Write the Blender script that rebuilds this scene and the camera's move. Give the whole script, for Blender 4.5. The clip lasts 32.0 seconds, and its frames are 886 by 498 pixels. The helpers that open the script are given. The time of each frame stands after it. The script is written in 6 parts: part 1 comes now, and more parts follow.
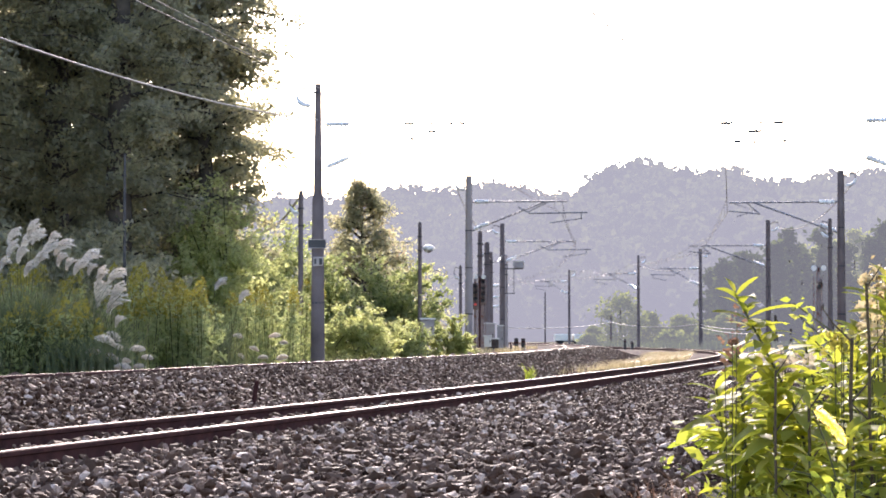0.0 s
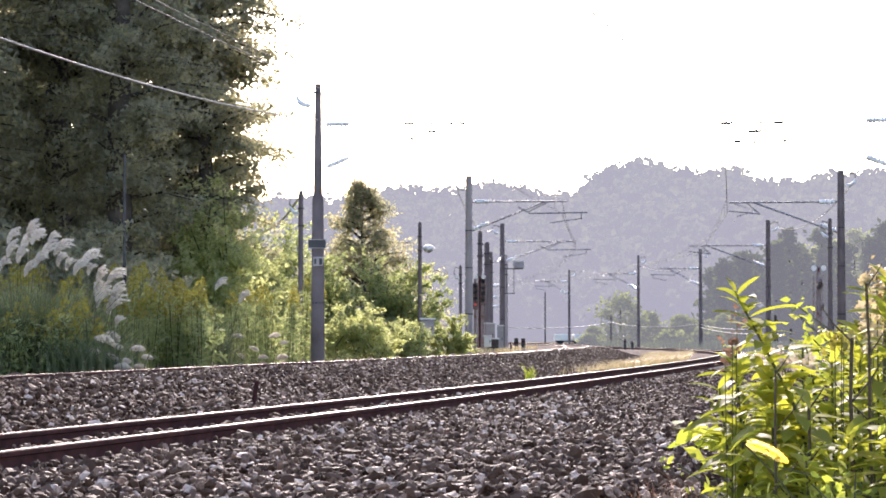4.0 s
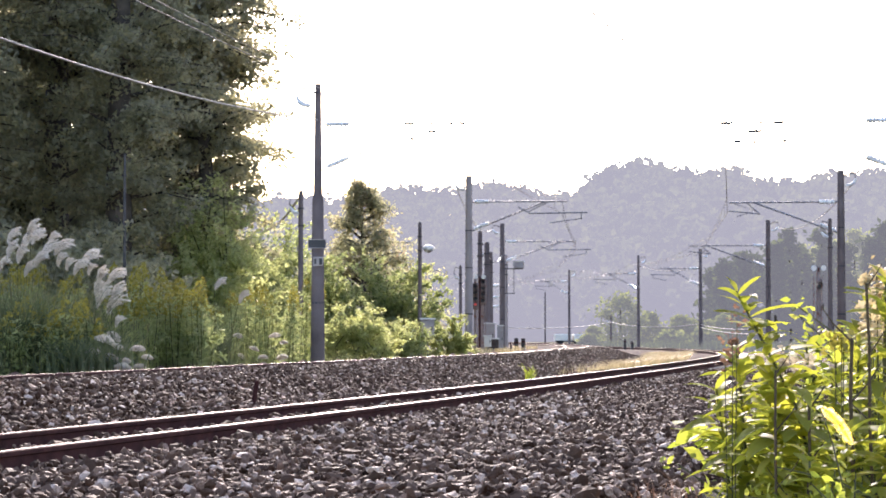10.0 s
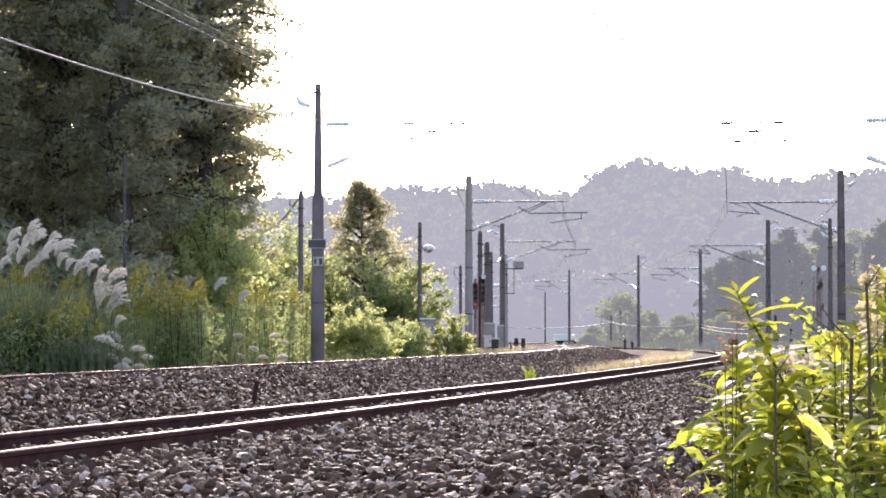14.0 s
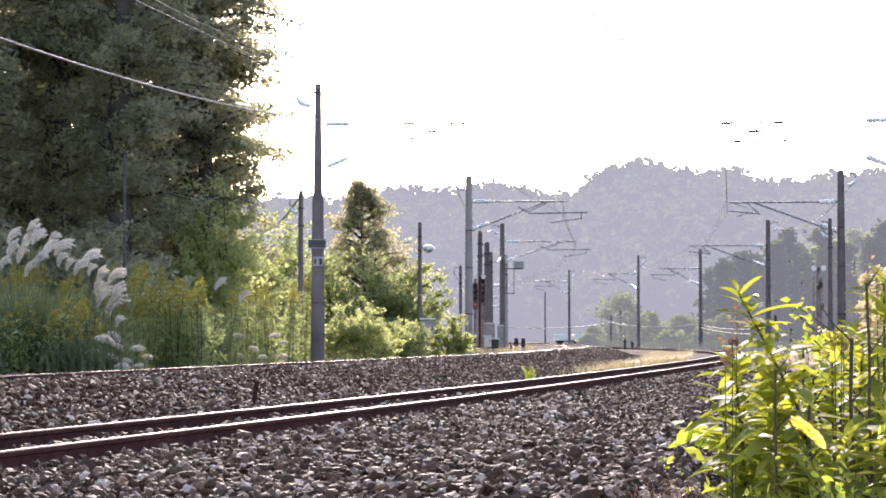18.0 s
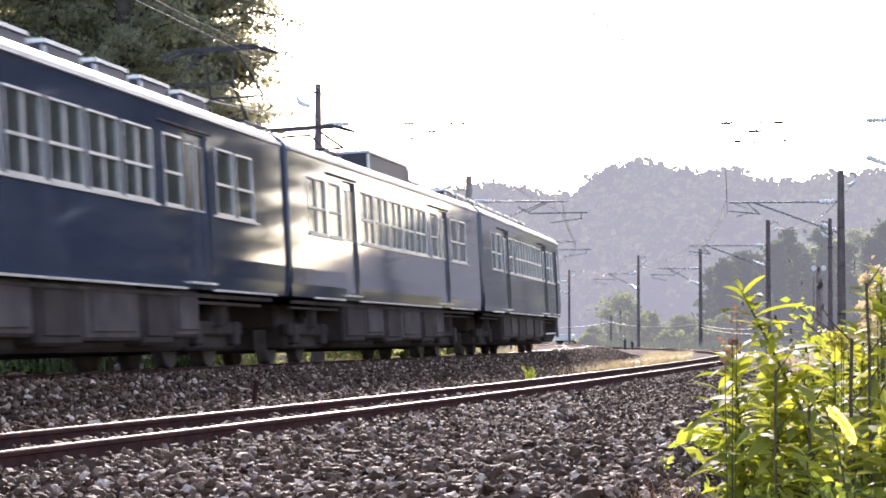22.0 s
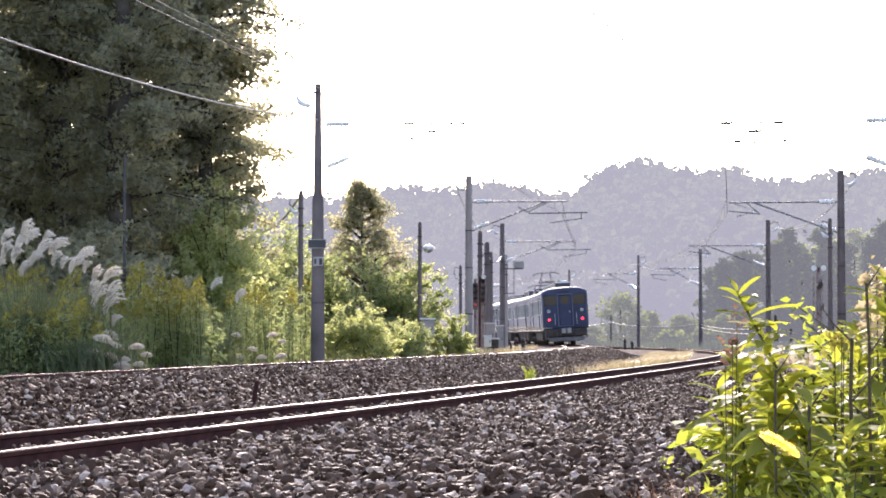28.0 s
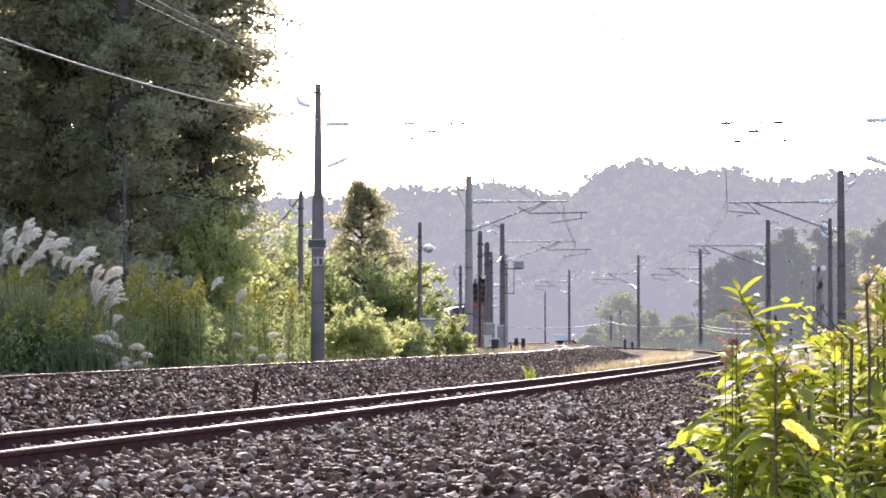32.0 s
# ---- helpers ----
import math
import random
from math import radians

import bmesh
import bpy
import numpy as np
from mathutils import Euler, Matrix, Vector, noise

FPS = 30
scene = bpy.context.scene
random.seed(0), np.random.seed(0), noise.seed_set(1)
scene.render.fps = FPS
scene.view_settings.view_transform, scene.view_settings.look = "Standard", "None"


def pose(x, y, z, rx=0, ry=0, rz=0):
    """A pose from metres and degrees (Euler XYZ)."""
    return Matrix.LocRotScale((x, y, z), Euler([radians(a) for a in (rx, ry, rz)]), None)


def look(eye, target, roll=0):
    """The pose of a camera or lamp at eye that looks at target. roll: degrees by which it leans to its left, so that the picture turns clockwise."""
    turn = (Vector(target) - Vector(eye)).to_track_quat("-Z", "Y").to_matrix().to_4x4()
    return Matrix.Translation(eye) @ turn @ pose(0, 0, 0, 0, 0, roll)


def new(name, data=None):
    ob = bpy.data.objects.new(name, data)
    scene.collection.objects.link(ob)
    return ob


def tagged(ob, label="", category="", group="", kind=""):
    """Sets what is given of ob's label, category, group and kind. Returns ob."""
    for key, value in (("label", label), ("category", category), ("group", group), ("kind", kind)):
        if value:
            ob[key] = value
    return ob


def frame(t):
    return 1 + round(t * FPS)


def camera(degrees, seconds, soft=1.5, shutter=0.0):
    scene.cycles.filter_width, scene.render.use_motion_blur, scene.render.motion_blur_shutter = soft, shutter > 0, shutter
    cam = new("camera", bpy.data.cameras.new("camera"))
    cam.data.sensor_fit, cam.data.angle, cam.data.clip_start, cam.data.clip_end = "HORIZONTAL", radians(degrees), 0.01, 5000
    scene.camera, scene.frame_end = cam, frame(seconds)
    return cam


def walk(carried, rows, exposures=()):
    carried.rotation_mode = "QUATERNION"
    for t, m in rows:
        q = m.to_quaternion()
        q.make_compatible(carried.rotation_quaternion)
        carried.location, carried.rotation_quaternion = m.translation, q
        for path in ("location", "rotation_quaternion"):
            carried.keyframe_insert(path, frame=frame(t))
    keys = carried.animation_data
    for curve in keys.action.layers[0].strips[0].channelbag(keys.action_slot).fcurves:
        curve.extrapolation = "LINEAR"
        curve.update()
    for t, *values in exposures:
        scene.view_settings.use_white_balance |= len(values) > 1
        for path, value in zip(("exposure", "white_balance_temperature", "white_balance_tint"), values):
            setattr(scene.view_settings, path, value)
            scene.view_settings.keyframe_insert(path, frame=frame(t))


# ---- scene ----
EXPOSURE = 1.58  # stops
HAZE_FAR, HAZE_FAR_AMOUNT, HAZE_MID_AMOUNT = (0.162, 0.173, 0.21), 0.84, 0.38  # haze glow mixed into far leaf materials: colour, then shares
cam = camera(20.46, 32.0, soft=1.7, shutter=0.3)
LEVEL = pose(0, 0, 1.2, 92.076, 0, 0)
walk(cam, [(0.0, LEVEL), (32.0, LEVEL)], exposures=[(0.0, EXPOSURE, 6700, 22), (22.2, EXPOSURE, 6700, 22), (23.4, EXPOSURE + 0.24, 6700, 22), (24.2, EXPOSURE + 0.24, 6700, 22), (25.5, EXPOSURE + 0.18, 6700, 22), (28.0, EXPOSURE + 0.03, 6700, 22), (32.0, EXPOSURE, 6700, 22)])

# ---- light: low sun ahead, behind the trees ----
SUN_AZ, SUN_EL = -1.5, 27.0
sun_dir = Vector((math.sin(radians(SUN_AZ)) * math.cos(radians(SUN_EL)), math.cos(radians(SUN_AZ)) * math.cos(radians(SUN_EL)), math.sin(radians(SUN_EL))))
sun = new("sun", bpy.data.lights.new("sun", "SUN"))
sun.data.energy, sun.data.angle, sun.data.color = 2.7, radians(0.6), (1.0, 0.94, 0.86)
sun.matrix_world = look(sun_dir * 300, (0, 0, 0))
world = bpy.data.worlds.new("sky")
scene.world = world
world.use_nodes = True
wn = world.node_tree
sky = wn.nodes.new("ShaderNodeTexSky")
sky.sky_type, sky.sun_disc = "NISHITA", False
sky.sun_elevation, sky.sun_rotation = radians(SUN_EL), radians(SUN_AZ % 360)
sky.air_density, sky.dust_density, sky.ozone_density = 1.0, 1.0, 1.0
wn.links.new(sky.outputs["Color"], wn.nodes["Background"].inputs["Color"])
wn.nodes["Background"].inputs["Strength"].default_value = 0.15

# ---- helpers of this scene ----
rng = np.random.default_rng(7)


def np_mesh(name, V, F, smooth=False, mats=None):
    """A mesh from arrays: V (n, 3), F (m, k) faces of k corners each."""
    me = bpy.data.meshes.new(name)
    V, F = np.ascontiguousarray(V, dtype=np.float32), np.ascontiguousarray(F, dtype=np.int32)
    m, k = F.shape
    me.vertices.add(len(V))
    me.vertices.foreach_set("co", V.ravel())
    me.loops.add(m * k)
    me.loops.foreach_set("vertex_index", F.ravel())
    me.polygons.add(m)
    me.polygons.foreach_set("loop_start", np.arange(0, m * k, k, dtype=np.int32))
    me.polygons.foreach_set("loop_total", np.full(m, k, dtype=np.int32))
    me.polygons.foreach_set("use_smooth", np.full(m, smooth))
    if mats is not None:
        me.polygons.foreach_set("material_index", np.asarray(mats, dtype=np.int32))
    me.update(calc_edges=True)
    return me


FINE = {"branchwork", "stem_tuft", "stalk_tuft", "leaves", "blades", "flowering_top", "blossom_tuft", "droppers"}


def part(name, me, material, parent=None, label="", m=None):
    """Links a mesh as one object, under a thing or a part if one is given."""
    ob = new(name, me)
    if material is not None and not me.materials:
        for one in (material if isinstance(material, (list, tuple)) else [material]):
            me.materials.append(one)
    if parent is not None:
        ob.parent = parent
    if m is not None:
        ob.matrix_basis = m
    if name in FINE:
        tagged(ob, kind="stuff")
    return tagged(ob, label) if label else ob


def thing(name, m, label, category, group="", kind=""):
    """An empty at the base of a thing, which carries its parts."""
    ob = new(name)
    ob.empty_display_size = 0.2
    ob.matrix_basis = m
    return tagged(ob, label, category, group, kind)


class Shape:
    """Collects simple solids into one mesh."""

    def __init__(self):
        self.v, self.f = [], []

    def add(self, verts, faces):
        n = len(self.v)
        self.v += [tuple(v) for v in verts]
        self.f += [tuple(n + i for i in f) for f in faces]
        return self

    def box(self, c, s, bevel=0.0, m=None):
        """A box about c of size s; its long edges are chamfered by bevel."""
        hx, hy, hz = (a / 2 for a in s)
        if bevel <= 0:
            vs = [Vector((x, y, z)) for x in (-hx, hx) for y in (-hy, hy) for z in (-hz, hz)]
            fs = [(0, 1, 3, 2), (4, 6, 7, 5), (0, 4, 5, 1), (2, 3, 7, 6), (0, 2, 6, 4), (1, 5, 7, 3)]
        else:
            b = min(bevel, hx * 0.9, hy * 0.9, hz * 0.9)
            ring = [(-hx + b, -hy), (hx - b, -hy), (hx, -hy + b), (hx, hy - b), (hx - b, hy), (-hx + b, hy), (-hx, hy - b), (-hx, -hy + b)]
            inner = [(x * (1 - b / hx) if abs(x) == hx else x, y * (1 - b / hy) if abs(y) == hy else y) for x, y in ring]
            vs = [Vector((x, y, -hz)) for x, y in inner] + [Vector((x, y, -hz + b)) for x, y in ring] + [Vector((x, y, hz - b)) for x, y in ring] + [Vector((x, y, hz)) for x, y in inner]
            fs = [tuple(reversed(range(8))), tuple(range(24, 32))]
            for r in range(3):
                fs += [(r * 8 + i, r * 8 + (i + 1) % 8, r * 8 + 8 + (i + 1) % 8, r * 8 + 8 + i) for i in range(8)]
        m = m or Matrix.Identity(4)
        c = Vector(c)
        return self.add([c + (m @ v) for v in vs], fs)

    def tube(self, pts, r, n=8, cap=True):
        """A round bar along pts; r is one radius or one for each point."""
        pts = [Vector(p) for p in pts]
        rs = r if isinstance(r, (list, tuple)) else [r] * len(pts)
        vs, fs = [], []
        for i, p in enumerate(pts):
            d = (pts[min(i + 1, len(pts) - 1)] - pts[max(i - 1, 0)]).normalized()
            a = d.cross(Vector((0, 0, 1)) if abs(d.z) < 0.9 else Vector((1, 0, 0))).normalized()
            b = d.cross(a)
            vs += [p + (a * math.cos(2 * math.pi * k / n) + b * math.sin(2 * math.pi * k / n)) * rs[i] for k in range(n)]
        for i in range(len(pts) - 1):
            fs += [(i * n + k, i * n + (k + 1) % n, (i + 1) * n + (k + 1) % n, (i + 1) * n + k) for k in range(n)]
        if cap:
            fs += [tuple(reversed(range(n))), tuple(range((len(pts) - 1) * n, len(pts) * n))]
        return self.add(vs, fs)

    def mesh(self, name="part", smooth=False, weld=False):
        me = bpy.data.meshes.new(name)
        me.from_pydata(self.v, [], self.f)
        me.update()
        bm = bmesh.new()
        bm.from_mesh(me)
        if weld:
            bmesh.ops.remove_doubles(bm, verts=bm.verts, dist=0.002)
        bmesh.ops.recalc_face_normals(bm, faces=bm.faces)
        bm.to_mesh(me)
        bm.free()
        if smooth:
            me.polygons.foreach_set("use_smooth", [True] * len(me.polygons))
            me.set_sharp_from_angle(angle=radians(40))
        return me


def unit(a):
    return a / np.maximum(np.linalg.norm(a, axis=-1, keepdims=True), 1e-9)


def leaf_cloud(P, size, wide=0.45, droop=0.0, face=None):
    """Small four-cornered leaves, one at each place of P, each turned its own way."""
    n = len(P)
    a = rng.normal(size=(n, 3))
    a[:, 2] = a[:, 2] * 0.7 - droop
    a = unit(a)
    b = unit(np.cross(a, rng.normal(size=(n, 3))))
    c = np.cross(a, b)
    s = (size * rng.uniform(0.6, 1.4, n))[:, None]
    V = np.stack([P - a * s, P + b * s * wide + c * s * 0.12, P + a * s, P - b * s * wide + c * s * 0.12], axis=1).reshape(-1, 3)
    return V, np.arange(4 * n).reshape(n, 4)


def oval_cloud(P, size, wide=0.45):
    """Pointed oval leaves with six corners, for plants close to the tripod."""
    n = len(P)
    a = rng.normal(size=(n, 3))
    a[:, 2] = a[:, 2] * 0.7 + 0.1
    a = unit(a)
    b = unit(np.cross(a, rng.normal(size=(n, 3))))
    c = np.cross(a, b)
    s = (size * rng.uniform(0.5, 1.5, n))[:, None]
    lift = c * s * 0.14
    V = np.stack([P - a * s, P - a * s * 0.35 + b * s * wide + lift, P + a * s * 0.3 + b * s * wide * 0.85 + lift, P + a * s, P + a * s * 0.3 - b * s * wide * 0.85 + lift, P - a * s * 0.35 - b * s * wide + lift], axis=1).reshape(-1, 3)
    return V, np.arange(6 * n).reshape(n, 6)


# ---- materials ----
def nodes_of(name):
    mat = bpy.data.materials.new(name)
    mat.use_nodes = True
    return mat, mat.node_tree.nodes, mat.node_tree.links


def ramp(nodes, stops):
    r = nodes.new("ShaderNodeValToRGB")
    el = r.color_ramp.elements
    while len(el) < len(stops):
        el.new(0.5)
    for e, (pos, col) in zip(el, stops):
        e.position, e.color = pos, (*col, 1)
    return r


def surface(name, dark, light, scale=3.0, rough=0.7, metal=0.0, bump=0.2, fine=40.0, coat=0.0, spec=0.5, rust=None, rust_at=0.62, spread=0.12):
    """Paint, concrete, metal or soil: two scales of stain and grain, fine relief."""
    mat, N, L = nodes_of(name)
    bsdf = N["Principled BSDF"]
    co = N.new("ShaderNodeTexCoord")
    big, small = N.new("ShaderNodeTexNoise"), N.new("ShaderNodeTexNoise")
    big.inputs["Scale"].default_value, small.inputs["Scale"].default_value = scale, fine
    big.inputs["Detail"].default_value, small.inputs["Detail"].default_value = 5, 4
    for t in (big, small):
        L.new(co.outputs["Object"], t.inputs["Vector"])
    mix = N.new("ShaderNodeMath")
    mix.operation = "MULTIPLY_ADD"
    L.new(small.outputs["Fac"], mix.inputs[0])
    mix.inputs[1].default_value = 0.35
    L.new(big.outputs["Fac"], mix.inputs[2])
    stops = [(0.42, dark), (0.88, light)]
    col = ramp(N, stops)
    L.new(mix.outputs[0], col.inputs["Fac"])
    out = col.outputs["Color"]
    if rust:
        spots = ramp(N, [(rust_at, (0, 0, 0)), (rust_at + 0.06, (1, 1, 1))])
        third = N.new("ShaderNodeTexNoise")
        third.inputs["Scale"].default_value, third.inputs["Detail"].default_value = scale * 2.3, 6
        L.new(co.outputs["Object"], third.inputs["Vector"])
        L.new(third.outputs["Fac"], spots.inputs["Fac"])
        mx = N.new("ShaderNodeMix")
        mx.data_type = "RGBA"
        L.new(spots.outputs["Color"], mx.inputs[0])
        L.new(out, mx.inputs[6])
        mx.inputs[7].default_value = (*rust, 1)
        out = mx.outputs[2]
    L.new(out, bsdf.inputs["Base Color"])
    bsdf.inputs["Metallic"].default_value = metal
    bsdf.inputs["Specular IOR Level"].default_value = spec
    bsdf.inputs["Coat Weight"].default_value = coat
    bsdf.inputs["Coat Roughness"].default_value = 0.04
    rr = N.new("ShaderNodeMapRange")
    L.new(big.outputs["Fac"], rr.inputs["Value"])
    rr.inputs["To Min"].default_value, rr.inputs["To Max"].default_value = max(0.02, rough - spread), min(1.0, rough + spread)
    L.new(rr.outputs["Result"], bsdf.inputs["Roughness"])
    if bump:
        b = N.new("ShaderNodeBump")
        b.inputs["Strength"].default_value, b.inputs["Distance"].default_value = bump, 0.01
        L.new(small.outputs["Fac"], b.inputs["Height"])
        L.new(b.outputs["Normal"], bsdf.inputs["Normal"])
    return mat


def foliage(name, stops, through_light=0.45, rough=0.5, per_object=False, spec=0.25, tone=(1.0, 1.0, 0.6), gain=2.6):
    """Leaves: each leaf has its own tint, and lets some light through."""
    mat, N, L = nodes_of(name)
    bsdf, out = N["Principled BSDF"], N["Material Output"]
    src = N.new("ShaderNodeObjectInfo") if per_object else N.new("ShaderNodeNewGeometry")
    rnd = src.outputs["Random" if per_object else "Random Per Island"]
    co = N.new("ShaderNodeNewGeometry")
    big = N.new("ShaderNodeTexNoise")
    big.inputs["Scale"].default_value = 0.9
    L.new(co.outputs["Position"], big.inputs["Vector"])
    add = N.new("ShaderNodeMath")
    add.operation = "MULTIPLY_ADD"
    L.new(rnd, add.inputs[0])
    add.inputs[1].default_value = 0.6
    sub = N.new("ShaderNodeMath")
    sub.operation = "MULTIPLY_ADD"
    L.new(big.outputs["Fac"], sub.inputs[0])
    sub.inputs[1].default_value, sub.inputs[2].default_value = 1.2, -0.4
    L.new(sub.outputs[0], add.inputs[2])
    col = ramp(N, stops)
    L.new(add.outputs[0], col.inputs["Fac"])
    L.new(col.outputs["Color"], bsdf.inputs["Base Color"])
    bsdf.inputs["Roughness"].default_value = rough
    bsdf.inputs["Specular IOR Level"].default_value = spec
    tint = N.new("ShaderNodeMix")
    tint.data_type, tint.blend_type = "RGBA", "MULTIPLY"
    tint.inputs[0].default_value = 1.0
    L.new(col.outputs["Color"], tint.inputs[6])
    tint.inputs[7].default_value = (*[c * gain for c in tone], 1)
    tr = N.new("ShaderNodeBsdfTranslucent")
    L.new(tint.outputs[2], tr.inputs["Color"])
    mx = N.new("ShaderNodeMixShader")
    mx.inputs[0].default_value = through_light
    L.new(bsdf.outputs[0], mx.inputs[1])
    L.new(tr.outputs[0], mx.inputs[2])
    L.new(mx.outputs[0], out.inputs["Surface"])
    return mat


def painted_haze(mat, air, amount):
    """Paints haze into far leaves: an even air-coloured glow mixed into their material."""
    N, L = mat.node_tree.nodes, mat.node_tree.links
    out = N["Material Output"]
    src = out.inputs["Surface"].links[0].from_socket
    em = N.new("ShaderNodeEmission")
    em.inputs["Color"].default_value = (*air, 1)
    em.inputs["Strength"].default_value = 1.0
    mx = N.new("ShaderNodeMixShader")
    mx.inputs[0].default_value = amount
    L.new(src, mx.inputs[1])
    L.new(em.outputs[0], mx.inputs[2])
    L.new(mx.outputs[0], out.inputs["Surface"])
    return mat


def stone_material(name, stops):
    mat, N, L = nodes_of(name)
    bsdf = N["Principled BSDF"]
    geo = N.new("ShaderNodeNewGeometry")
    col = ramp(N, stops)
    nz = N.new("ShaderNodeTexNoise")
    nz.inputs["Scale"].default_value, nz.inputs["Detail"].default_value = 60, 4
    L.new(geo.outputs["Position"], nz.inputs["Vector"])
    add = N.new("ShaderNodeMath")
    add.operation = "MULTIPLY_ADD"
    L.new(nz.outputs["Fac"], add.inputs[0])
    add.inputs[1].default_value = 0.3
    off = N.new("ShaderNodeMath")
    off.operation = "MULTIPLY_ADD"
    L.new(geo.outputs["Random Per Island"], off.inputs[0])
    off.inputs[1].default_value, off.inputs[2].default_value = 0.85, -0.05
    L.new(off.outputs[0], add.inputs[2])
    L.new(add.outputs[0], col.inputs["Fac"])
    L.new(col.outputs["Color"], bsdf.inputs["Base Color"])
    bsdf.inputs["Roughness"].default_value = 0.62
    bsdf.inputs["Specular IOR Level"].default_value = 0.042
    b = N.new("ShaderNodeBump")
    b.inputs["Strength"].default_value, b.inputs["Distance"].default_value = 0.35, 0.01
    L.new(nz.outputs["Fac"], b.inputs["Height"])
    L.new(b.outputs["Normal"], bsdf.inputs["Normal"])
    return mat


def glow(name, colour, strength):
    mat, N, L = nodes_of(name)
    bsdf = N["Principled BSDF"]
    bsdf.inputs["Base Color"].default_value = (*colour, 1)
    bsdf.inputs["Emission Color"].default_value = (*colour, 1)
    bsdf.inputs["Emission Strength"].default_value = strength
    bsdf.inputs["Roughness"].default_value = 0.2
    return mat


def glass_pane(name, tint, clear):
    """Window glass: part of the light goes straight through, the rest is mirrored or lost in the tint."""
    mat, N, L = nodes_of(name)
    bsdf, out = N["Principled BSDF"], N["Material Output"]
    bsdf.inputs["Base Color"].default_value = (*tint, 1)
    bsdf.inputs["Roughness"].default_value = 0.05
    tr = N.new("ShaderNodeBsdfTransparent")
    tr.inputs["Color"].default_value = (0.75, 0.8, 0.75, 1)
    mx = N.new("ShaderNodeMixShader")
    mx.inputs[0].default_value = clear
    L.new(bsdf.outputs[0], mx.inputs[1])
    L.new(tr.outputs[0], mx.inputs[2])
    L.new(mx.outputs[0], out.inputs["Surface"])
    return mat


# A paler grey than the concrete of the other poles.
PALE_CONCRETE = surface("paler pole concrete", (0.32, 0.275, 0.265), (0.44, 0.385, 0.37), 1.5, 0.85, spec=0.2, bump=0.3, fine=60)
CONCRETE = surface("pole concrete", (0.115, 0.09, 0.088), (0.21, 0.17, 0.165), 1.5, 0.9, spec=0.2, bump=0.4, fine=60)
STEEL = surface("galvanised steel", (0.16, 0.16, 0.17), (0.32, 0.32, 0.34), 4, 0.5, metal=0.6, bump=0.1)
DARK_STEEL = surface("dark weathered steel", (0.03, 0.03, 0.035), (0.09, 0.08, 0.08), 4, 0.6, metal=0.3, bump=0.1)
RUSTY = surface("rusty steel", (0.034, 0.013, 0.013), (0.08, 0.033, 0.03), 5, 0.9, spec=0.08, bump=0.4, fine=70)
SIGNAL_RUST = surface("rusty signal steel", (0.17, 0.13, 0.12), (0.32, 0.25, 0.235), 4, 0.8, bump=0.2, rust=(0.2, 0.09, 0.06), rust_at=0.56)
RAIL_TOP = surface("polished rail head", (0.13, 0.112, 0.1), (0.24, 0.21, 0.19), 2, 0.42, metal=1.0, bump=0.03)
PORCELAIN = surface("white porcelain", (0.76, 0.76, 0.74), (0.88, 0.88, 0.86), 8, 0.14, bump=0.0)
# The palest stops put sun glints into the colour of random stones.
BALLAST = stone_material("ballast stone", [(0.0, (0.03, 0.0165, 0.0115)), (0.4, (0.086, 0.051, 0.035)), (0.74, (0.152, 0.095, 0.068)), (0.86, (0.3, 0.2, 0.148)), (0.94, (0.6, 0.46, 0.37)), (1.0, (0.82, 0.69, 0.57))])


def ground_material():
    """Grassy soil that gives way to crushed stone along the tracks."""
    mat, N, L = nodes_of("ground")
    bsdf = N["Principled BSDF"]
    geo = N.new("ShaderNodeNewGeometry")
    big, small = N.new("ShaderNodeTexNoise"), N.new("ShaderNodeTexNoise")
    big.inputs["Scale"].default_value, small.inputs["Scale"].default_value = 0.6, 14
    small.inputs["Detail"].default_value = 6
    for t in (big, small):
        L.new(geo.outputs["Position"], t.inputs["Vector"])
    soil = ramp(N, [(0.3, (0.03, 0.034, 0.016)), (0.7, (0.09, 0.08, 0.045))])
    rock = ramp(N, [(0.35, (0.03, 0.019, 0.016)), (0.7, (0.1, 0.064, 0.052))])
    L.new(big.outputs["Fac"], soil.inputs["Fac"])
    L.new(small.outputs["Fac"], rock.inputs["Fac"])
    at = N.new("ShaderNodeAttribute")
    at.attribute_name = "gravel"
    edge = N.new("ShaderNodeMath")
    edge.operation = "MULTIPLY_ADD"
    L.new(small.outputs["Fac"], edge.inputs[0])
    edge.inputs[1].default_value = 0.6
    L.new(at.outputs["Fac"], edge.inputs[2])
    cut = N.new("ShaderNodeMapRange")
    cut.inputs["From Min"].default_value, cut.inputs["From Max"].default_value = 0.7, 0.9
    L.new(edge.outputs[0], cut.inputs["Value"])
    mx = N.new("ShaderNodeMix")
    mx.data_type = "RGBA"
    L.new(cut.outputs["Result"], mx.inputs[0])
    L.new(soil.outputs["Color"], mx.inputs[6])
    L.new(rock.outputs["Color"], mx.inputs[7])
    L.new(mx.outputs[2], bsdf.inputs["Base Color"])
    bsdf.inputs["Roughness"].default_value = 0.95
    bsdf.inputs["Specular IOR Level"].default_value = 0.1
    b = N.new("ShaderNodeBump")
    b.inputs["Strength"].default_value, b.inputs["Distance"].default_value = 0.8, 0.03
    L.new(small.outputs["Fac"], b.inputs["Height"])
    L.new(b.outputs["Normal"], bsdf.inputs["Normal"])
    return mat


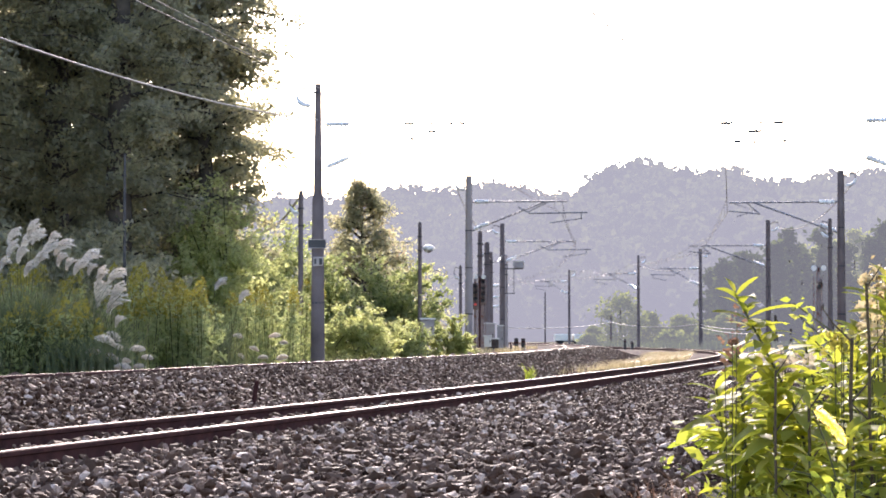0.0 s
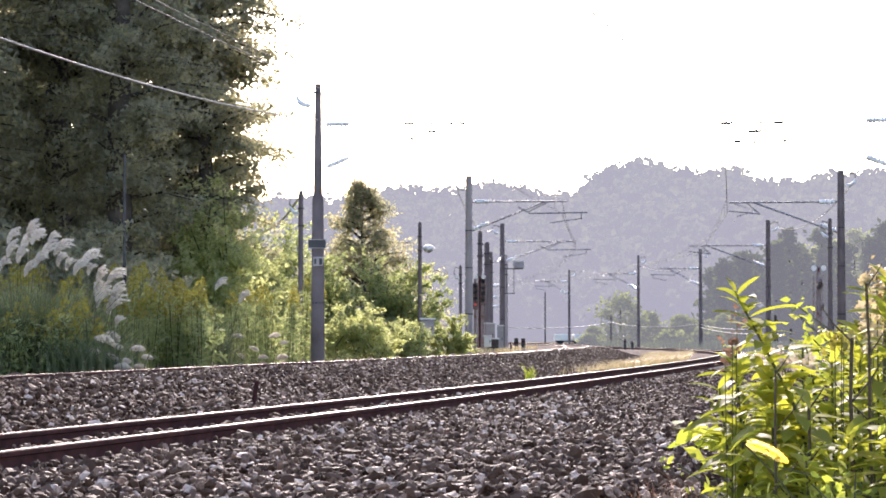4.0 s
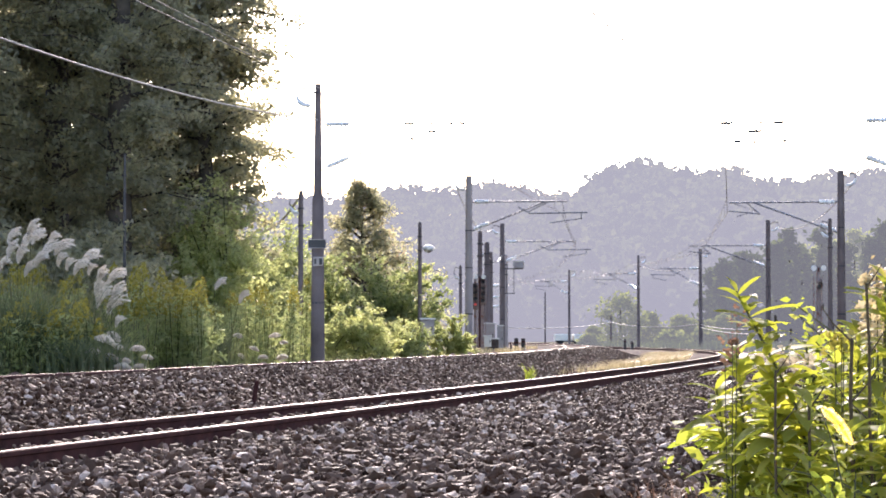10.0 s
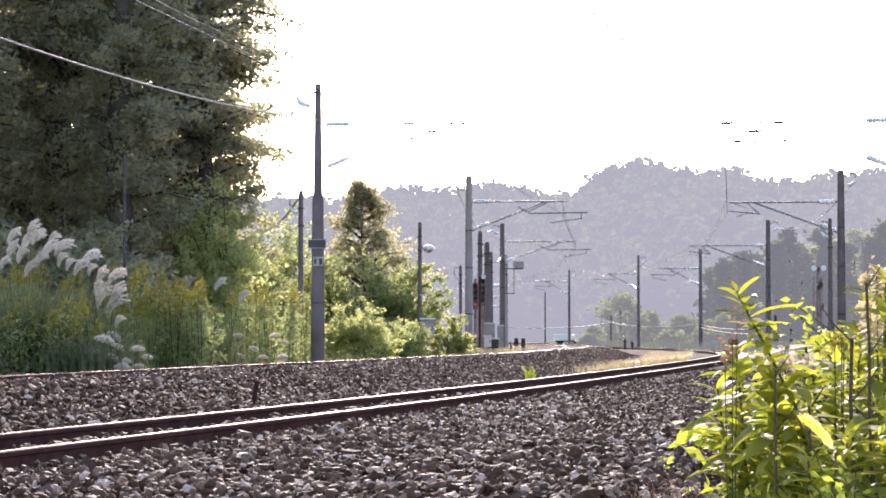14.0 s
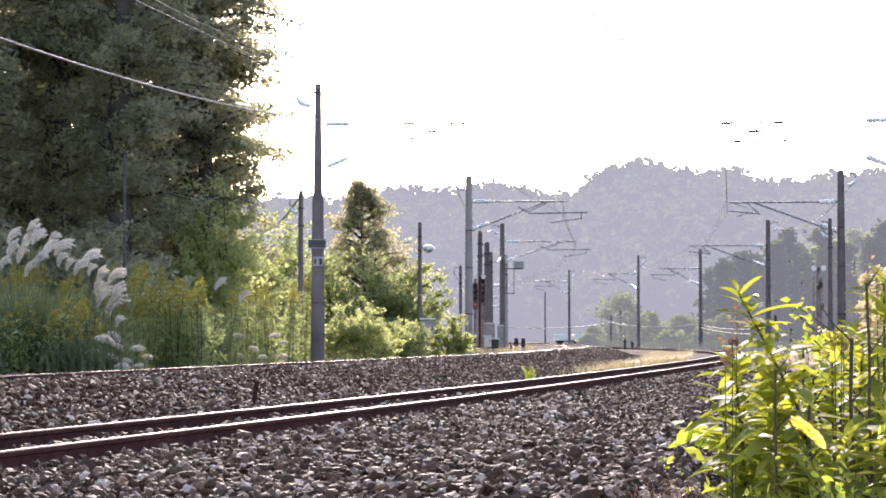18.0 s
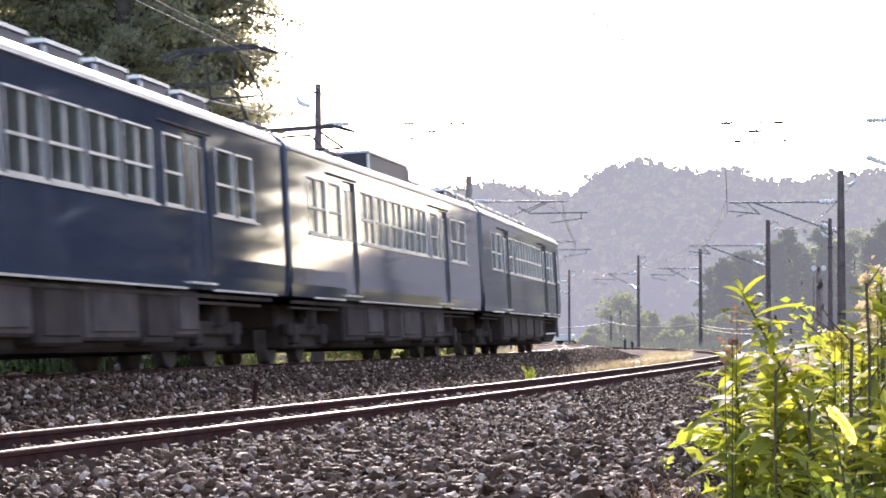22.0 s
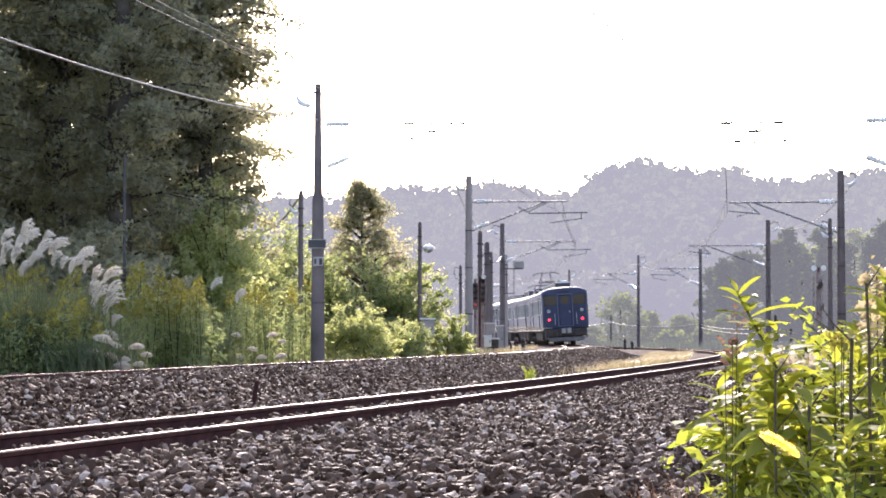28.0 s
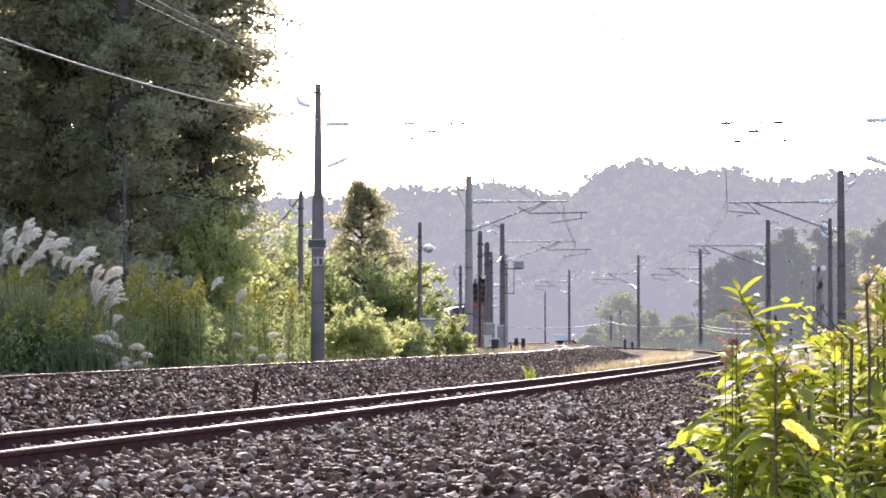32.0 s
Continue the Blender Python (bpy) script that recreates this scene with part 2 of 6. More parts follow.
GROUND = ground_material()
BARK = surface("bark", (0.03, 0.024, 0.02), (0.1, 0.08, 0.065), 3, 0.95, bump=0.8, fine=18)
SLEEPER = surface("concrete sleeper", (0.14, 0.12, 0.11), (0.27, 0.24, 0.22), 3, 0.9, bump=0.3)
BLUE = surface("blue train paint", (0.04, 0.049, 0.082), (0.056, 0.066, 0.106), 0.9, 0.06, coat=0.0, bump=0.02, fine=2.2, spec=0.45, spread=0.03)
BLUE_MATT = surface("weathered blue paint", (0.042, 0.048, 0.086), (0.058, 0.064, 0.112), 1.2, 0.5, bump=0.03, fine=12, spec=0.2)
ROOF_UNIT = surface("rooftop unit grey", (0.04, 0.036, 0.048), (0.075, 0.068, 0.085), 3, 0.5, bump=0.08, spec=0.3)
ROOF_GREY = surface("train roof grey", (0.14, 0.14, 0.155), (0.24, 0.24, 0.26), 2, 0.36, bump=0.1, coat=0.2)
UNDER = surface("underfloor grime", (0.03, 0.021, 0.019), (0.065, 0.048, 0.043), 2.5, 0.85, spec=0.15, bump=0.3)
UNDER_GREY = surface("underfloor grey boxes", (0.05, 0.038, 0.036), (0.12, 0.095, 0.088), 2.5, 0.85, spec=0.15, bump=0.2)
TRIM = surface("aluminium window trim", (0.46, 0.46, 0.48), (0.62, 0.62, 0.64), 3, 0.35, metal=0.7, bump=0.02)
RUBBER = surface("black rubber", (0.012, 0.012, 0.013), (0.03, 0.03, 0.032), 4, 0.8)
TRAIN_GLASS = glass_pane("train window glass", (0.1, 0.098, 0.092), 0.4)
DARK_GLASS = surface("dark cab glass", (0.034, 0.026, 0.026), (0.05, 0.038, 0.035), 1.5, 0.15, bump=0.0, spec=0.25)
PLOUGH = surface("dusty grey plough paint", (0.1, 0.085, 0.085), (0.17, 0.15, 0.148), 3, 0.7, bump=0.1)
TAIL_LAMP = glow("red tail lamp", (1.0, 0.02, 0.05), 2.2)
SIGNAL_RED = glow("red signal lamp", (0.8, 0.1, 0.09), 0.12)
LENS = surface("lamp lens", (0.2, 0.2, 0.22), (0.3, 0.3, 0.32), 8, 0.15, bump=0.0)
WHITE = surface("white paint", (0.66, 0.63, 0.58), (0.84, 0.81, 0.75), 3, 0.4, bump=0.03, rust=(0.35, 0.3, 0.26), rust_at=0.7)
CABINET = surface("grey cabinet paint", (0.3, 0.265, 0.255), (0.42, 0.375, 0.36), 3, 0.6, bump=0.03, rust=(0.16, 0.09, 0.06), rust_at=0.68)
PLATE_DARK = surface("dark sign face", (0.03, 0.03, 0.035), (0.05, 0.05, 0.055), 4, 0.5, bump=0.0)
CABLE = surface("pale cable sheath", (0.27, 0.24, 0.2), (0.4, 0.36, 0.3), 5, 0.5, bump=0.0)
WIRE = surface("copper wire", (0.08, 0.075, 0.07), (0.14, 0.12, 0.1), 5, 0.5, metal=0.4, bump=0.0)
LEAF_DARK = foliage("dark tree leaves", [(0.0, (0.115, 0.117, 0.095)), (0.5, (0.165, 0.163, 0.124)), (0.85, (0.205, 0.198, 0.135)), (1.0, (0.25, 0.23, 0.145))], 0.46, spec=0.5, tone=(1.0, 0.96, 0.74), gain=4.2)
LEAF_MID = foliage("shrub leaves", [(0.0, (0.115, 0.138, 0.075)), (0.5, (0.17, 0.192, 0.1)), (0.9, (0.225, 0.237, 0.13)), (1.0, (0.31, 0.295, 0.19))], 0.58, spec=0.6, tone=(1.0, 1.0, 0.72), gain=2.9)
LEAF_AUTUMN = foliage("reddening leaves", [(0.0, (0.16, 0.165, 0.115)), (0.5, (0.205, 0.205, 0.145)), (0.85, (0.25, 0.225, 0.165)), (1.0, (0.33, 0.24, 0.2))], 0.6, tone=(1.0, 0.97, 0.8), gain=3.0)
LEAF_NEAR = foliage("goldenrod leaves", [(0.0, (0.11, 0.125, 0.025)), (0.4, (0.19, 0.205, 0.042)), (0.8, (0.29, 0.29, 0.065)), (1.0, (0.42, 0.37, 0.12))], 0.5, rough=0.55, per_object=True, spec=0.12, tone=(1.0, 0.98, 0.5), gain=2.5)
LEAF_BACK = foliage("undergrowth leaves", [(0.0, (0.08, 0.1, 0.03)), (0.4, (0.16, 0.185, 0.05)), (0.8, (0.27, 0.28, 0.1)), (1.0, (0.4, 0.38, 0.17))], 0.62, spec=0.45, tone=(1.0, 1.0, 0.42), gain=2.8)
LEAF_BRAMBLE = foliage("bramble leaves", [(0.0, (0.19, 0.21, 0.11)), (0.4, (0.255, 0.275, 0.145)), (0.8, (0.33, 0.34, 0.19)), (1.0, (0.44, 0.43, 0.29))], 0.6, spec=0.5, tone=(1.0, 0.99, 0.76), gain=2.5)
STEM = foliage("plant stems", [(0.0, (0.05, 0.06, 0.02)), (1.0, (0.13, 0.12, 0.05))], 0.1)
GRASS = foliage("tall green grass", [(0.0, (0.055, 0.07, 0.04)), (0.5, (0.085, 0.1, 0.055)), (1.0, (0.135, 0.135, 0.075))], 0.4, tone=(1.0, 1.0, 0.7))
SEED_FLUFF = foliage("seed fluff", [(0.0, (0.36, 0.31, 0.24)), (1.0, (0.55, 0.5, 0.4))], 0.4, tone=(0.5, 0.47, 0.4))
WOODY = surface("dark woody stalk", (0.045, 0.03, 0.013), (0.12, 0.08, 0.04), 40, 0.95, bump=0.4)
VEHICLE_WHITE = surface("ivory vehicle paint", (0.82, 0.76, 0.66), (0.9, 0.85, 0.76), 2, 0.4, bump=0.02)
PLUME = foliage("silver grass plumes", [(0.0, (0.6, 0.56, 0.51)), (1.0, (0.85, 0.81, 0.76))], 0.5, tone=(0.5, 0.48, 0.44))
GLOBE = foliage("milky lamp glass", [(0.0, (0.7, 0.7, 0.68)), (1.0, (0.8, 0.8, 0.78))], 0.6, rough=0.2, spec=0.5, tone=(1.0, 1.0, 1.0), gain=1.25)
YELLOW = foliage("goldenrod flowers", [(0.0, (0.17, 0.16, 0.045)), (1.0, (0.37, 0.33, 0.09))], 0.4, tone=(0.6, 0.57, 0.3))
DRY = foliage("dry golden grass", [(0.0, (0.26, 0.225, 0.14)), (0.5, (0.4, 0.35, 0.235)), (1.0, (0.54, 0.49, 0.36))], 0.4, tone=(0.6, 0.54, 0.4))
FOX = foliage("golden foxtail bristles", [(0.0, (0.6, 0.52, 0.27)), (1.0, (0.8, 0.72, 0.45))], 0.7, tone=(1.0, 0.95, 0.62), gain=3.2)
BROWN = foliage("dead brown grass", [(0.0, (0.13, 0.07, 0.045)), (1.0, (0.36, 0.22, 0.14))], 0.3, tone=(0.5, 0.45, 0.4))
# Haze is part of these four leaf materials, as emitted air colour.
HILL_LEAF = painted_haze(foliage("hill woods", [(0.0, (0.05, 0.06, 0.035)), (0.5, (0.075, 0.09, 0.045)), (1.0, (0.12, 0.13, 0.06))], 0.5, spec=0.0, tone=(1.0, 1.0, 0.7), gain=3.4), HAZE_FAR, HAZE_FAR_AMOUNT)
FAR_GREEN = painted_haze(foliage("far green leaves", [(0.0, (0.06, 0.075, 0.03)), (0.5, (0.1, 0.12, 0.045)), (1.0, (0.17, 0.18, 0.07))], 0.5, spec=0.0), HAZE_FAR, HAZE_MID_AMOUNT)
# Lighter copy of the far greens; sunlight is put into its colour.
FAR_SUN_TINT = painted_haze(foliage("far leaves tinted as sunlit", [(0.0, (0.12, 0.14, 0.05)), (0.5, (0.17, 0.19, 0.07)), (1.0, (0.24, 0.25, 0.1))], 0.75, spec=0.0, tone=(1.0, 1.0, 0.6), gain=1.9), HAZE_FAR, 0.5)
WOOD_LEAF = painted_haze(foliage("far woods", [(0.0, (0.02, 0.03, 0.015)), (0.5, (0.04, 0.055, 0.022)), (1.0, (0.08, 0.1, 0.035))], 0.3, spec=0.0), HAZE_FAR, HAZE_MID_AMOUNT)

# ---- the two tracks ----
FAR_TOP, NEAR_TOP = 0.789, 0.453  # heights of the rail heads
CANT = 3.3  # degrees by which the far track leans into its bend


def track_line(x0, y0, heading, marks, bends, start, end, step=1.0):
    """Stations along a track: distance, x, y and heading, from its bends (1 / radius) at some marks."""
    s = np.arange(start, end + step / 2, step)
    k = np.interp(s, marks, bends)
    i0 = int(np.argmin(abs(s)))
    t = np.concatenate([[0], np.cumsum((k[1:] + k[:-1]) / 2 * step)])
    t = t - t[i0] + heading
    dx = np.concatenate([[0], np.cumsum((np.sin(t)[1:] + np.sin(t)[:-1]) / 2 * step)])
    dy = np.concatenate([[0], np.cumsum((np.cos(t)[1:] + np.cos(t)[:-1]) / 2 * step)])
    return s, dx - dx[i0] + x0, dy - dy[i0] + y0, t


FAR = track_line(-3.206, 40.326, 0.1632, [-40, -15, 0, 20, 40, 60, 80, 100, 130, 160, 210],
                 [0.0, 0.00007, 0.00057, -0.00186, -0.00106, -0.00141, -0.0017, -0.00156, -0.00131, -0.00163, -0.00163], -620, 400)
NEAR = track_line(-2.374, 21.553, 0.2192, [-26, -20, -4, 0, 30, 60, 80, 120, 160, 300],
                  [0.0, 0.004, 0.004, -0.00188, -0.00029, -0.001, -0.0035, -0.0035, -0.003, -0.003], -220, 330)

SIDING = track_line(19.4, 150.0, 0.1, [-60, 250], [-0.0011, -0.0011], -60, 230)


def on(line, s, off=0.0):
    """The place and heading at distance s along a track, off metres to its right."""
    x, y, t = (float(np.interp(s, line[0], a)) for a in line[1:])
    return x + off * math.cos(t), y - off * math.sin(t), t


def near_rise(s):
    return 0.00088 * np.clip(s, -10, 150)


def offsets(line, X, Y):
    """For many places: the distance along a track, and to the right of it."""
    S, LX, LY, LT = line
    keep = (S > -90) & (S < 320)
    S, LX, LY, LT = S[keep], LX[keep], LY[keep], LT[keep]
    so, oo = np.empty(len(X)), np.empty(len(X))
    for a in range(0, len(X), 4000):
        b = slice(a, a + 4000)
        i = np.argmin((X[b, None] - LX) ** 2 + (Y[b, None] - LY) ** 2, axis=1)
        c, sn = np.cos(LT[i]), np.sin(LT[i])
        dx, dy = X[b] - LX[i], Y[b] - LY[i]
        oo[b] = dx * c - dy * sn
        so[b] = S[i] + dx * sn + dy * c
    return so, oo


def smooth(a, lo, hi):
    t = np.clip((a - lo) / (hi - lo), 0, 1)
    return t * t * (3 - 2 * t)


def land(X, Y):
    """The height of the ground and ballast at many places."""
    X, Y = np.asarray(X, float), np.asarray(Y, float)
    sf, of = offsets(FAR, X, Y)
    sn, o_n = offsets(NEAR, X, Y)
    base = 0.0 + 0.5 * smooth(of, -1.0, -4.0) * 1.0
    base = np.where(of > -1, 0.1 + 0.35 * smooth(Y, 60, 150), base)
    base = np.where(o_n > 3, (0.0 + 0.4 * smooth(Y, 30, 140)), base)
    far_bed = FAR_TOP - 0.055 - 0.03 * smooth(abs(of), 0.75, 0.3)
    far_bed = far_bed - 0.058 * np.clip(0.566 - of, 0, 2.4)
    far_bed = np.where(of > 1.6, FAR_TOP - 0.06 - (of - 1.6) / 3.4, far_bed)
    far_bed = np.where(of < -1.8, FAR_TOP - 0.035 - (-of - 1.8) / 1.6, far_bed)
    top = NEAR_TOP - 0.15 + near_rise(sn)
    near_bed = top - 0.0 * o_n
    near_bed = np.where(o_n > 4.9, top - (o_n - 4.9) / 1.6, near_bed)
    near_bed = np.where(o_n < -2.0, top - (-o_n - 2.0) / 2.5, near_bed)
    return np.maximum(base, np.maximum(far_bed, near_bed))


def rail_mesh(line, lo, hi, off, top, rise=None, step=2.0):
    """A flat-bottomed rail: head, web and foot, swept along a track."""
    prof = [(-0.0635, -0.153), (0.0635, -0.153), (0.0635, -0.142), (0.012, -0.124), (0.009, -0.05), (0.032, -0.038), (0.0325, -0.01), (0.019, 0.0), (-0.019, 0.0), (-0.0325, -0.01), (-0.032, -0.038), (-0.009, -0.05), (-0.012, -0.124), (-0.0635, -0.142)]
    n = len(prof)
    V, F, M = [], [], []
    stations = np.arange(lo, hi + 0.1, step)
    for i, s in enumerate(stations):
        z = top + (float(rise(s)) if rise else 0.0)
        for a, b in prof:
            x, y, t = on(line, s, off + a)
            V.append((x, y, z + b))
        if i:
            for k in range(n):
                F.append(((i - 1) * n + k, (i - 1) * n + (k + 1) % n, i * n + (k + 1) % n, i * n + k))
                M.append(1 if k == 7 else 0)
    return np_mesh("rail", np.array(V), np.array(F), False, M)


def build_track(label, line, lo, hi, top, rise, s_lo, s_hi, lift, cant=0.0):
    track = thing("railway_track", Matrix.Identity(4), label, "railway track", "railway tracks", "structure")
    for off in (-0.566, 0.566):
        part("rail", rail_mesh(line, lo, hi, off, top - (0.566 - off) * math.sin(radians(cant)), rise), [RUSTY, RAIL_TOP], track, "rust-brown steel rail with polished head")
    sl = Shape().box((0, 0, 0), (2.0, 0.22, 0.16), 0.02).mesh("sleeper")
    sl.materials.append(SLEEPER)
    for s in np.arange(s_lo, s_hi, 0.62):
        x, y, t = on(line, s)
        part("sleeper", sl, None, track, "", pose(x, y, top + (float(rise(s)) if rise else 0.0) - 0.153 - 0.08 + lift - 0.566 * math.sin(radians(cant)), 0, -cant, -math.degrees(t)))
    return track


# ---- ground: one sheet to the horizon, finer near the tracks ----
def build_ground():
    gx = np.concatenate([-np.geomspace(3000, 46, 24), np.arange(-45, -12, 1.5), np.arange(-12, 24, 0.3), np.arange(24, 60, 2.0), np.geomspace(62, 3000, 24)])
    gy = np.concatenate([-np.geomspace(2500, 14, 18), np.arange(-12, 4, 1.5), np.arange(4, 90, 0.35), np.arange(90, 260, 1.5), np.geomspace(262, 4200, 30)])
    X, Y = np.meshgrid(gx, gy)
    Z = np.zeros(X.size)
    xf, yf = X.ravel(), Y.ravel()
    close = (abs(xf) < 80) & (yf > -70) & (yf < 300)
    Z[close] = land(xf[close], yf[close])
    Z[~close] = 0.4 * smooth(yf[~close], 30, 140)
    near = close & (yf < 100)
    Z[near] += np.random.default_rng(3).normal(0, 0.008, near.sum())
    Z[near] -= 0.02
    V = np.stack([xf, yf, Z], axis=1)
    ny, nx = X.shape
    i = np.arange(nx * (ny - 1)).reshape(ny - 1, nx)[:, :-1].ravel()
    F = np.stack([i, i + 1, i + 1 + nx, i + nx], axis=1)
    G = np.zeros(len(V), np.float32)
    sf, of = offsets(FAR, xf[close], yf[close])
    sn, o_n = offsets(NEAR, xf[close], yf[close])
    far_side = smooth(of, -2.6, -1.8) * smooth(of, 4.2, 3.6)
    near_side = smooth(o_n, -2.9, -2.3) * smooth(o_n, 5.4, 4.7)
    between = ((of > 0) & (o_n < 0)) * smooth(sn, 42, 34)
    G[close] = np.maximum(np.maximum(far_side, near_side), between)
    me = np_mesh("ground", V, F, True)
    me.attributes.new("gravel", "FLOAT", "POINT").data.foreach_set("value", G)
    ground = part("ground", me, GROUND)
    tagged(ground, "grassy soil and dark crushed-stone railway ballast bed", "ground", "", "structure")


def stones(name, P, size, label, faces20=True):
    """Crushed stones: one angular lump at each place, all in one mesh."""
    n = len(P)
    if faces20:
        g = (1 + 5 ** 0.5) / 2
        B = unit(np.array([(-1, g, 0), (1, g, 0), (-1, -g, 0), (1, -g, 0), (0, -1, g), (0, 1, g), (0, -1, -g), (0, 1, -g), (g, 0, -1), (g, 0, 1), (-g, 0, -1), (-g, 0, 1)], float))
        T = np.array([(0, 11, 5), (0, 5, 1), (0, 1, 7), (0, 7, 10), (0, 10, 11), (1, 5, 9), (5, 11, 4), (11, 10, 2), (10, 7, 6), (7, 1, 8), (3, 9, 4), (3, 4, 2), (3, 2, 6), (3, 6, 8), (3, 8, 9), (4, 9, 5), (2, 4, 11), (6, 2, 10), (8, 6, 7), (9, 8, 1)])
    else:
        B = np.array([(1, 0, 0), (0, 1, 0), (-1, 0, 0), (0, -1, 0), (0, 0, 1), (0, 0, -1)], float)
        T = np.array([(0, 1, 4), (1, 2, 4), (2, 3, 4), (3, 0, 4), (1, 0, 5), (2, 1, 5), (3, 2, 5), (0, 3, 5)])
    r = np.random.default_rng(len(P))
    k = len(B)
    V = B[None] * r.uniform(0.62, 1.25, (n, k, 1)) + r.normal(0, 0.1, (n, k, 3))
    V = np.sign(V) * np.minimum(abs(V), 0.85)  # broken flat faces
    V *= np.stack([r.uniform(0.75, 1.45, n), r.uniform(0.6, 1.0, n), r.uniform(0.4, 0.78, n)], axis=1)[:, None, :]
    V *= (size * r.lognormal(0, 0.26, n))[:, None, None]
    q = unit(r.normal(size=(n, 4)) * np.array([1.0, 0.34, 0.34, 1.0]))
    w, x, y, z = q.T
    R = np.stack([np.stack([1 - 2 * (y * y + z * z), 2 * (x * y - w * z), 2 * (x * z + w * y)], -1), np.stack([2 * (x * y + w * z), 1 - 2 * (x * x + z * z), 2 * (y * z - w * x)], -1), np.stack([2 * (x * z - w * y), 2 * (y * z + w * x), 1 - 2 * (x * x + y * y)], -1)], 1)
    V = np.einsum("nij,nkj->nki", R, V) + P[:, None, :]
    F = (T[None] + (np.arange(n) * k)[:, None, None]).reshape(-1, 3)
    ob = part(name, np_mesh(name, V.reshape(-1, 3), F, False), BALLAST)
    return tagged(ob, label, "ballast", "", "stuff")


def scatter(line, s0, s1, o0, o1, gap, clear=()):
    """Places at a jittered even gap on a strip along a track, away from its rails."""
    s, o = np.meshgrid(np.arange(s0, s1, gap), np.arange(o0, o1, gap))
    s, o = s.ravel(), o.ravel()
    s = s + rng.uniform(-0.5, 0.5, len(s)) * gap
    o = o + rng.uniform(-0.5, 0.5, len(o)) * gap
    ok = np.ones(len(s), bool)
    for c, half in clear:
        ok &= abs(o - c) > half
    s, o = s[ok], o[ok]
    x, y, t = (np.interp(s, line[0], a) for a in line[1:])
    return x + o * np.cos(t), y - o * np.sin(t), o


def in_view(X, Y, margin=1.5):
    """The stretch of the plan in front of the tripod, as wide as the valley that it looks into."""
    return (Y > 8) & (abs(X) < 0.19 * Y + margin)


def build_ballast():
    X, Y, o = scatter(NEAR, -11, 17, -2.4, 5.1, 0.058, ((-0.566, 0.09), (0.566, 0.09)))
    ok = in_view(X, Y, 0.8)
    X, Y = X[ok], Y[ok]
    Z = land(X, Y) + rng.normal(0.0, 0.022, len(X)) + 0.008
    stones("ballast", np.stack([X, Y, Z], 1), 0.037, "loose dark brown-grey crushed stones beside the near rails")
    X, Y, o = scatter(NEAR, 17, 46, -2.4, 4.9, 0.085, ((-0.566, 0.09), (0.566, 0.09)))
    Z = land(X, Y) + rng.normal(0, 0.016, len(X))
    stones("ballast", np.stack([X, Y, Z], 1), 0.04, "loose dark brown-grey crushed stones along the near track", False)
    X, Y, o = scatter(FAR, -14, 78, 0.64, 4.3, 0.08)
    ok = in_view(X, Y, 0.8)
    sn, o_n = offsets(NEAR, X, Y)
    ok &= o_n < -2.3
    X, Y, o = X[ok], Y[ok], o[ok]
    Z = land(X, Y) + rng.normal(0, 0.011, len(X))
    stones("ballast", np.stack([X, Y, Z], 1), 0.037, "sloping shoulder of dark crushed stones below the far track", False)


build_ground()
build_track("near railway track with rust-brown rails in dark ballast", NEAR, -210, 320, NEAR_TOP, near_rise, -14, 60, 0.015)
build_track("far railway track on a raised ballast bed", FAR, -610, 390, FAR_TOP, None, -14, 110, 0.0, CANT)
build_ballast()
build_track("distant siding track beyond the bend", SIDING, -55, 220, 0.47, None, 0, 0, 0.0)

# ---- the train: three blue cars ----
HALF, FLOOR, EAVE = 1.45, 1.08, 3.26
CAR = 19.5


def body_profile():
    """Half section of a car, from the bottom edge of the side to the middle of the roof."""
    pts = [(1.36, 1.0), (1.42, 1.2), (1.45, 1.45), (1.45, EAVE)]
    for k in range(1, 9):
        a = math.pi / 2 * k / 8
        pts.append((1.45 * math.cos(a) ** 0.75, EAVE + 0.4 * math.sin(a)))
    return pts


def side_layout(cab):
    """Openings of one side: (start, end, bottom, top, kind), measured from the rear end."""
    rows = []
    def windows(a, b, n):
        w = (b - a) / n
        for k in range(n):
            rows.append((a + k * w + 0.08, a + (k + 1) * w - 0.08, 2.03, 2.94, "window"))
    if cab:
        rows.append((0.3, 0.6, 2.1, 2.92, "cab"))
        rows.append((0.95, 1.5, 1.12, 3.0, "crew"))
        windows(1.98, 2.78, 1)
    else:
        windows(1.2, 2.78, 1)
    windows(2.84, 4.0, 1)
    rows.append((4.07, 5.2, 1.12, 3.04, "door"))
    windows(5.5, 12.5, 5)
    windows(12.86, 13.9, 1)
    rows.append((13.97, 15.1, 1.12, 3.04, "door"))
    windows(15.45, 17.75, 2)
    return rows


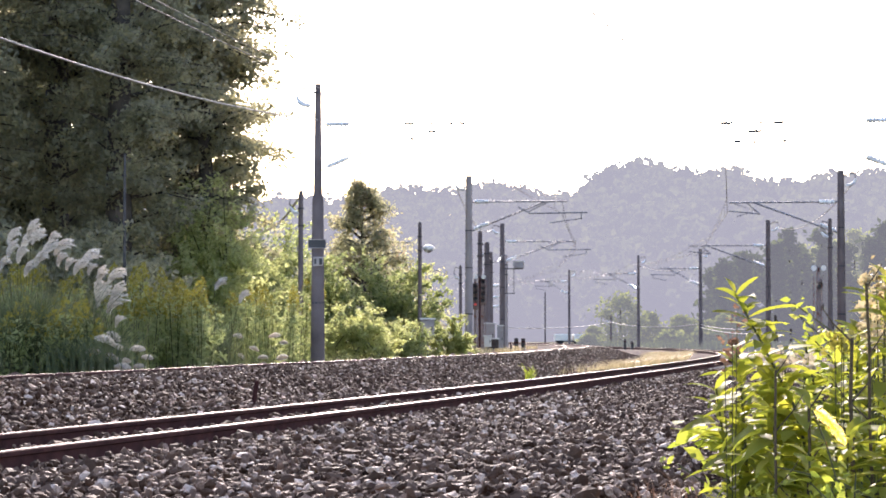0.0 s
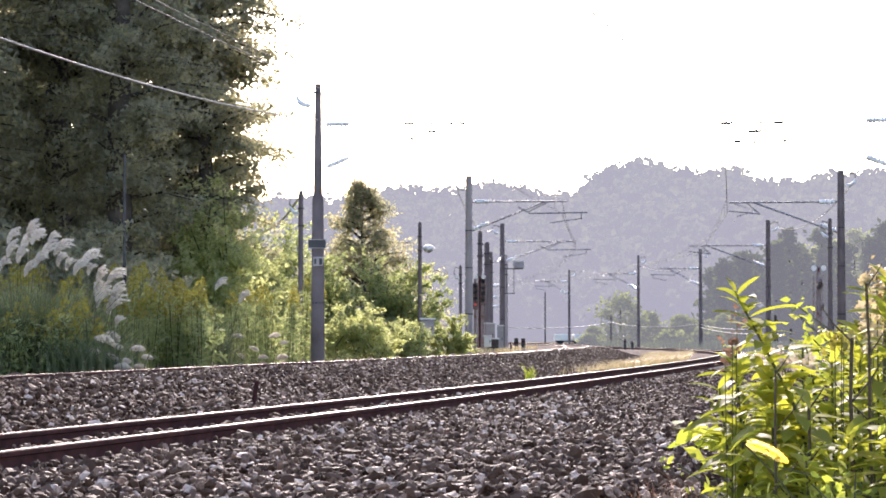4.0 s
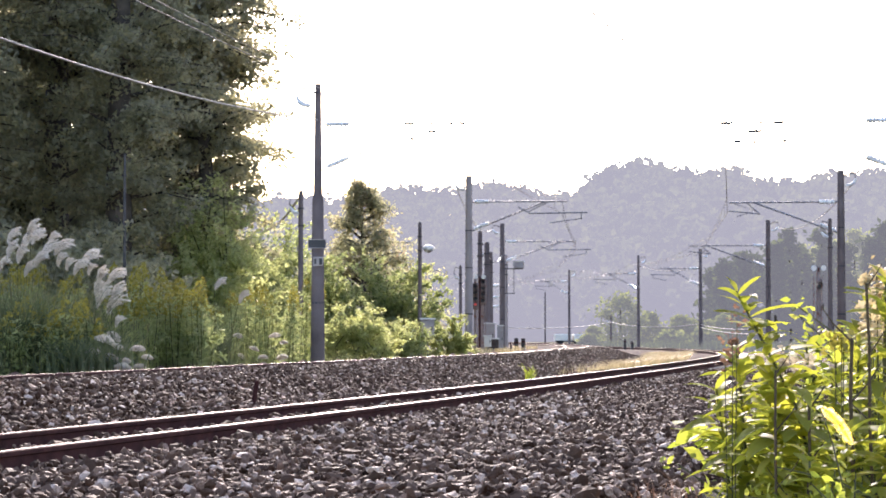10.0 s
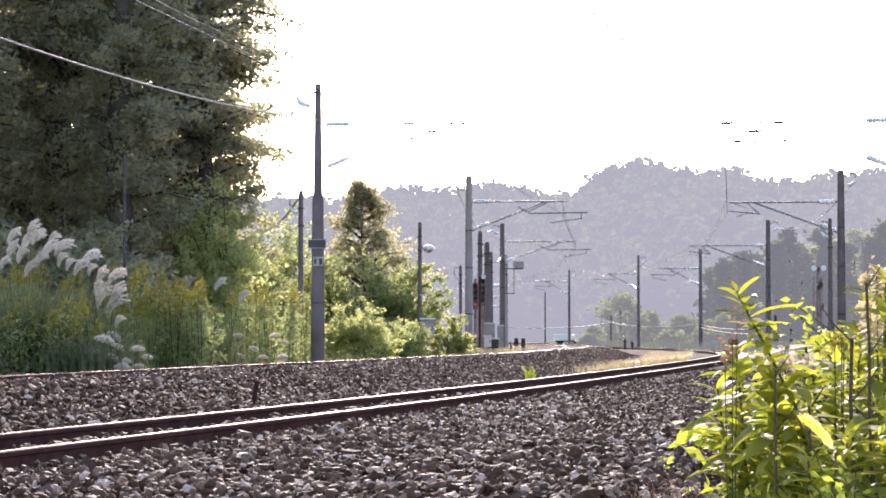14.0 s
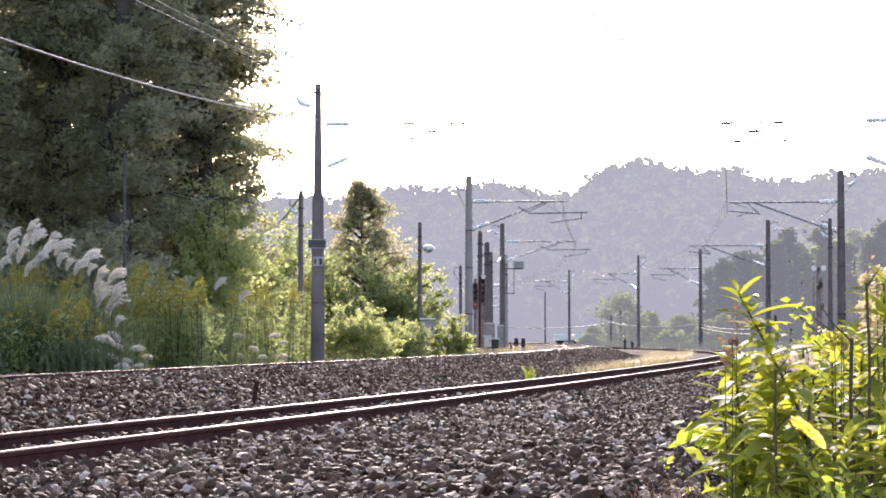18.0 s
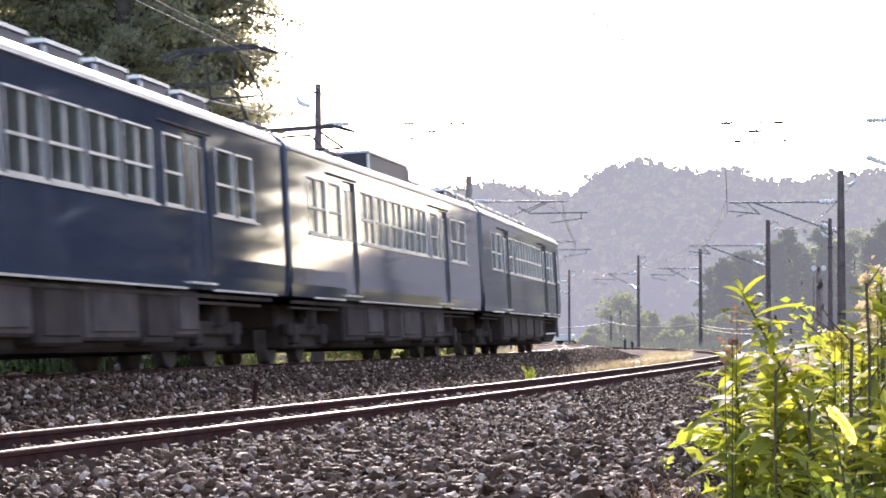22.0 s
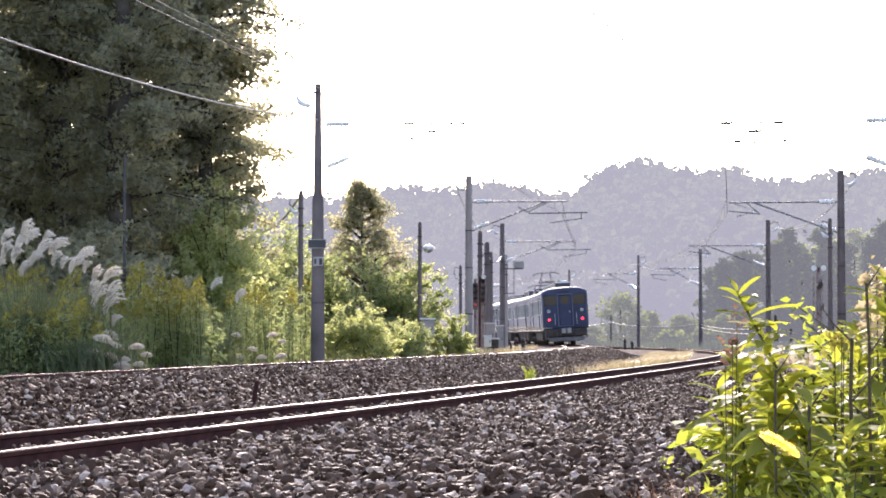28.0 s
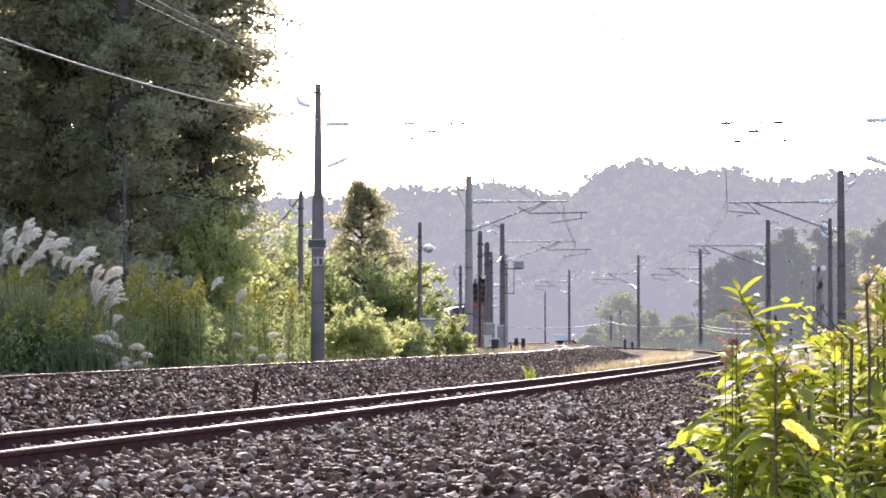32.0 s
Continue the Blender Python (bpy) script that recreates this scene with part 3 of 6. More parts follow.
def wall_grid(rows, y, y_low):
    """A side wall between floor and eave with its openings left out, 5 cm thick at them."""
    sh = Shape()
    xs = sorted({0.0, CAR, *[round(r[0], 3) for r in rows], *[round(r[1], 3) for r in rows]})
    zs = sorted({1.45, EAVE, *[r[2] for r in rows if r[2] > 1.45], *[r[3] for r in rows]})
    def yy(z):
        return y if z >= 1.45 else y_low(z)
    low = [1.0, 1.12, 1.2]
    zs = sorted(set(low + zs))
    for i in range(len(xs) - 1):
        for j in range(len(zs) - 1):
            cx, cz = (xs[i] + xs[i + 1]) / 2, (zs[j] + zs[j + 1]) / 2
            if any(r[0] < cx < r[1] and r[2] < cz < r[3] for r in rows):
                continue
            sh.add([(xs[i], yy(zs[j]), zs[j]), (xs[i + 1], yy(zs[j]), zs[j]), (xs[i + 1], yy(zs[j + 1]), zs[j + 1]), (xs[i], yy(zs[j + 1]), zs[j + 1])], [(0, 1, 2, 3)])
    inward = -0.06 if y > 0 else 0.06
    for a, b, lo, hi, kind in rows:
        loop = [(a, yy(lo), lo), (b, yy(lo), lo), (b, yy(hi), hi), (a, yy(hi), hi)]
        vs = loop + [(p[0], p[1] + inward, p[2]) for p in loop]
        sh.add(vs, [(k, (k + 1) % 4, (k + 1) % 4 + 4, k + 4) for k in range(4)])
    return sh


def frame_ring(a, b, lo, hi, y, w=0.035, d=0.02):
    sh = Shape()
    s = 1 if y > 0 else -1
    cy = y + s * d / 2
    sh.box(((a + b) / 2, cy, lo + w / 2), (b - a, d, w)).box(((a + b) / 2, cy, hi - w / 2), (b - a, d, w))
    sh.box((a + w / 2, cy, (lo + hi) / 2), (w, d, hi - lo - 2 * w)).box((b - w / 2, cy, (lo + hi) / 2), (w, d, hi - lo - 2 * w))
    return sh


def end_cap(prof, x, out, round_by):
    """A car end: the section, rounded over to a flat face."""
    full = [(p[0], p[1]) for p in prof] + [(-p[0], p[1]) for p in reversed(prof[:-1])]
    sh = Shape()
    rings = []
    for k in range(5):
        a = math.pi / 2 * k / 4
        cut = round_by * (1 - math.cos(a))
        d = out * math.sin(a)
        ring = []
        for py, pz in full:
            cz = 2.2
            ring.append((x - d, py * (1 - cut / 1.45), cz + (pz - cz) * (1 - cut * 0.75 / 1.45)))
        rings.append(ring)
    n = len(full)
    vs = [v for r in rings for v in r]
    fs = [(k * n + i, k * n + (i + 1) % n, (k + 1) * n + (i + 1) % n, (k + 1) * n + i) for k in range(4) for i in range(n)]
    fs.append(tuple(4 * n + i for i in range(n)))
    sh.add(vs, fs)
    return sh


def bogie(parent, x):
    b = thing_part("bogie", parent, x)
    sh = Shape()
    for y in (-0.98, 0.98):
        sh.box((0, y, 0.52), (2.9, 0.14, 0.2), 0.03).box((-1.05, y, 0.45), (0.34, 0.2, 0.34), 0.03).box((1.05, y, 0.45), (0.34, 0.2, 0.34), 0.03)
        sh.tube([(0, y, 0.55), (0, y, 0.95)], 0.2, 10)
    sh.box((0, 0, 0.6), (0.5, 2.1, 0.26), 0.04).box((0, 0, 0.74), (3.1, 1.7, 0.4), 0.04).box((0, 0, 0.42), (2.7, 1.9, 0.4), 0.04)
    part("bogie_frame", sh.mesh("bogie_frame"), UNDER, b)
    wheel = Shape().tube([(0, -0.06, 0), (0, 0.07, 0)], 0.43, 24).tube([(0, -0.1, 0), (0, -0.06, 0)], 0.46, 24).mesh("wheel", True)
    for wx in (-1.05, 1.05):
        for s in (-1, 1):
            part("wheel", wheel, UNDER_GREY, b, "", pose(wx, s * 0.566, 0.43, 0, 0, 0 if s > 0 else 180))
    return b


def thing_part(name, parent, x):
    sh = Shape().box((0, 0, 0.62), (0.3, 0.3, 0.3), 0.03)
    return part(name, sh.mesh(name), UNDER, parent, "", pose(x, 0, 0))


def roof_unit(parent, x, size, mat=None, label="dark grey box-shaped rooftop unit with pale edges"):
    sh = Shape().box((0, 0, size[2] / 2), size, 0.04)
    u = part("rooftop_unit", sh.mesh("rooftop_unit"), mat or ROOF_UNIT, parent, label, pose(x, 0, 3.6))
    rim = Shape()
    a, b, h = size[0] / 2, size[1] / 2, size[2]
    for s in (-1, 1):
        rim.box((0, s * b, h), (2 * a + 0.05, 0.05, 0.05)).box((s * a, 0, h), (0.05, 2 * b - 0.05, 0.05))
        for q in (-1, 1):
            rim.box((q * a, s * b, h / 2 - 0.03), (0.04, 0.04, h - 0.06))
    part("rim", rim.mesh("rim"), TRIM, u, "pale metal edging")
    for k in range(5):
        part("louvre", Shape().box(((k / 4 - 0.5) * size[0] * 0.7, 0, h + 0.006), (0.03, size[1] * 0.7, 0.02)).mesh("louvre"), TRIM, u)
    return u


def pantograph(parent, x, raised=True):
    """Diamond-shaped collector on insulators, raised to the wire or folded down."""
    base = Shape()
    for dx in (-0.7, 0.7):
        base.tube([(dx, -0.55, 0.14), (dx, 0.55, 0.14)], 0.03, 6)
    for dy in (-0.5, 0.5):
        base.tube([(-0.75, dy, 0.14), (0.75, dy, 0.14)], 0.03, 6)
    p = part("pantograph", base.mesh("pantograph"), DARK_STEEL, parent, "raised dark steel pantograph" if raised else "folded dark steel pantograph", pose(x, 0, 3.72))
    knee, kz, shoe, top = (1.05, 0.72, 0.16, 1.4) if raised else (1.5, 0.34, 0.2, 0.62)
    for s in (-1, 1):
        arm = Shape()
        for dy in (-0.5, 0.5):
            arm.tube([(0.3 * s, dy, 0.14), (knee * s, dy * 0.9, kz), (shoe * s, dy * 0.55, top - 0.06)], 0.024, 6)
        arm.tube([(knee * s, -0.45, kz), (knee * s, 0.45, kz)], 0.024, 6)
        part("arm", arm.mesh("arm"), DARK_STEEL, p)
        part("collector_shoe", Shape().tube([(shoe * s, -0.95, top - 0.12), (shoe * s, -0.6, top), (shoe * s, 0.6, top), (shoe * s, 0.95, top - 0.12)], 0.028, 6).mesh("collector_shoe"), DARK_STEEL, p)
    for dx in (-0.7, 0.7):
        for dy in (-0.5, 0.5):
            part("insulator", Shape().tube([(dx, dy, -0.1), (dx, dy, -0.02), (dx, dy, 0.04), (dx, dy, 0.11)], [0.07, 0.05, 0.07, 0.04], 8).mesh("insulator"), PORCELAIN, p, "white porcelain insulator")
    return p


def build_car(label, cab_rear, cab_front, roof_kind):
    """A car of 19.5 m. Its x runs forwards from the rear end, z up from the rail heads; the empty stands at mid-car."""
    car = thing("train_car", Matrix.Identity(4), label, "train car", "cars of the blue train")
    prof = body_profile()
    shift = Matrix.Translation((-CAR / 2, 0, 0))
    low = lambda z: float(np.interp(z, [1.0, 1.2, 1.45], [1.415, 1.438, 1.45]))
    rows = side_layout(cab_rear)
    if cab_front and not cab_rear:
        rows = [(CAR - b, CAR - a, lo, hi, k) for a, b, lo, hi, k in side_layout(True)]
    body = Shape()
    for s in (-1, 1):
        w = wall_grid(rows, s * HALF, (lambda z, s=s: s * low(z)))
        body.add(w.v, w.f)
    body.add([(0, -1.36, 1.0), (CAR, -1.36, 1.0), (CAR, 1.36, 1.0), (0, 1.36, 1.0)], [(0, 1, 2, 3)])
    body.add([(0, -1.4, 1.3), (CAR, -1.4, 1.3), (CAR, 1.4, 1.3), (0, 1.4, 1.3)], [(0, 1, 2, 3)])
    # partitions behind the cab and at the vestibules
    for px in ((1.7,) if cab_rear else ()) + (0.15, CAR - 0.15):
        part("partition", Shape().box((px, 0, 2.15), (0.04, 2.7, 1.7)).mesh("partition"), UNDER_GREY, car, "", shift)
    b = part("body", body.mesh("body", weld=True), BLUE, car, "glossy dark blue steel body", shift)
    roof = Shape()
    arc = [(p[0], p[1]) for p in prof[3:]]
    full = arc + [(-p[0], p[1]) for p in reversed(arc[:-1])]
    n = len(full)
    roof.add([(x, py, pz) for x in (0, CAR) for py, pz in full], [(i, i + 1, n + i + 1, n + i) for i in range(n - 1)])
    part("roof", roof.mesh("roof", True), ROOF_GREY, car, "pale grey rounded roof", shift)
    gut = Shape()
    for s in (-1, 1):
        gut.box((CAR / 2, s * 1.465, EAVE + 0.03), (CAR, 0.04, 0.05))
    for s in (-1, 1):
        for a0, b0 in ((5.4, 12.6), (15.35, 17.85)):
            part("belt_rail", Shape().box(((a0 + b0) / 2, s * 1.46, 2.0), (b0 - a0, 0.035, 0.03)).mesh("belt_rail"), TRIM, car, "bright metal strip below the windows", shift)
        for a0, b0 in ((1.6, 3.95), (5.3, 13.85), (15.2, 18.9)):
            part("floor_rail", Shape().box(((a0 + b0) / 2, s * 1.425, 1.0), (b0 - a0, 0.04, 0.03)).mesh("floor_rail"), TRIM, car, "bright metal strip along the floor edge", shift)
    part("rain_gutter", gut.mesh("rain_gutter"), TRIM, car, "bright rain gutter along the eaves", shift)
    for cab, x, sgn in ((cab_rear, 0, 1), (cab_front, CAR, -1)):
        turn = Matrix.Translation((x - CAR / 2, 0, 0)) @ (Matrix.Identity(4) if sgn > 0 else Matrix.Rotation(math.pi, 4, "Z"))
        face = end_cap(prof, 0, 0.32 if cab else 0.05, 0.22 if cab else 0.04)
        end = part("end_wall", face.mesh("end_wall", True), BLUE_MATT if cab else BLUE, car, "blue driving cab end" if cab else "", turn)
        if cab:
            cab_face(end, sgn > 0)
        else:
            bel = Shape()
            for k in range(4):
                bel.box((-0.09 - 0.055 * k, 0, 2.2), (0.035, 1.0, 2.1), 0.012)
            part("gangway_bellows", bel.mesh("gangway_bellows"), RUBBER, end)
    for a, bb, lo, hi, kind in rows:
        for s in (-1, 1):
            y = s * (HALF if lo > 1.3 else HALF - 0.02)
            if kind in ("window", "cab"):
                w = part("window", Shape().box(((a + bb) / 2, y - s * 0.035, (lo + hi) / 2), (bb - a, 0.008, hi - lo)).mesh("window"), TRAIN_GLASS, car, "", shift)
                fr = frame_ring(a, bb, lo, hi, y - s * 0.03, 0.028, 0.036)
                if kind == "window":
                    fr.box(((a + bb) / 2, y - s * 0.012, lo + 0.46 * (hi - lo)), (bb - a - 0.06, 0.03, 0.035))
                    if bb - a > 1.2:
                        fr.box(((a + bb) / 2, y - s * 0.014, (lo + hi) / 2), (0.05, 0.026, hi - lo - 0.06))
                part("window_frame", fr.mesh("window_frame"), TRIM, w, "bright aluminium sash frame")
                sill = Shape().box(((a + bb) / 2, y + s * 0.012, lo - 0.02), (bb - a + 0.06, 0.03, 0.03))
                part("window_sill", sill.mesh("window_sill"), TRIM, w)
            else:
                leaves = ((a, bb),) if kind == "crew" else ((a, (a + bb) / 2 - 0.006), ((a + bb) / 2 + 0.006, bb))
                for la, lb in leaves:
                    d = part("door", wall_leaf(la, lb, lo, hi, s * 1.385).mesh("door"), BLUE, car, "recessed blue sliding door leaf", shift)
                    part("door_window", Shape().box(((la + lb) / 2, s * 1.388, 2.46), ((lb - la) * 0.66, 0.03, 0.82), 0.01).mesh("door_window"), DARK_GLASS, d)
                    part("door_frame", frame_ring(la + (lb - la) * 0.15, lb - (lb - la) * 0.15, 2.02, 2.9, s * 1.4, 0.025, 0.012).mesh("door_frame"), TRIM, d)
                if kind == "door":
                    rail = Shape().box((a - 0.02, s * 1.462, 3.075), (2.5, 0.03, 0.035), 0.008)
                    part("door_rail", rail.mesh("door_rail"), UNDER_GREY, car, "dark rain strip above the door", shift)
                step = Shape().box(((a + bb) / 2, s * 1.44, 1.075), (bb - a + 0.1, 0.1, 0.03))
                part("door_step", step.mesh("door_step"), TRIM, car, "bright metal door step", shift)
    under = [(-4.3, 1.8, 0.7), (-2.4, 1.8, 0.62), (-0.6, 1.6, 0.72), (1.4, 2.2, 0.66), (3.3, 1.4, 0.72), (4.7, 1.2, 0.62)]
    for k, (ux, ul, uh) in enumerate(under):
        for s in (-1, 1):
            sh = Shape().box((ux + 0.2 * s, s * 0.95, 1.0 - uh / 2), (ul, 0.7, uh), 0.04)
            sh.box((ux + 0.2 * s, s * 1.31, 1.0 - uh / 2), (ul * 0.8, 0.03, uh * 0.7), 0.01)
            part("underfloor_box", sh.mesh("underfloor_box"), UNDER_GREY if (k + (s > 0)) % 2 else UNDER, car)
    # Added solid box that blocks light gaps between the underfloor boxes.
    part("underframe", Shape().box((0, 0, 0.6), (10.4, 2.1, 0.76), 0.05).mesh("underframe"), UNDER, car)
    pipe = Shape()
    for s in (-1, 1):
        pipe.tube([(-9.3, s * 1.3, 0.93), (9.3, s * 1.3, 0.93)], 0.03, 6).tube([(-9, s * 1.2, 0.85), (9, s * 1.2, 0.85)], 0.025, 6)
    part("underfloor_pipe", pipe.mesh("underfloor_pipe"), UNDER_GREY, car)
    for bx in (-7.0, 7.0):
        bogie(car, bx)
    for x in (-CAR / 2, CAR / 2):
        s = 1 if x > 0 else -1
        part("coupler", Shape().tube([(0, 0, 0.82), (0.22 * s, 0, 0.82)], 0.1, 8).box((0.2 * s, 0, 0.82), (0.12, 0.3, 0.3), 0.03).mesh("coupler"), DARK_STEEL, car, "", pose(x, 0, 0))
    if roof_kind == "fans":
        for k in range(9):
            roof_unit(car, -8.0 + k * 2.05, (1.4, 1.0, 0.36))
    else:
        roof_unit(car, 2.4, (4.4, 1.6, 0.42), None, "large grey rooftop cooling unit")
        roof_unit(car, 7.2, (1.3, 1.0, 0.25))
        pantograph(car, -7.9)
        pantograph(car, -1.9, False)
        eq = Shape()
        for k in range(5):
            eq.tube([(-5.9 + 0.55 * k, -0.35, 3.6), (-5.9 + 0.55 * k, -0.35, 3.72), (-5.9 + 0.55 * k, -0.35, 3.84)], [0.07, 0.09, 0.05], 8)
        eq.tube([(-6.3, -0.35, 3.86), (-3.2, -0.35, 3.86)], 0.025, 6)
        eq.box((-4.6, 0.4, 3.74), (1.6, 0.5, 0.22), 0.03)
        part("high_voltage_equipment", eq.mesh("high_voltage_equipment"), DARK_STEEL, car, "dark insulators and switch on the roof")
    return car


def wall_leaf(a, b, lo, hi, y):
    sh = Shape().box(((a + b) / 2, y, (lo + hi) / 2), (b - a, 0.03, hi - lo), 0.008)
    return sh


def cab_face(end, rear):
    """Fittings of a driving end; its outside looks towards -x."""
    x = -0.32
    for s in (-1, 1):
        w = part("cab_window", Shape().box((x + 0.0, s * 0.88, 2.84), (0.03, 0.78, 0.6), 0.012).mesh("cab_window"), DARK_GLASS, end, "dark cab windscreen")
        seal = frame_ring_x(s * 0.88 - 0.41, s * 0.88 + 0.41, 2.52, 3.16, x - 0.012, 0.03, 0.03)
        part("windscreen_seal", seal.mesh("windscreen_seal"), RUBBER, w)
        part("corner_window", Shape().box((x + 0.1, s * 1.325, 2.84), (0.02, 0.09, 0.56), 0.006, Matrix.Rotation(s * 0.95, 3, "Z").to_4x4()).mesh("corner_window"), DARK_GLASS, end, "narrow dark corner windscreen")
        wip = Shape().tube([(x - 0.04, s * 0.62, 2.54), (x - 0.04, s * 0.8, 2.8)], 0.007, 5).tube([(x - 0.045, s * 0.74, 2.66), (x - 0.045, s * 0.84, 2.96)], 0.008, 5)
        part("wiper", wip.mesh("wiper"), RUBBER, w)
        for z, name in ((2.17, "headlight"), (1.63, "tail_light")):
            head = name == "headlight"
            label = "round unlit headlight with bright rim" if head else "round red tail light" + (" shining" if rear else "")
            lamp = part(name, Shape().tube([(x + 0.02, s * 1.04, z), (x - 0.05, s * 1.04, z), (x - 0.05, s * 1.04, z)], [0.115, 0.1, 0.08], 20).mesh(name, True), TRIM if head else BLUE, end, label)
            part("lens", Shape().tube([(x - 0.04, s * 1.04, z), (x - 0.056, s * 1.04, z), (x - 0.066, s * 1.04, z)], [0.08, 0.07, 0.03], 18).mesh("lens", True), LENS if head else (TAIL_LAMP if rear else RED_LENS), lamp)
        part("handrail", Shape().tube([(x - 0.02, s * 0.68, 1.3), (x - 0.07, s * 0.68, 1.34), (x - 0.07, s * 0.68, 1.98), (x - 0.02, s * 0.68, 2.02)], 0.014, 6).mesh("handrail"), TRIM, end)
        for z in (1.1, 0.72):
            part("step_iron", Shape().box((x - 0.03, s * 1.1, z), (0.1, 0.3, 0.025)).mesh("step_iron"), UNDER_GREY, end)
        part("skirt_stay", Shape().box((x + 0.34, s * 1.3, 0.72), (0.1, 0.06, 0.62), 0.01).box((x + 0.62, s * 1.3, 0.72), (0.08, 0.06, 0.62), 0.01).mesh("skirt_stay"), PLOUGH, end, "pale dusty stay behind the skirt")
        part("jumper_hose", Shape().tube([(x - 0.01, s * 0.5, 0.98), (x - 0.09, s * 0.5, 0.8), (x - 0.05, s * 0.46, 0.55)], 0.025, 6).mesh("jumper_hose"), RUBBER, end)
    door = part("gangway_door", Shape().box((x - 0.01, 0, 2.19), (0.05, 0.74, 1.9), 0.02).mesh("gangway_door"), BLUE_MATT, end, "blue gangway door with pale frame")
    fr = Shape()
    for s in (-1, 1):
        fr.box((x - 0.05, s * 0.46, 2.19), (0.09, 0.05, 1.98), 0.015)
    fr.box((x - 0.05, 0, 3.2), (0.09, 0.97, 0.05), 0.02)
    fr.box((x - 0.05, 0, 1.2), (0.13, 0.97, 0.05), 0.02)
    part("gangway_frame", fr.mesh("gangway_frame"), PALE_BLUE, door, "pale blue-grey gangway frame")
    part("door_window", Shape().box((x - 0.04, 0, 2.85), (0.02, 0.5, 0.54), 0.01).mesh("door_window"), DARK_GLASS, door)
    part("door_handle", Shape().box((x - 0.05, -0.28, 2.1), (0.04, 0.05, 0.12), 0.01).mesh("door_handle"), TRIM, door)
    sk = Shape().box((x + 0.24, 0, 0.8), (0.36, 2.6, 0.5), 0.06)
    part("skirt", sk.mesh("skirt"), UNDER_GREY, end, "dark dusty front skirt")
    plough = Shape()
    plough.add([(x - 0.06, y, z) for y, z in ((-1.05, 0.26), (1.05, 0.26), (1.22, 0.5), (-1.22, 0.5))] + [(x + 0.18, y, z) for y, z in ((-1.05, 0.26), (1.05, 0.26), (1.22, 0.5), (-1.22, 0.5))],
               [(0, 1, 2, 3), (7, 6, 5, 4), (0, 4, 5, 1), (1, 5, 6, 2), (2, 6, 7, 3), (3, 7, 4, 0)])
    part("snow_plough", plough.mesh("snow_plough"), PLOUGH, end, "grey snow plough plate")
    box = part("coupler_plate", Shape().box((x - 0.05, 0, 0.9), (0.12, 0.68, 0.38), 0.03).mesh("coupler_plate"), PLOUGH, end, "pale grey jumper box above the coupler")
    part("plug_cover", Shape().box((x - 0.125, 0.18, 0.9), (0.03, 0.24, 0.28), 0.01).box((x - 0.125, -0.18, 0.9), (0.03, 0.24, 0.28), 0.01).mesh("plug_cover"), CABINET, box)
    part("destination_box", Shape().box((x + 0.05, 0, 3.34), (0.1, 0.7, 0.12), 0.03).mesh("destination_box"), DARK_GLASS, end)
    for ay in (-0.35, 0.3):
        part("antenna", Shape().tube([(x + 0.9, ay, 3.55), (x + 0.9, ay, 4.15)], [0.02, 0.008], 6).mesh("antenna"), DARK_STEEL, end, "thin roof antenna")


def frame_ring_x(a, b, lo, hi, x, w, d):
    """A rectangular rim that faces along the car."""
    sh = Shape()
    sh.box((x, (a + b) / 2, lo + w / 2), (d, b - a, w)).box((x, (a + b) / 2, hi - w / 2), (d, b - a, w))
    return sh.box((x, a + w / 2, (lo + hi) / 2), (d, w, hi - lo - 2 * w)).box((x, b - w / 2, (lo + hi) / 2), (d, w, hi - lo - 2 * w))


RED_LENS = surface("unlit red lens", (0.25, 0.01, 0.012), (0.32, 0.015, 0.02), 5, 0.2, bump=0.0)
PALE_BLUE = surface("faded pale blue paint", (0.12, 0.13, 0.2), (0.17, 0.18, 0.26), 2, 0.5, bump=0.02, spec=0.3)


REAR_CAR = build_car("blue rear train car with lit red tail lights", True, False, "fans")
MIDDLE_CAR = build_car("blue middle train car with raised pantograph on its roof", False, False, "panto")
FRONT_CAR = build_car("blue leading train car with rows of rooftop units", False, True, "fans")


def train_rows(rear_gap):
    """Poses of one car; rear_gap is from the train's tail to the car's rear end."""
    rows = []
    times = [0.0, 6.0, 12.0, 17.0] + [18.0 + 0.5 * k for k in range(29)]
    for t in times:
        tail = 22.716 * (t - 23) + 0.0487 * max(t - 23, -6) ** 2
        x0, y0, _ = on(FAR, tail + rear_gap + CAR / 2 - 7.0)
        x1, y1, _ = on(FAR, tail + rear_gap + CAR / 2 + 7.0)
        rows.append((t, pose((x0 + x1) / 2, (y0 + y1) / 2, FAR_TOP - 0.566 * math.sin(radians(CANT)), -CANT, 0, math.degrees(math.atan2(y1 - y0, x1 - x0)))))
    return rows

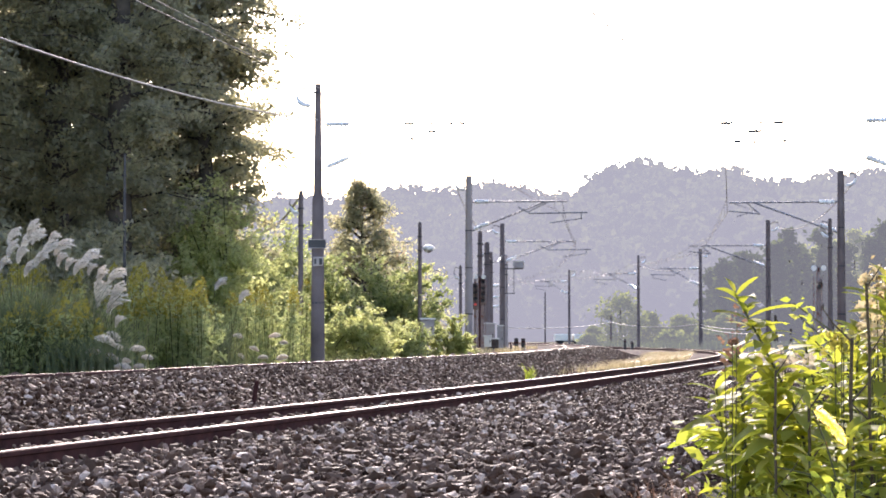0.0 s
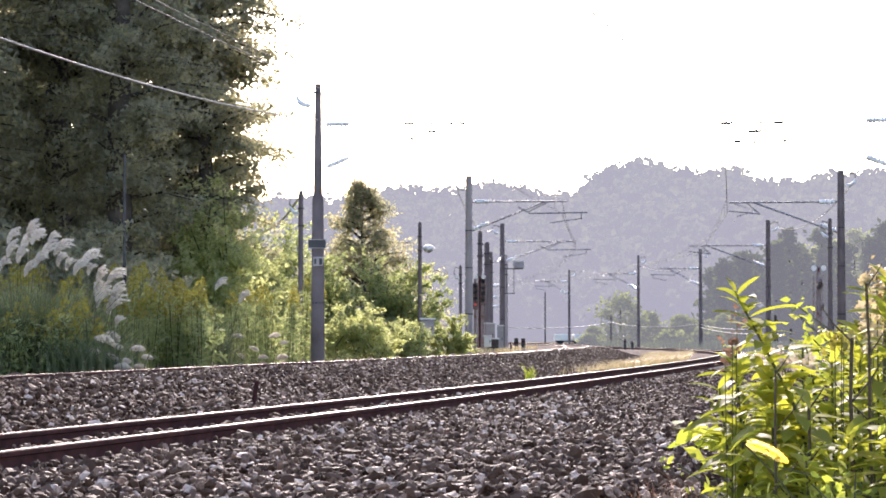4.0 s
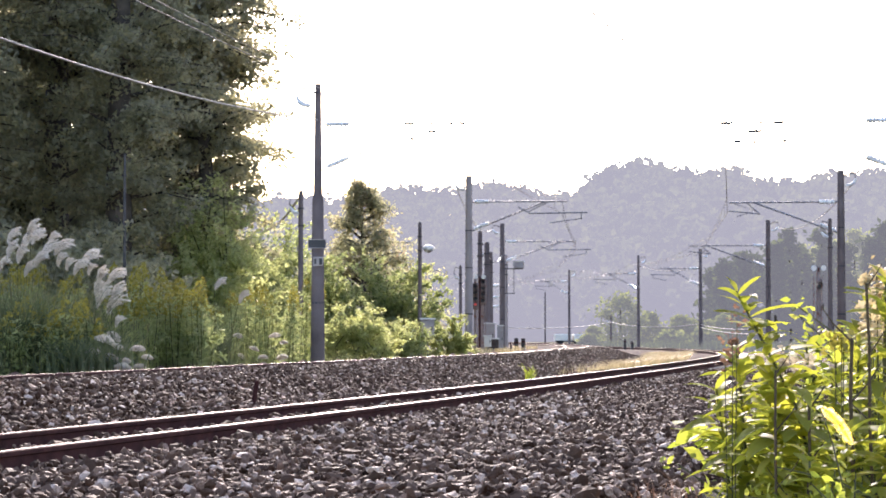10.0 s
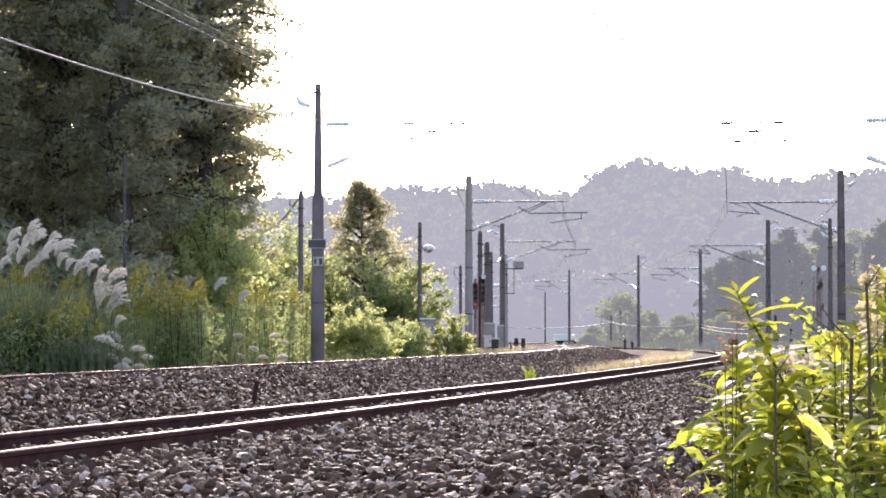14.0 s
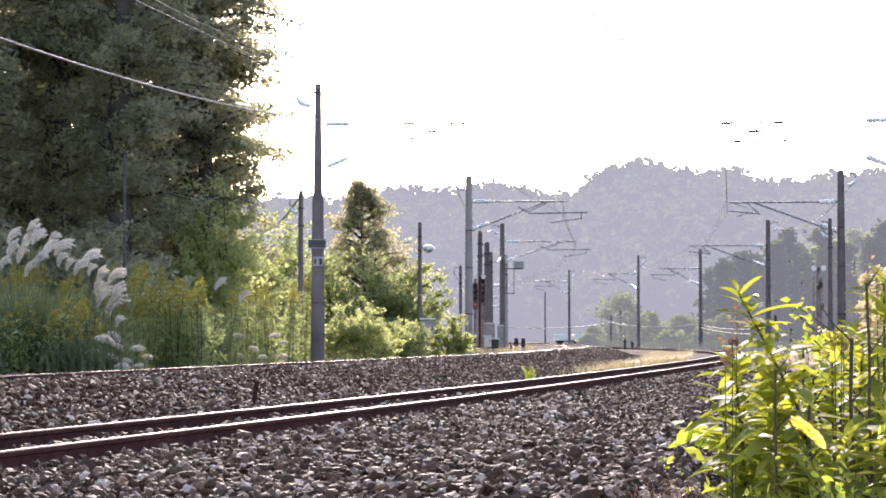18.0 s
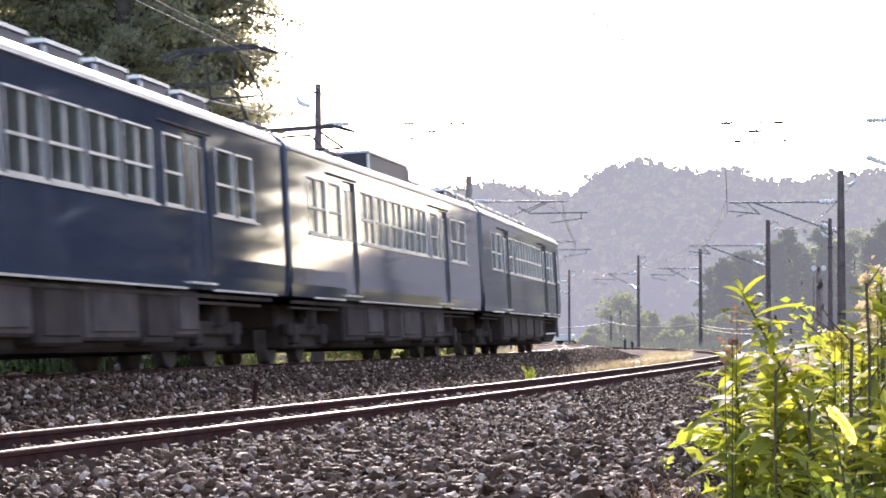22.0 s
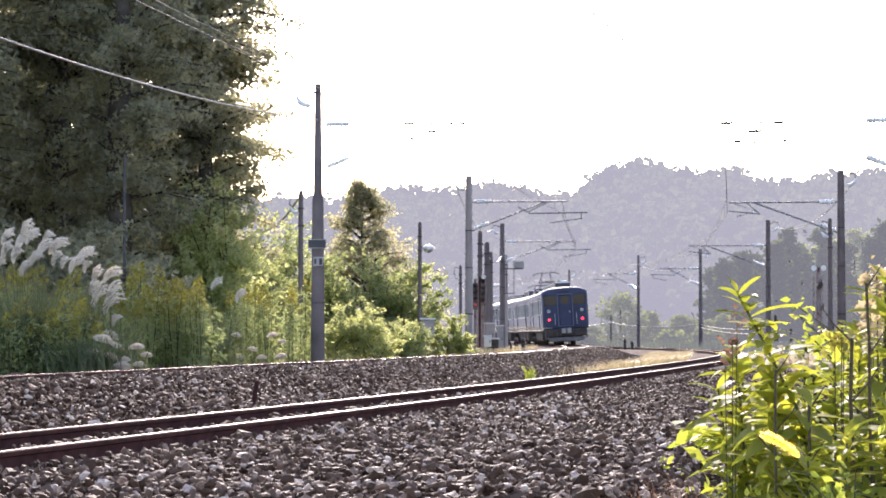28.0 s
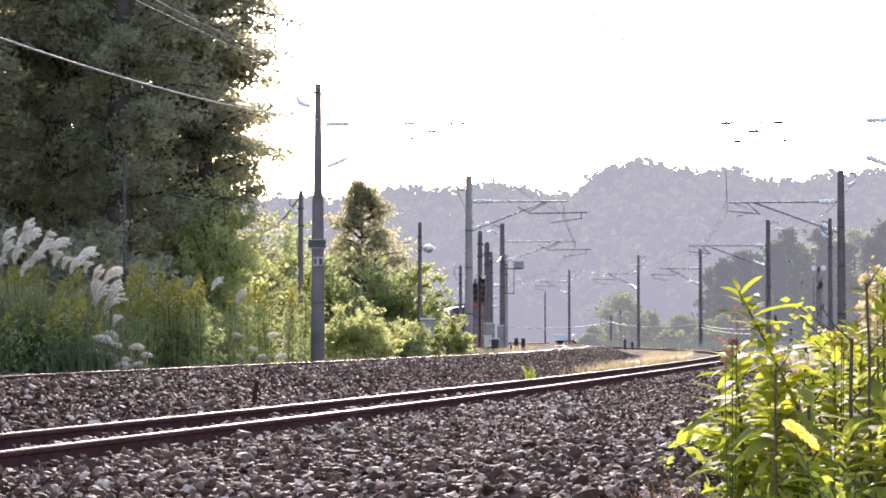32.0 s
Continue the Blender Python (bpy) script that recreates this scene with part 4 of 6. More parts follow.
# ---- overhead line masts ----
def mast(x, y, top, rail, line, label, arm=3.7, wide=0.17, lower=None, slim=1.0, concrete=None, fittings=(), inward=False):
    """A concrete mast with a hinged bracket over a track; its local x points at the track."""
    s, o = (float(a[0]) for a in offsets(line, np.array([x]), np.array([y])))
    cx, cy, t = on(line, s)
    ang = math.degrees(math.atan2(cy - y, cx - x))
    g = float(land([x], [y])[0]) - 0.05
    m = thing("overhead_line_mast", pose(x, y, g, 0, 0, ang), label, "mast", "overhead line masts")
    h = top - g
    if lower:
        part("pole", Shape().tube([(0, 0, -0.3), (0, 0, lower - g), (0, 0, lower - g + 0.12)], [wide * 1.08, wide * 0.82, wide * 0.66], 16).mesh("pole", True), CONCRETE, m, "tapered grey concrete pole")
        part("upper_pole", Shape().tube([(0, 0, lower - g + 0.1), (0, 0, h)], [wide * 0.62, wide * 0.42], 14).mesh("upper_pole", True), CONCRETE, m, "narrow grey steel extension")
        part("cross_bar", Shape().box((0, 0, h - 0.22), (0.1, 0.3, 0.05)).mesh("cross_bar"), DARK_STEEL, m)
    else:
        part("pole", Shape().tube([(0, 0, -0.3), (0, 0, h * 0.5), (0, 0, h)], [wide, wide * 0.88, wide * 0.72], 16).mesh("pole", True), concrete or CONCRETE, m, "tapered grey concrete pole")
    for k in (0.25,) if lower else (0.25, 0.5, 0.7):
        part("pole_band", Shape().tube([(0, 0, h * k), (0, 0, h * k + 0.05)], wide * (1 - 0.28 * k) + 0.006, 14).mesh("pole_band"), DARK_STEEL, m)
    zu, zl, zr = rail + 5.52 - g, rail + 4.42 - g, rail + 5.07 - g
    # slim below 1 thins the tubes, putting bright-sky glare into their shape.
    brk = part("bracket", Shape().tube([(wide * 0.6, 0, zu), (arm, 0, zu)], 0.03 * slim, 8).tube([(wide * 0.6, 0, zl), (arm * 0.78, 0, zu)], 0.03 * slim, 8).mesh("bracket"), STEEL, m, "grey steel tube bracket over the track")
    reg = Shape()
    if inward:
        reg.tube([(arm * 0.72, 0, zu - 0.42), (arm * 1.0, 0, zu - 0.3)], 0.022 * slim, 6).tube([(arm * 0.72, 0, zu - 0.42), (arm * 0.84, 0, zu - 0.02)], 0.02 * slim, 6)
        reg.tube([(arm * 0.95, 0, zu - 0.05), (arm * 0.76, 0, zu - 0.3), (arm * 0.93, 0, zu - 0.5)], 0.018 * slim, 6)
    else:
        reg.tube([(arm * 0.62, 0, zr), (arm * 1.2, 0, zr + 0.02)], 0.026 * slim, 6)
        reg.tube([(arm * 0.62, 0, zr), (arm * 0.5, 0, zu - 0.2)], 0.022 * slim, 6).tube([(arm * 0.6, 0, zr + 0.05), (arm * 0.82, 0, zu)], 0.02 * slim, 6)
        reg.tube([(arm * 1.14, 0, zr), (arm * 1.14, 0, zr - 0.22)], 0.022 * slim, 6).tube([(arm * 1.14, 0, zr - 0.2), (arm * 0.82, 0, zr - 0.36)], 0.018 * slim, 6)
    for d, drop, half in fittings:
        part("clamp", Shape().tube([(d - half, 0, zu - drop), (d - half * 0.5, 0, zu - drop - 0.02), (d + half * 0.5, 0, zu - drop - 0.02), (d + half, 0, zu - drop)], [0.014, 0.028, 0.028, 0.014], 8).mesh("clamp"), DARK_STEEL, brk, "dark clamp on the tube")
    part("registration_arm", reg.mesh("registration_arm"), STEEL, brk)
    for x0, z0, x1, z1 in ((0.22, zu, 0.75, zu), (0.22, zl + 0.08, 0.75, zl + 0.3)):
        pts = [(x0 + (x1 - x0) * k / 12, 0, z0 + (z1 - z0) * k / 12) for k in range(13)]
        part("insulator", Shape().tube(pts, [(0.06 if k % 2 else 0.095) * (0.4 + 0.6 * slim) for k in range(13)], 14).mesh("insulator", True), PORCELAIN, brk, "white ribbed porcelain insulator")
    arm_out = part("feeder_arm", Shape().tube([(0, 0, h - 0.25), (-0.3, 0, h - 0.1), (-0.5, 0, h - 0.12), (-0.52, 0, h - 0.3)], 0.022, 6).mesh("feeder_arm"), DARK_STEEL, m)
    part("insulator", Shape().tube([(-0.52, 0, h - 0.28), (-0.47, 0, h - 0.42), (-0.34, 0, h - 0.5), (-0.18, 0, h - 0.52)], [0.03, 0.055, 0.06, 0.04], 8).mesh("insulator"), PORCELAIN, arm_out, "white porcelain insulator")
    return m


MAST_LABEL = "grey concrete overhead mast with tube bracket"
mast(-2.99, 58.6, 7.28, FAR_TOP, FAR, "tall concrete mast with a dark sign and a white notice", 3.6, 0.165, 4.5, 0.45, None, ((2.22, 0.0, 0.14), (3.23, 0.0, 0.04), (3.5, 0.0, 0.09), (2.76, 0.19, 0.1), (2.3, 0.36, 0.05)))
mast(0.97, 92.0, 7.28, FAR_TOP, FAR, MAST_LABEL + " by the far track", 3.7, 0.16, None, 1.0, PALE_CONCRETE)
mast(3.14, 130.0, 7.26, FAR_TOP, FAR, MAST_LABEL + " by the far track", 3.9, 0.16)
mast(10.1, 54.0, 7.0, NEAR_TOP + 0.04, NEAR, MAST_LABEL + " by the near track", 4.0, 0.16, None, 0.45, None, ((3.85, 0.0, 0.16), (2.68, 0.0, 0.14), (3.22, 0.19, 0.16), (3.6, 0.41, 0.08), (3.2, 0.43, 0.04), (2.55, 0.41, 0.05)), True)
mast(14.12, 87.0, 7.14, NEAR_TOP + 0.06, NEAR, MAST_LABEL + " by the near track", 3.95, 0.16, None, 1.0, None, (), True)
mast(16.43, 124.0, 7.16, NEAR_TOP - 0.1, NEAR, MAST_LABEL + " by the near track", 4.0, 0.15, None, 1.0, None, (), True)
mast(17.1, 163.0, 7.1, NEAR_TOP - 0.15, NEAR, MAST_LABEL + " where the track bends", 2.8, 0.14)
mast(14.17, 178.0, 7.18, NEAR_TOP - 0.1, NEAR, MAST_LABEL + " where the track bends", 2.8, 0.12)
mast(10.9, 212.0, 7.08, NEAR_TOP + 0.13, NEAR, MAST_LABEL + " in the distance", 2.6, 0.12)


# fittings on the tall mast
def board(name, x, y, z, w, h, mat, label, category, rim=None, bars=()):
    b = thing(name, pose(x, y, z), label, category)
    part("panel", Shape().box((0, 0, 0), (w, 0.03, h), 0.006).mesh("panel"), mat, b)
    if rim:
        sh = Shape()
        for s in (-1, 1):
            sh.box((0, -0.02, s * h / 2), (w + 0.02, 0.03, 0.018)).box((s * w / 2, -0.02, 0), (0.018, 0.03, h - 0.018))
        part("rim", sh.mesh("rim"), rim, b)
    for bx, bz, bw, bh, bm in bars:
        part("mark", Shape().box((bx, -0.022, bz), (bw, 0.008, bh)).mesh("mark"), bm, b)
    part("strap", Shape().box((0, 0.135, 0), (0.1, 0.23, 0.05)).mesh("strap"), DARK_STEEL, b)
    return b


board("mast_sign", -3.0, 58.38, 3.44, 0.42, 0.2, PLATE_DARK, "dark rectangular sign plate with a pale rim strapped to the mast", "sign", CABINET)
board("mast_notice", -2.97, 58.38, 3.02, 0.24, 0.22, CABINET, "small pale grey notice with dark marks on the mast", "sign", None, ((-0.07, 0.0, 0.05, 0.13, PLATE_DARK), (0.06, 0.0, 0.07, 0.15, PLATE_DARK)))


# ---- wires ----
def sagging(name, a, b, sag, r, mat, label, category="wire", n=24, group=""):
    a, b = Vector(a), Vector(b)
    pts = [a.lerp(b, k / n) - Vector((0, 0, 4 * sag * (k / n) * (1 - k / n))) for k in range(n + 1)]
    return tagged(part(name, Shape().tube(pts, r, 6).mesh(name), mat), label, category, group)


BACK = (-8.9, 19.0)
sagging("feeder_cable", (-3.0, 58.45, 6.4), (*BACK, 5.78), 0.5, 0.019, CABLE, "pale thick cable sagging past the dark trees", "cable")


sagging("feeder_wire", (-3.48, 58.7, 6.95), (0.46, 92.0, 6.95), 0.7, 0.014, CABLE, "thin pale feeder wire between two masts", "wire")
sagging("feeder_wire", (0.46, 92.0, 6.95), (2.6, 130.0, 6.95), 0.7, 0.014, CABLE, "thin pale feeder wire between two masts", "wire")
sagging("feeder_wire", (14.62, 86.9, 6.8), (16.9, 123.9, 6.8), 0.7, 0.014, CABLE, "thin pale feeder wire between two masts", "wire")


def line_wires(line, supports, rail, label, stagger=()):
    """Carrying wire, contact wire and droppers from bracket to bracket; stagger shifts them to the right there."""
    pts = []
    for k, s in enumerate(supports):
        x, y, t = on(line, s, stagger[k] if k < len(stagger) else 0.0)
        pts.append(Vector((x, y, 0)))
    for a, b in zip(pts, pts[1:]):
        w = thing("overhead_wire", Matrix.Identity(4), label, "wire", "overhead wires")
        up = rail + 5.6
        run = [a.lerp(b, k / 12) + Vector((0, 0, up - 1.6 * (k / 12) * (1 - k / 12))) for k in range(13)]
        part("carrying_wire", Shape().tube(run, 0.007, 5).mesh("carrying_wire"), WIRE, w)
        part("contact_wire", Shape().tube([a + Vector((0, 0, rail + 5.07)), b + Vector((0, 0, rail + 5.07))], 0.009, 5).mesh("contact_wire"), WIRE, w)
        dr = Shape()
        for k in range(1, 12, 2):
            p = run[k]
            dr.tube([(p.x, p.y, rail + 5.07), p], 0.005, 4)
        part("droppers", dr.mesh("droppers"), WIRE, w)


line_wires(FAR, (-25, 18, 52, 90, 130, 175, 220), FAR_TOP, "thin dark overhead contact wire above the far track", (0, 0, 0.4))
line_wires(NEAR, (-12, 32, 66, 104, 144, 160, 200, 250), NEAR_TOP + 0.08, "thin dark overhead contact wire above the near track", (2.0, 2.15, 0.15, -0.7))


# ---- small poles, signals and cabinets by the far track ----
def plain_pole(x, y, top, r, label, lamp=None, hook=False, name="utility_pole", mat=None):
    g = float(land([x], [y])[0]) - 0.05
    p = thing(name, pose(x, y, g), label, "pole", "utility poles")
    h = top - g
    part("shaft", Shape().tube([(0, 0, -0.2), (0, 0, h)], [r, r * 0.75], 12).mesh("shaft", True), mat or CONCRETE, p)
    part("cap", Shape().tube([(0, 0, h), (0, 0, h + 0.05)], [r * 0.8, r * 0.4], 12).mesh("cap"), DARK_STEEL, p)
    for k in (0.8, 0.9):
        part("clamp", Shape().tube([(0, 0, h * k), (0, 0, h * k + 0.05)], r * 1.1, 10).mesh("clamp"), DARK_STEEL, p)
    if lamp:
        side, z = lamp
        part("lamp_arm", Shape().tube([(0, 0, z - g + 0.05), (side * 0.12, 0, z - g + 0.05)], 0.02, 6).mesh("lamp_arm"), DARK_STEEL, p)
        rimmed = part("lamp_head", Shape().tube([(side * 0.28, 0, z - g - 0.02), (side * 0.28, 0, z - g + 0.05), (side * 0.28, 0, z - g + 0.1), (side * 0.28, 0, z - g + 0.12)], [0.21, 0.2, 0.13, 0.04], 20).mesh("lamp_head", True), WHITE, p, "white dished lamp shade")
        part("lens", Shape().tube([(side * 0.28, 0, z - g - 0.02), (side * 0.28, 0, z - g - 0.1), (side * 0.28, 0, z - g - 0.14)], [0.17, 0.13, 0.04], 18).mesh("lens", True), GLOBE, rimmed, "pale translucent lamp globe")
    if hook:
        part("bracket", Shape().tube([(0, 0, h - 0.1), (-0.28, 0, h - 0.05), (-0.32, 0, h - 0.35), (-0.2, 0, h - 0.5)], 0.02, 6).mesh("bracket"), DARK_STEEL, p)
        part("insulator", Shape().tube([(-0.3, 0, h - 0.42), (-0.22, 0, h - 0.55), (0.0, 0, h - 0.62)], [0.04, 0.06, 0.04], 8).mesh("insulator"), PORCELAIN, p)
    return p


plain_pole(-0.755, 80.0, 4.93, 0.075, "slim dark utility pole with a round pale lamp", (1, 4.12))
plain_pole(0.855, 120.0, 4.7, 0.09, "slim utility pole with a hooked insulator", None, True)
plain_pole(-4.06, 70.0, 5.36, 0.085, "slim utility pole in front of the wood", None, True)
plain_pole(-8.05, 62.0, 5.8, 0.045, "thin dark pole among dark trees", mat=DARK_STEEL)
plain_pole(1.66, 110.0, 5.95, 0.13, "grey concrete pole with cable clamps")
plain_pole(2.13, 119.0, 5.8, 0.16, "thick grey transformer pole", None, True)
plain_pole(2.32, 121.0, 5.4, 0.17, "thick grey transformer pole", None)
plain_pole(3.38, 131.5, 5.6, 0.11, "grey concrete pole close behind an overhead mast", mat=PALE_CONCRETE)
plain_pole(10.9, 262.0, 6.05, 0.09, "far thin utility pole")
plain_pole(13.6, 86.2, 5.35, 0.09, "dark slim pole beside the overhead line mast", None, True)
for a, b, sag in (((3.2, 131.0, 1.75), (13.4, 196.0, 2.45), 0.2), ((17.1, 163.0, 5.9), (14.3, 178.0, 6.4), 0.3), ((2.2, 119.0, 5.2), (3.14, 130.0, 5.6), 0.35), ((13.4, 196.0, 2.45), (17.1, 163.0, 2.15), 0.3), ((17.1, 163.0, 2.1), (16.43, 124.0, 1.75), 0.2), ((17.1, 163.0, 1.9), (16.43, 124.0, 1.4), 0.15)):
    sagging("trackside_cable", a, b, sag, 0.024, CABLE, "pale sheathed cable hung between trackside poles", "cable", 16, "trackside cables")
plain_pole(13.4, 196.0, 3.0, 0.08, "short utility pole beside the bend", None, True)
sagging("cable", (-4.06, 70.0, 5.3), (-6.4, 84.0, 4.9), 0.35, 0.03, CABLE, "pale cable sagging from a pole into the trees", "cable")


def railway_signal(x, y, z_lamp, label, lamp, top, faces=4):
    g = float(land([x], [y])[0]) - 0.05
    s = thing("railway_signal", pose(x, y, g), label, "railway signal", "railway signals")
    h = top - g
    part("post", Shape().tube([(0, 0, -0.1), (0, 0, h)], [0.08, 0.07], 10).mesh("post"), SIGNAL_RUST, s, "rust-brown post")
    lad = Shape()
    for dx in (-0.14, 0.14):
        lad.tube([(dx, 0.22, 0), (dx, 0.14, h - 0.2)], 0.02, 5)
    for k in range(int((h - 0.4) / 0.3)):
        lad.tube([(-0.14, 0.2, 0.3 + 0.3 * k), (0.14, 0.2, 0.3 + 0.3 * k)], 0.014, 5)
    part("ladder", lad.mesh("ladder"), SIGNAL_RUST, s, "rusty ladder")
    head = part("signal_head", Shape().box((0, -0.14, z_lamp - g + 0.085 * faces), (0.36 if faces > 1 else 0.2, 0.16, 0.29 * faces), 0.05).mesh("signal_head"), SIGNAL_RUST, s, "rust-brown signal head")
    for k in range(faces):
        z = z_lamp - g + 0.27 * k - 0.05
        part("hood", Shape().tube([(0, -0.2, z + 0.03), (0, -0.42, z + 0.06)], [0.11, 0.1], 12, False).mesh("hood"), DARK_STEEL, head)
        part("lens", Shape().tube([(0, -0.215, z), (0, -0.235, z)], [0.085, 0.07], 12).mesh("lens"), lamp if k == 0 else PLATE_DARK, head, "red signal lamp" if k == 0 else "")
    return s


railway_signal(1.42, 108.0, 2.7, "railway signal with a red lamp on a rusty post", SIGNAL_RED, 3.8)
railway_signal(1.75, 108.6, 2.9, "railway signal with dark lamps on a rusty post", PLATE_DARK, 4.0)
railway_signal(12.85, 84.0, 3.0, "rusty signal post with a small lamp behind the near mast", PLATE_DARK, 3.5, 1)


def pole_box(x, y, z, label):
    """A grey apparatus box on a bracket high on a mast, with a drop frame below it."""
    b = thing("apparatus_box", pose(x, y, z), label, "equipment box")
    part("case", Shape().box((0.75, 0, 0), (0.56, 0.4, 0.34), 0.03).mesh("case"), CABINET, b)
    part("lid", Shape().box((0.75, 0, 0.19), (0.62, 0.46, 0.04), 0.01).mesh("lid"), WHITE, b)
    part("shelf", Shape().box((0.5, 0, -0.2), (1.0, 0.3, 0.05)).mesh("shelf"), DARK_STEEL, b)
    drop = Shape()
    for dx in (0.12, 0.5):
        drop.tube([(dx, -0.1, -0.22), (dx, -0.1, -1.5)], 0.02, 6)
    drop.tube([(0.0, -0.1, -1.5), (0.55, -0.1, -1.5)], 0.025, 6)
    part("drop_frame", drop.mesh("drop_frame"), DARK_STEEL, b)
    for dz in (-1.1, -1.7, -2.2):
        part("insulator", Shape().tube([(-0.62, -0.1, dz), (-0.5, -0.1, dz), (-0.3, -0.1, dz + 0.03)], [0.05, 0.07, 0.05], 8).mesh("insulator"), PORCELAIN, b, "white porcelain insulator")
    return b


pole_box(3.25, 129.9, 5.06, "grey apparatus box on a bracket high on a mast")


def lamp_bar(x, y, z, label):
    g = float(land([x], [y])[0])
    b = thing("warning_lamps", pose(x, y, g), label, "lamp")
    part("post", Shape().tube([(0, 0, -0.1), (0, 0, z - g)], 0.04, 8).mesh("post"), RUSTY, b)
    part("bar", Shape().tube([(-0.2, 0, z - g), (0.2, 0, z - g)], 0.03, 6).mesh("bar"), DARK_STEEL, b)
    for s in (-1, 1):
        part("lamp", Shape().tube([(0.17 * s, 0.06, z - g), (0.17 * s, -0.1, z - g)], [0.06, 0.1], 12).mesh("lamp"), WHITE, b, "white round lamp")
    return b


lamp_bar(1.6, 107.0, 3.87, "pair of pale round warning lamps on a post")
lamp_bar(13.0, 85.0, 3.62, "pair of pale round lamps on a post")


def cabinet(x, y, w, h, mat, label, up=0.0):
    g = float(land([x], [y])[0]) - 0.03
    c = thing("equipment_cabinet", pose(x, y, g), label, "cabinet", "trackside cabinets")
    part("plinth", Shape().box((0, 0, (0.12 + up) / 2), (w * (0.8 if up == 0 else 0.14), 0.35, 0.12 + up), 0.01).mesh("plinth"), CONCRETE if up == 0 else DARK_STEEL, c)
    b = part("body", Shape().box((0, 0, 0.12 + up + h / 2), (w, 0.45, h), 0.015).mesh("body"), mat, c)
    # White puts the sun glint on the cabinet top into the lid's colour.
    part("lid", Shape().box((0, 0, 0.15 + up + h), (w + 0.08, 0.55, 0.06), 0.015).mesh("lid"), WHITE, c)
    part("door", Shape().box((0, -0.235, 0.12 + up + h / 2), (w * 0.86, 0.02, h * 0.86), 0.005).mesh("door"), mat, b)
    part("latch", Shape().box((w * 0.3, -0.255, 0.12 + up + h / 2), (0.04, 0.03, 0.12)).mesh("latch"), DARK_STEEL, b)
    return c


cabinet(2.1, 112.0, 0.54, 1.0, CABINET, "grey equipment cabinet, lid whitened as if glinting", 0.25)
cabinet(1.95, 107.0, 0.3, 0.45, WHITE, "small white equipment box on a stand", 0.25)
cabinet(2.25, 109.0, 0.42, 0.4, UNDER_GREY, "small dark equipment box", 0.2)
cabinet(-0.5, 79.6, 0.44, 0.55, CABINET, "grey equipment box on a post beside shrubs", 0.75)
cabinet(2.75, 118.0, 0.3, 1.2, CABINET, "tall grey equipment cabinet")


def stake(x, y, h, r, mat, label, lean=0.0, name="marker_post"):
    g = float(land([x], [y])[0]) - 0.05
    s = thing(name, pose(x, y, g, 0, lean, 0), label, "post", "trackside posts")
    part("shaft", Shape().tube([(0, 0, -0.1), (0, 0, h * 0.97), (0, 0, h)], [r, r, r * 0.6], 8).mesh("shaft"), mat, s)
    part("band", Shape().tube([(0, 0, h * 0.7), (0, 0, h * 0.8)], r * 1.08, 8).mesh("band"), RUSTY, s)
    return s


stake(-2.27, 29.3, 0.34, 0.028, RUSTY, "short rusty stake leaning in the ballast", 9)
stake(3.22, 108.0, 0.86, 0.09, DARK_STEEL, "short dark marker post beside the track")
stake(3.53, 108.0, 0.66, 0.09, DARK_STEEL, "short dark marker post beside the track")
stake(2.93, 106.0, 0.76, 0.03, RUSTY, "thin rusty marker post in dry grass")
stake(11.85, 160.0, 0.74, 0.08, DARK_STEEL, "short dark post near the distant siding")
stake(12.33, 160.0, 0.6, 0.11, DARK_STEEL, "short dark post near the distant siding")


# ---- far vehicles ----
def small_truck(x, y, label, turn):
    g = float(land([x], [y])[0])
    t = thing("truck", pose(x, y, g, 0, 0, turn), label, "truck", "parked vehicles")
    part("cargo_box", Shape().box((-0.7, 0, 0.86), (1.9, 1.4, 0.78), 0.04).mesh("cargo_box"), VEHICLE_WHITE, t, "white cargo box")
    cab_part = part("cab", Shape().box((1.0, 0, 0.82), (1.0, 1.35, 0.84), 0.12).mesh("cab"), VEHICLE_WHITE, t)
    part("windscreen", Shape().box((1.36, 0, 1.0), (0.3, 1.2, 0.34), 0.04).mesh("windscreen"), DARK_GLASS, cab_part)
    part("chassis", Shape().box((0, 0, 0.42), (3.2, 1.0, 0.16), 0.03).mesh("chassis"), DARK_STEEL, t)
    wheel = Shape().tube([(0, -0.09, 0), (0, 0.09, 0)], 0.28, 14).mesh("wheel")
    for wx in (-1.0, 1.1):
        for s in (-1, 1):
            part("wheel", wheel, RUBBER, t, "", pose(wx, s * 0.6, 0.28))
    return t


small_truck(14.9, 292.0, "small white truck parked on the distant road", 8)
small_truck(17.2, 294.0, "small white truck parked on the distant road", 188)
small_truck(22.2, 308.0, "small white van-like truck beyond the siding", 5)

# ---- plants ----
SWAYING = []  # thing, pose at rest, phase, degrees, lean after the train


def height_at(x, y):
    return float(land([x], [y])[0])


def clumps(centres, radii, n, flat=0.7):
    """n places spread loosely over clumps."""
    centres, radii = np.asarray(centres, float), np.asarray(radii, float)
    i = rng.choice(len(centres), n, p=radii ** 2 / (radii ** 2).sum())
    d = rng.normal(0, 0.5, (n, 3)) * radii[i][:, None]
    d[:, 2] *= flat
    return centres[i] + d


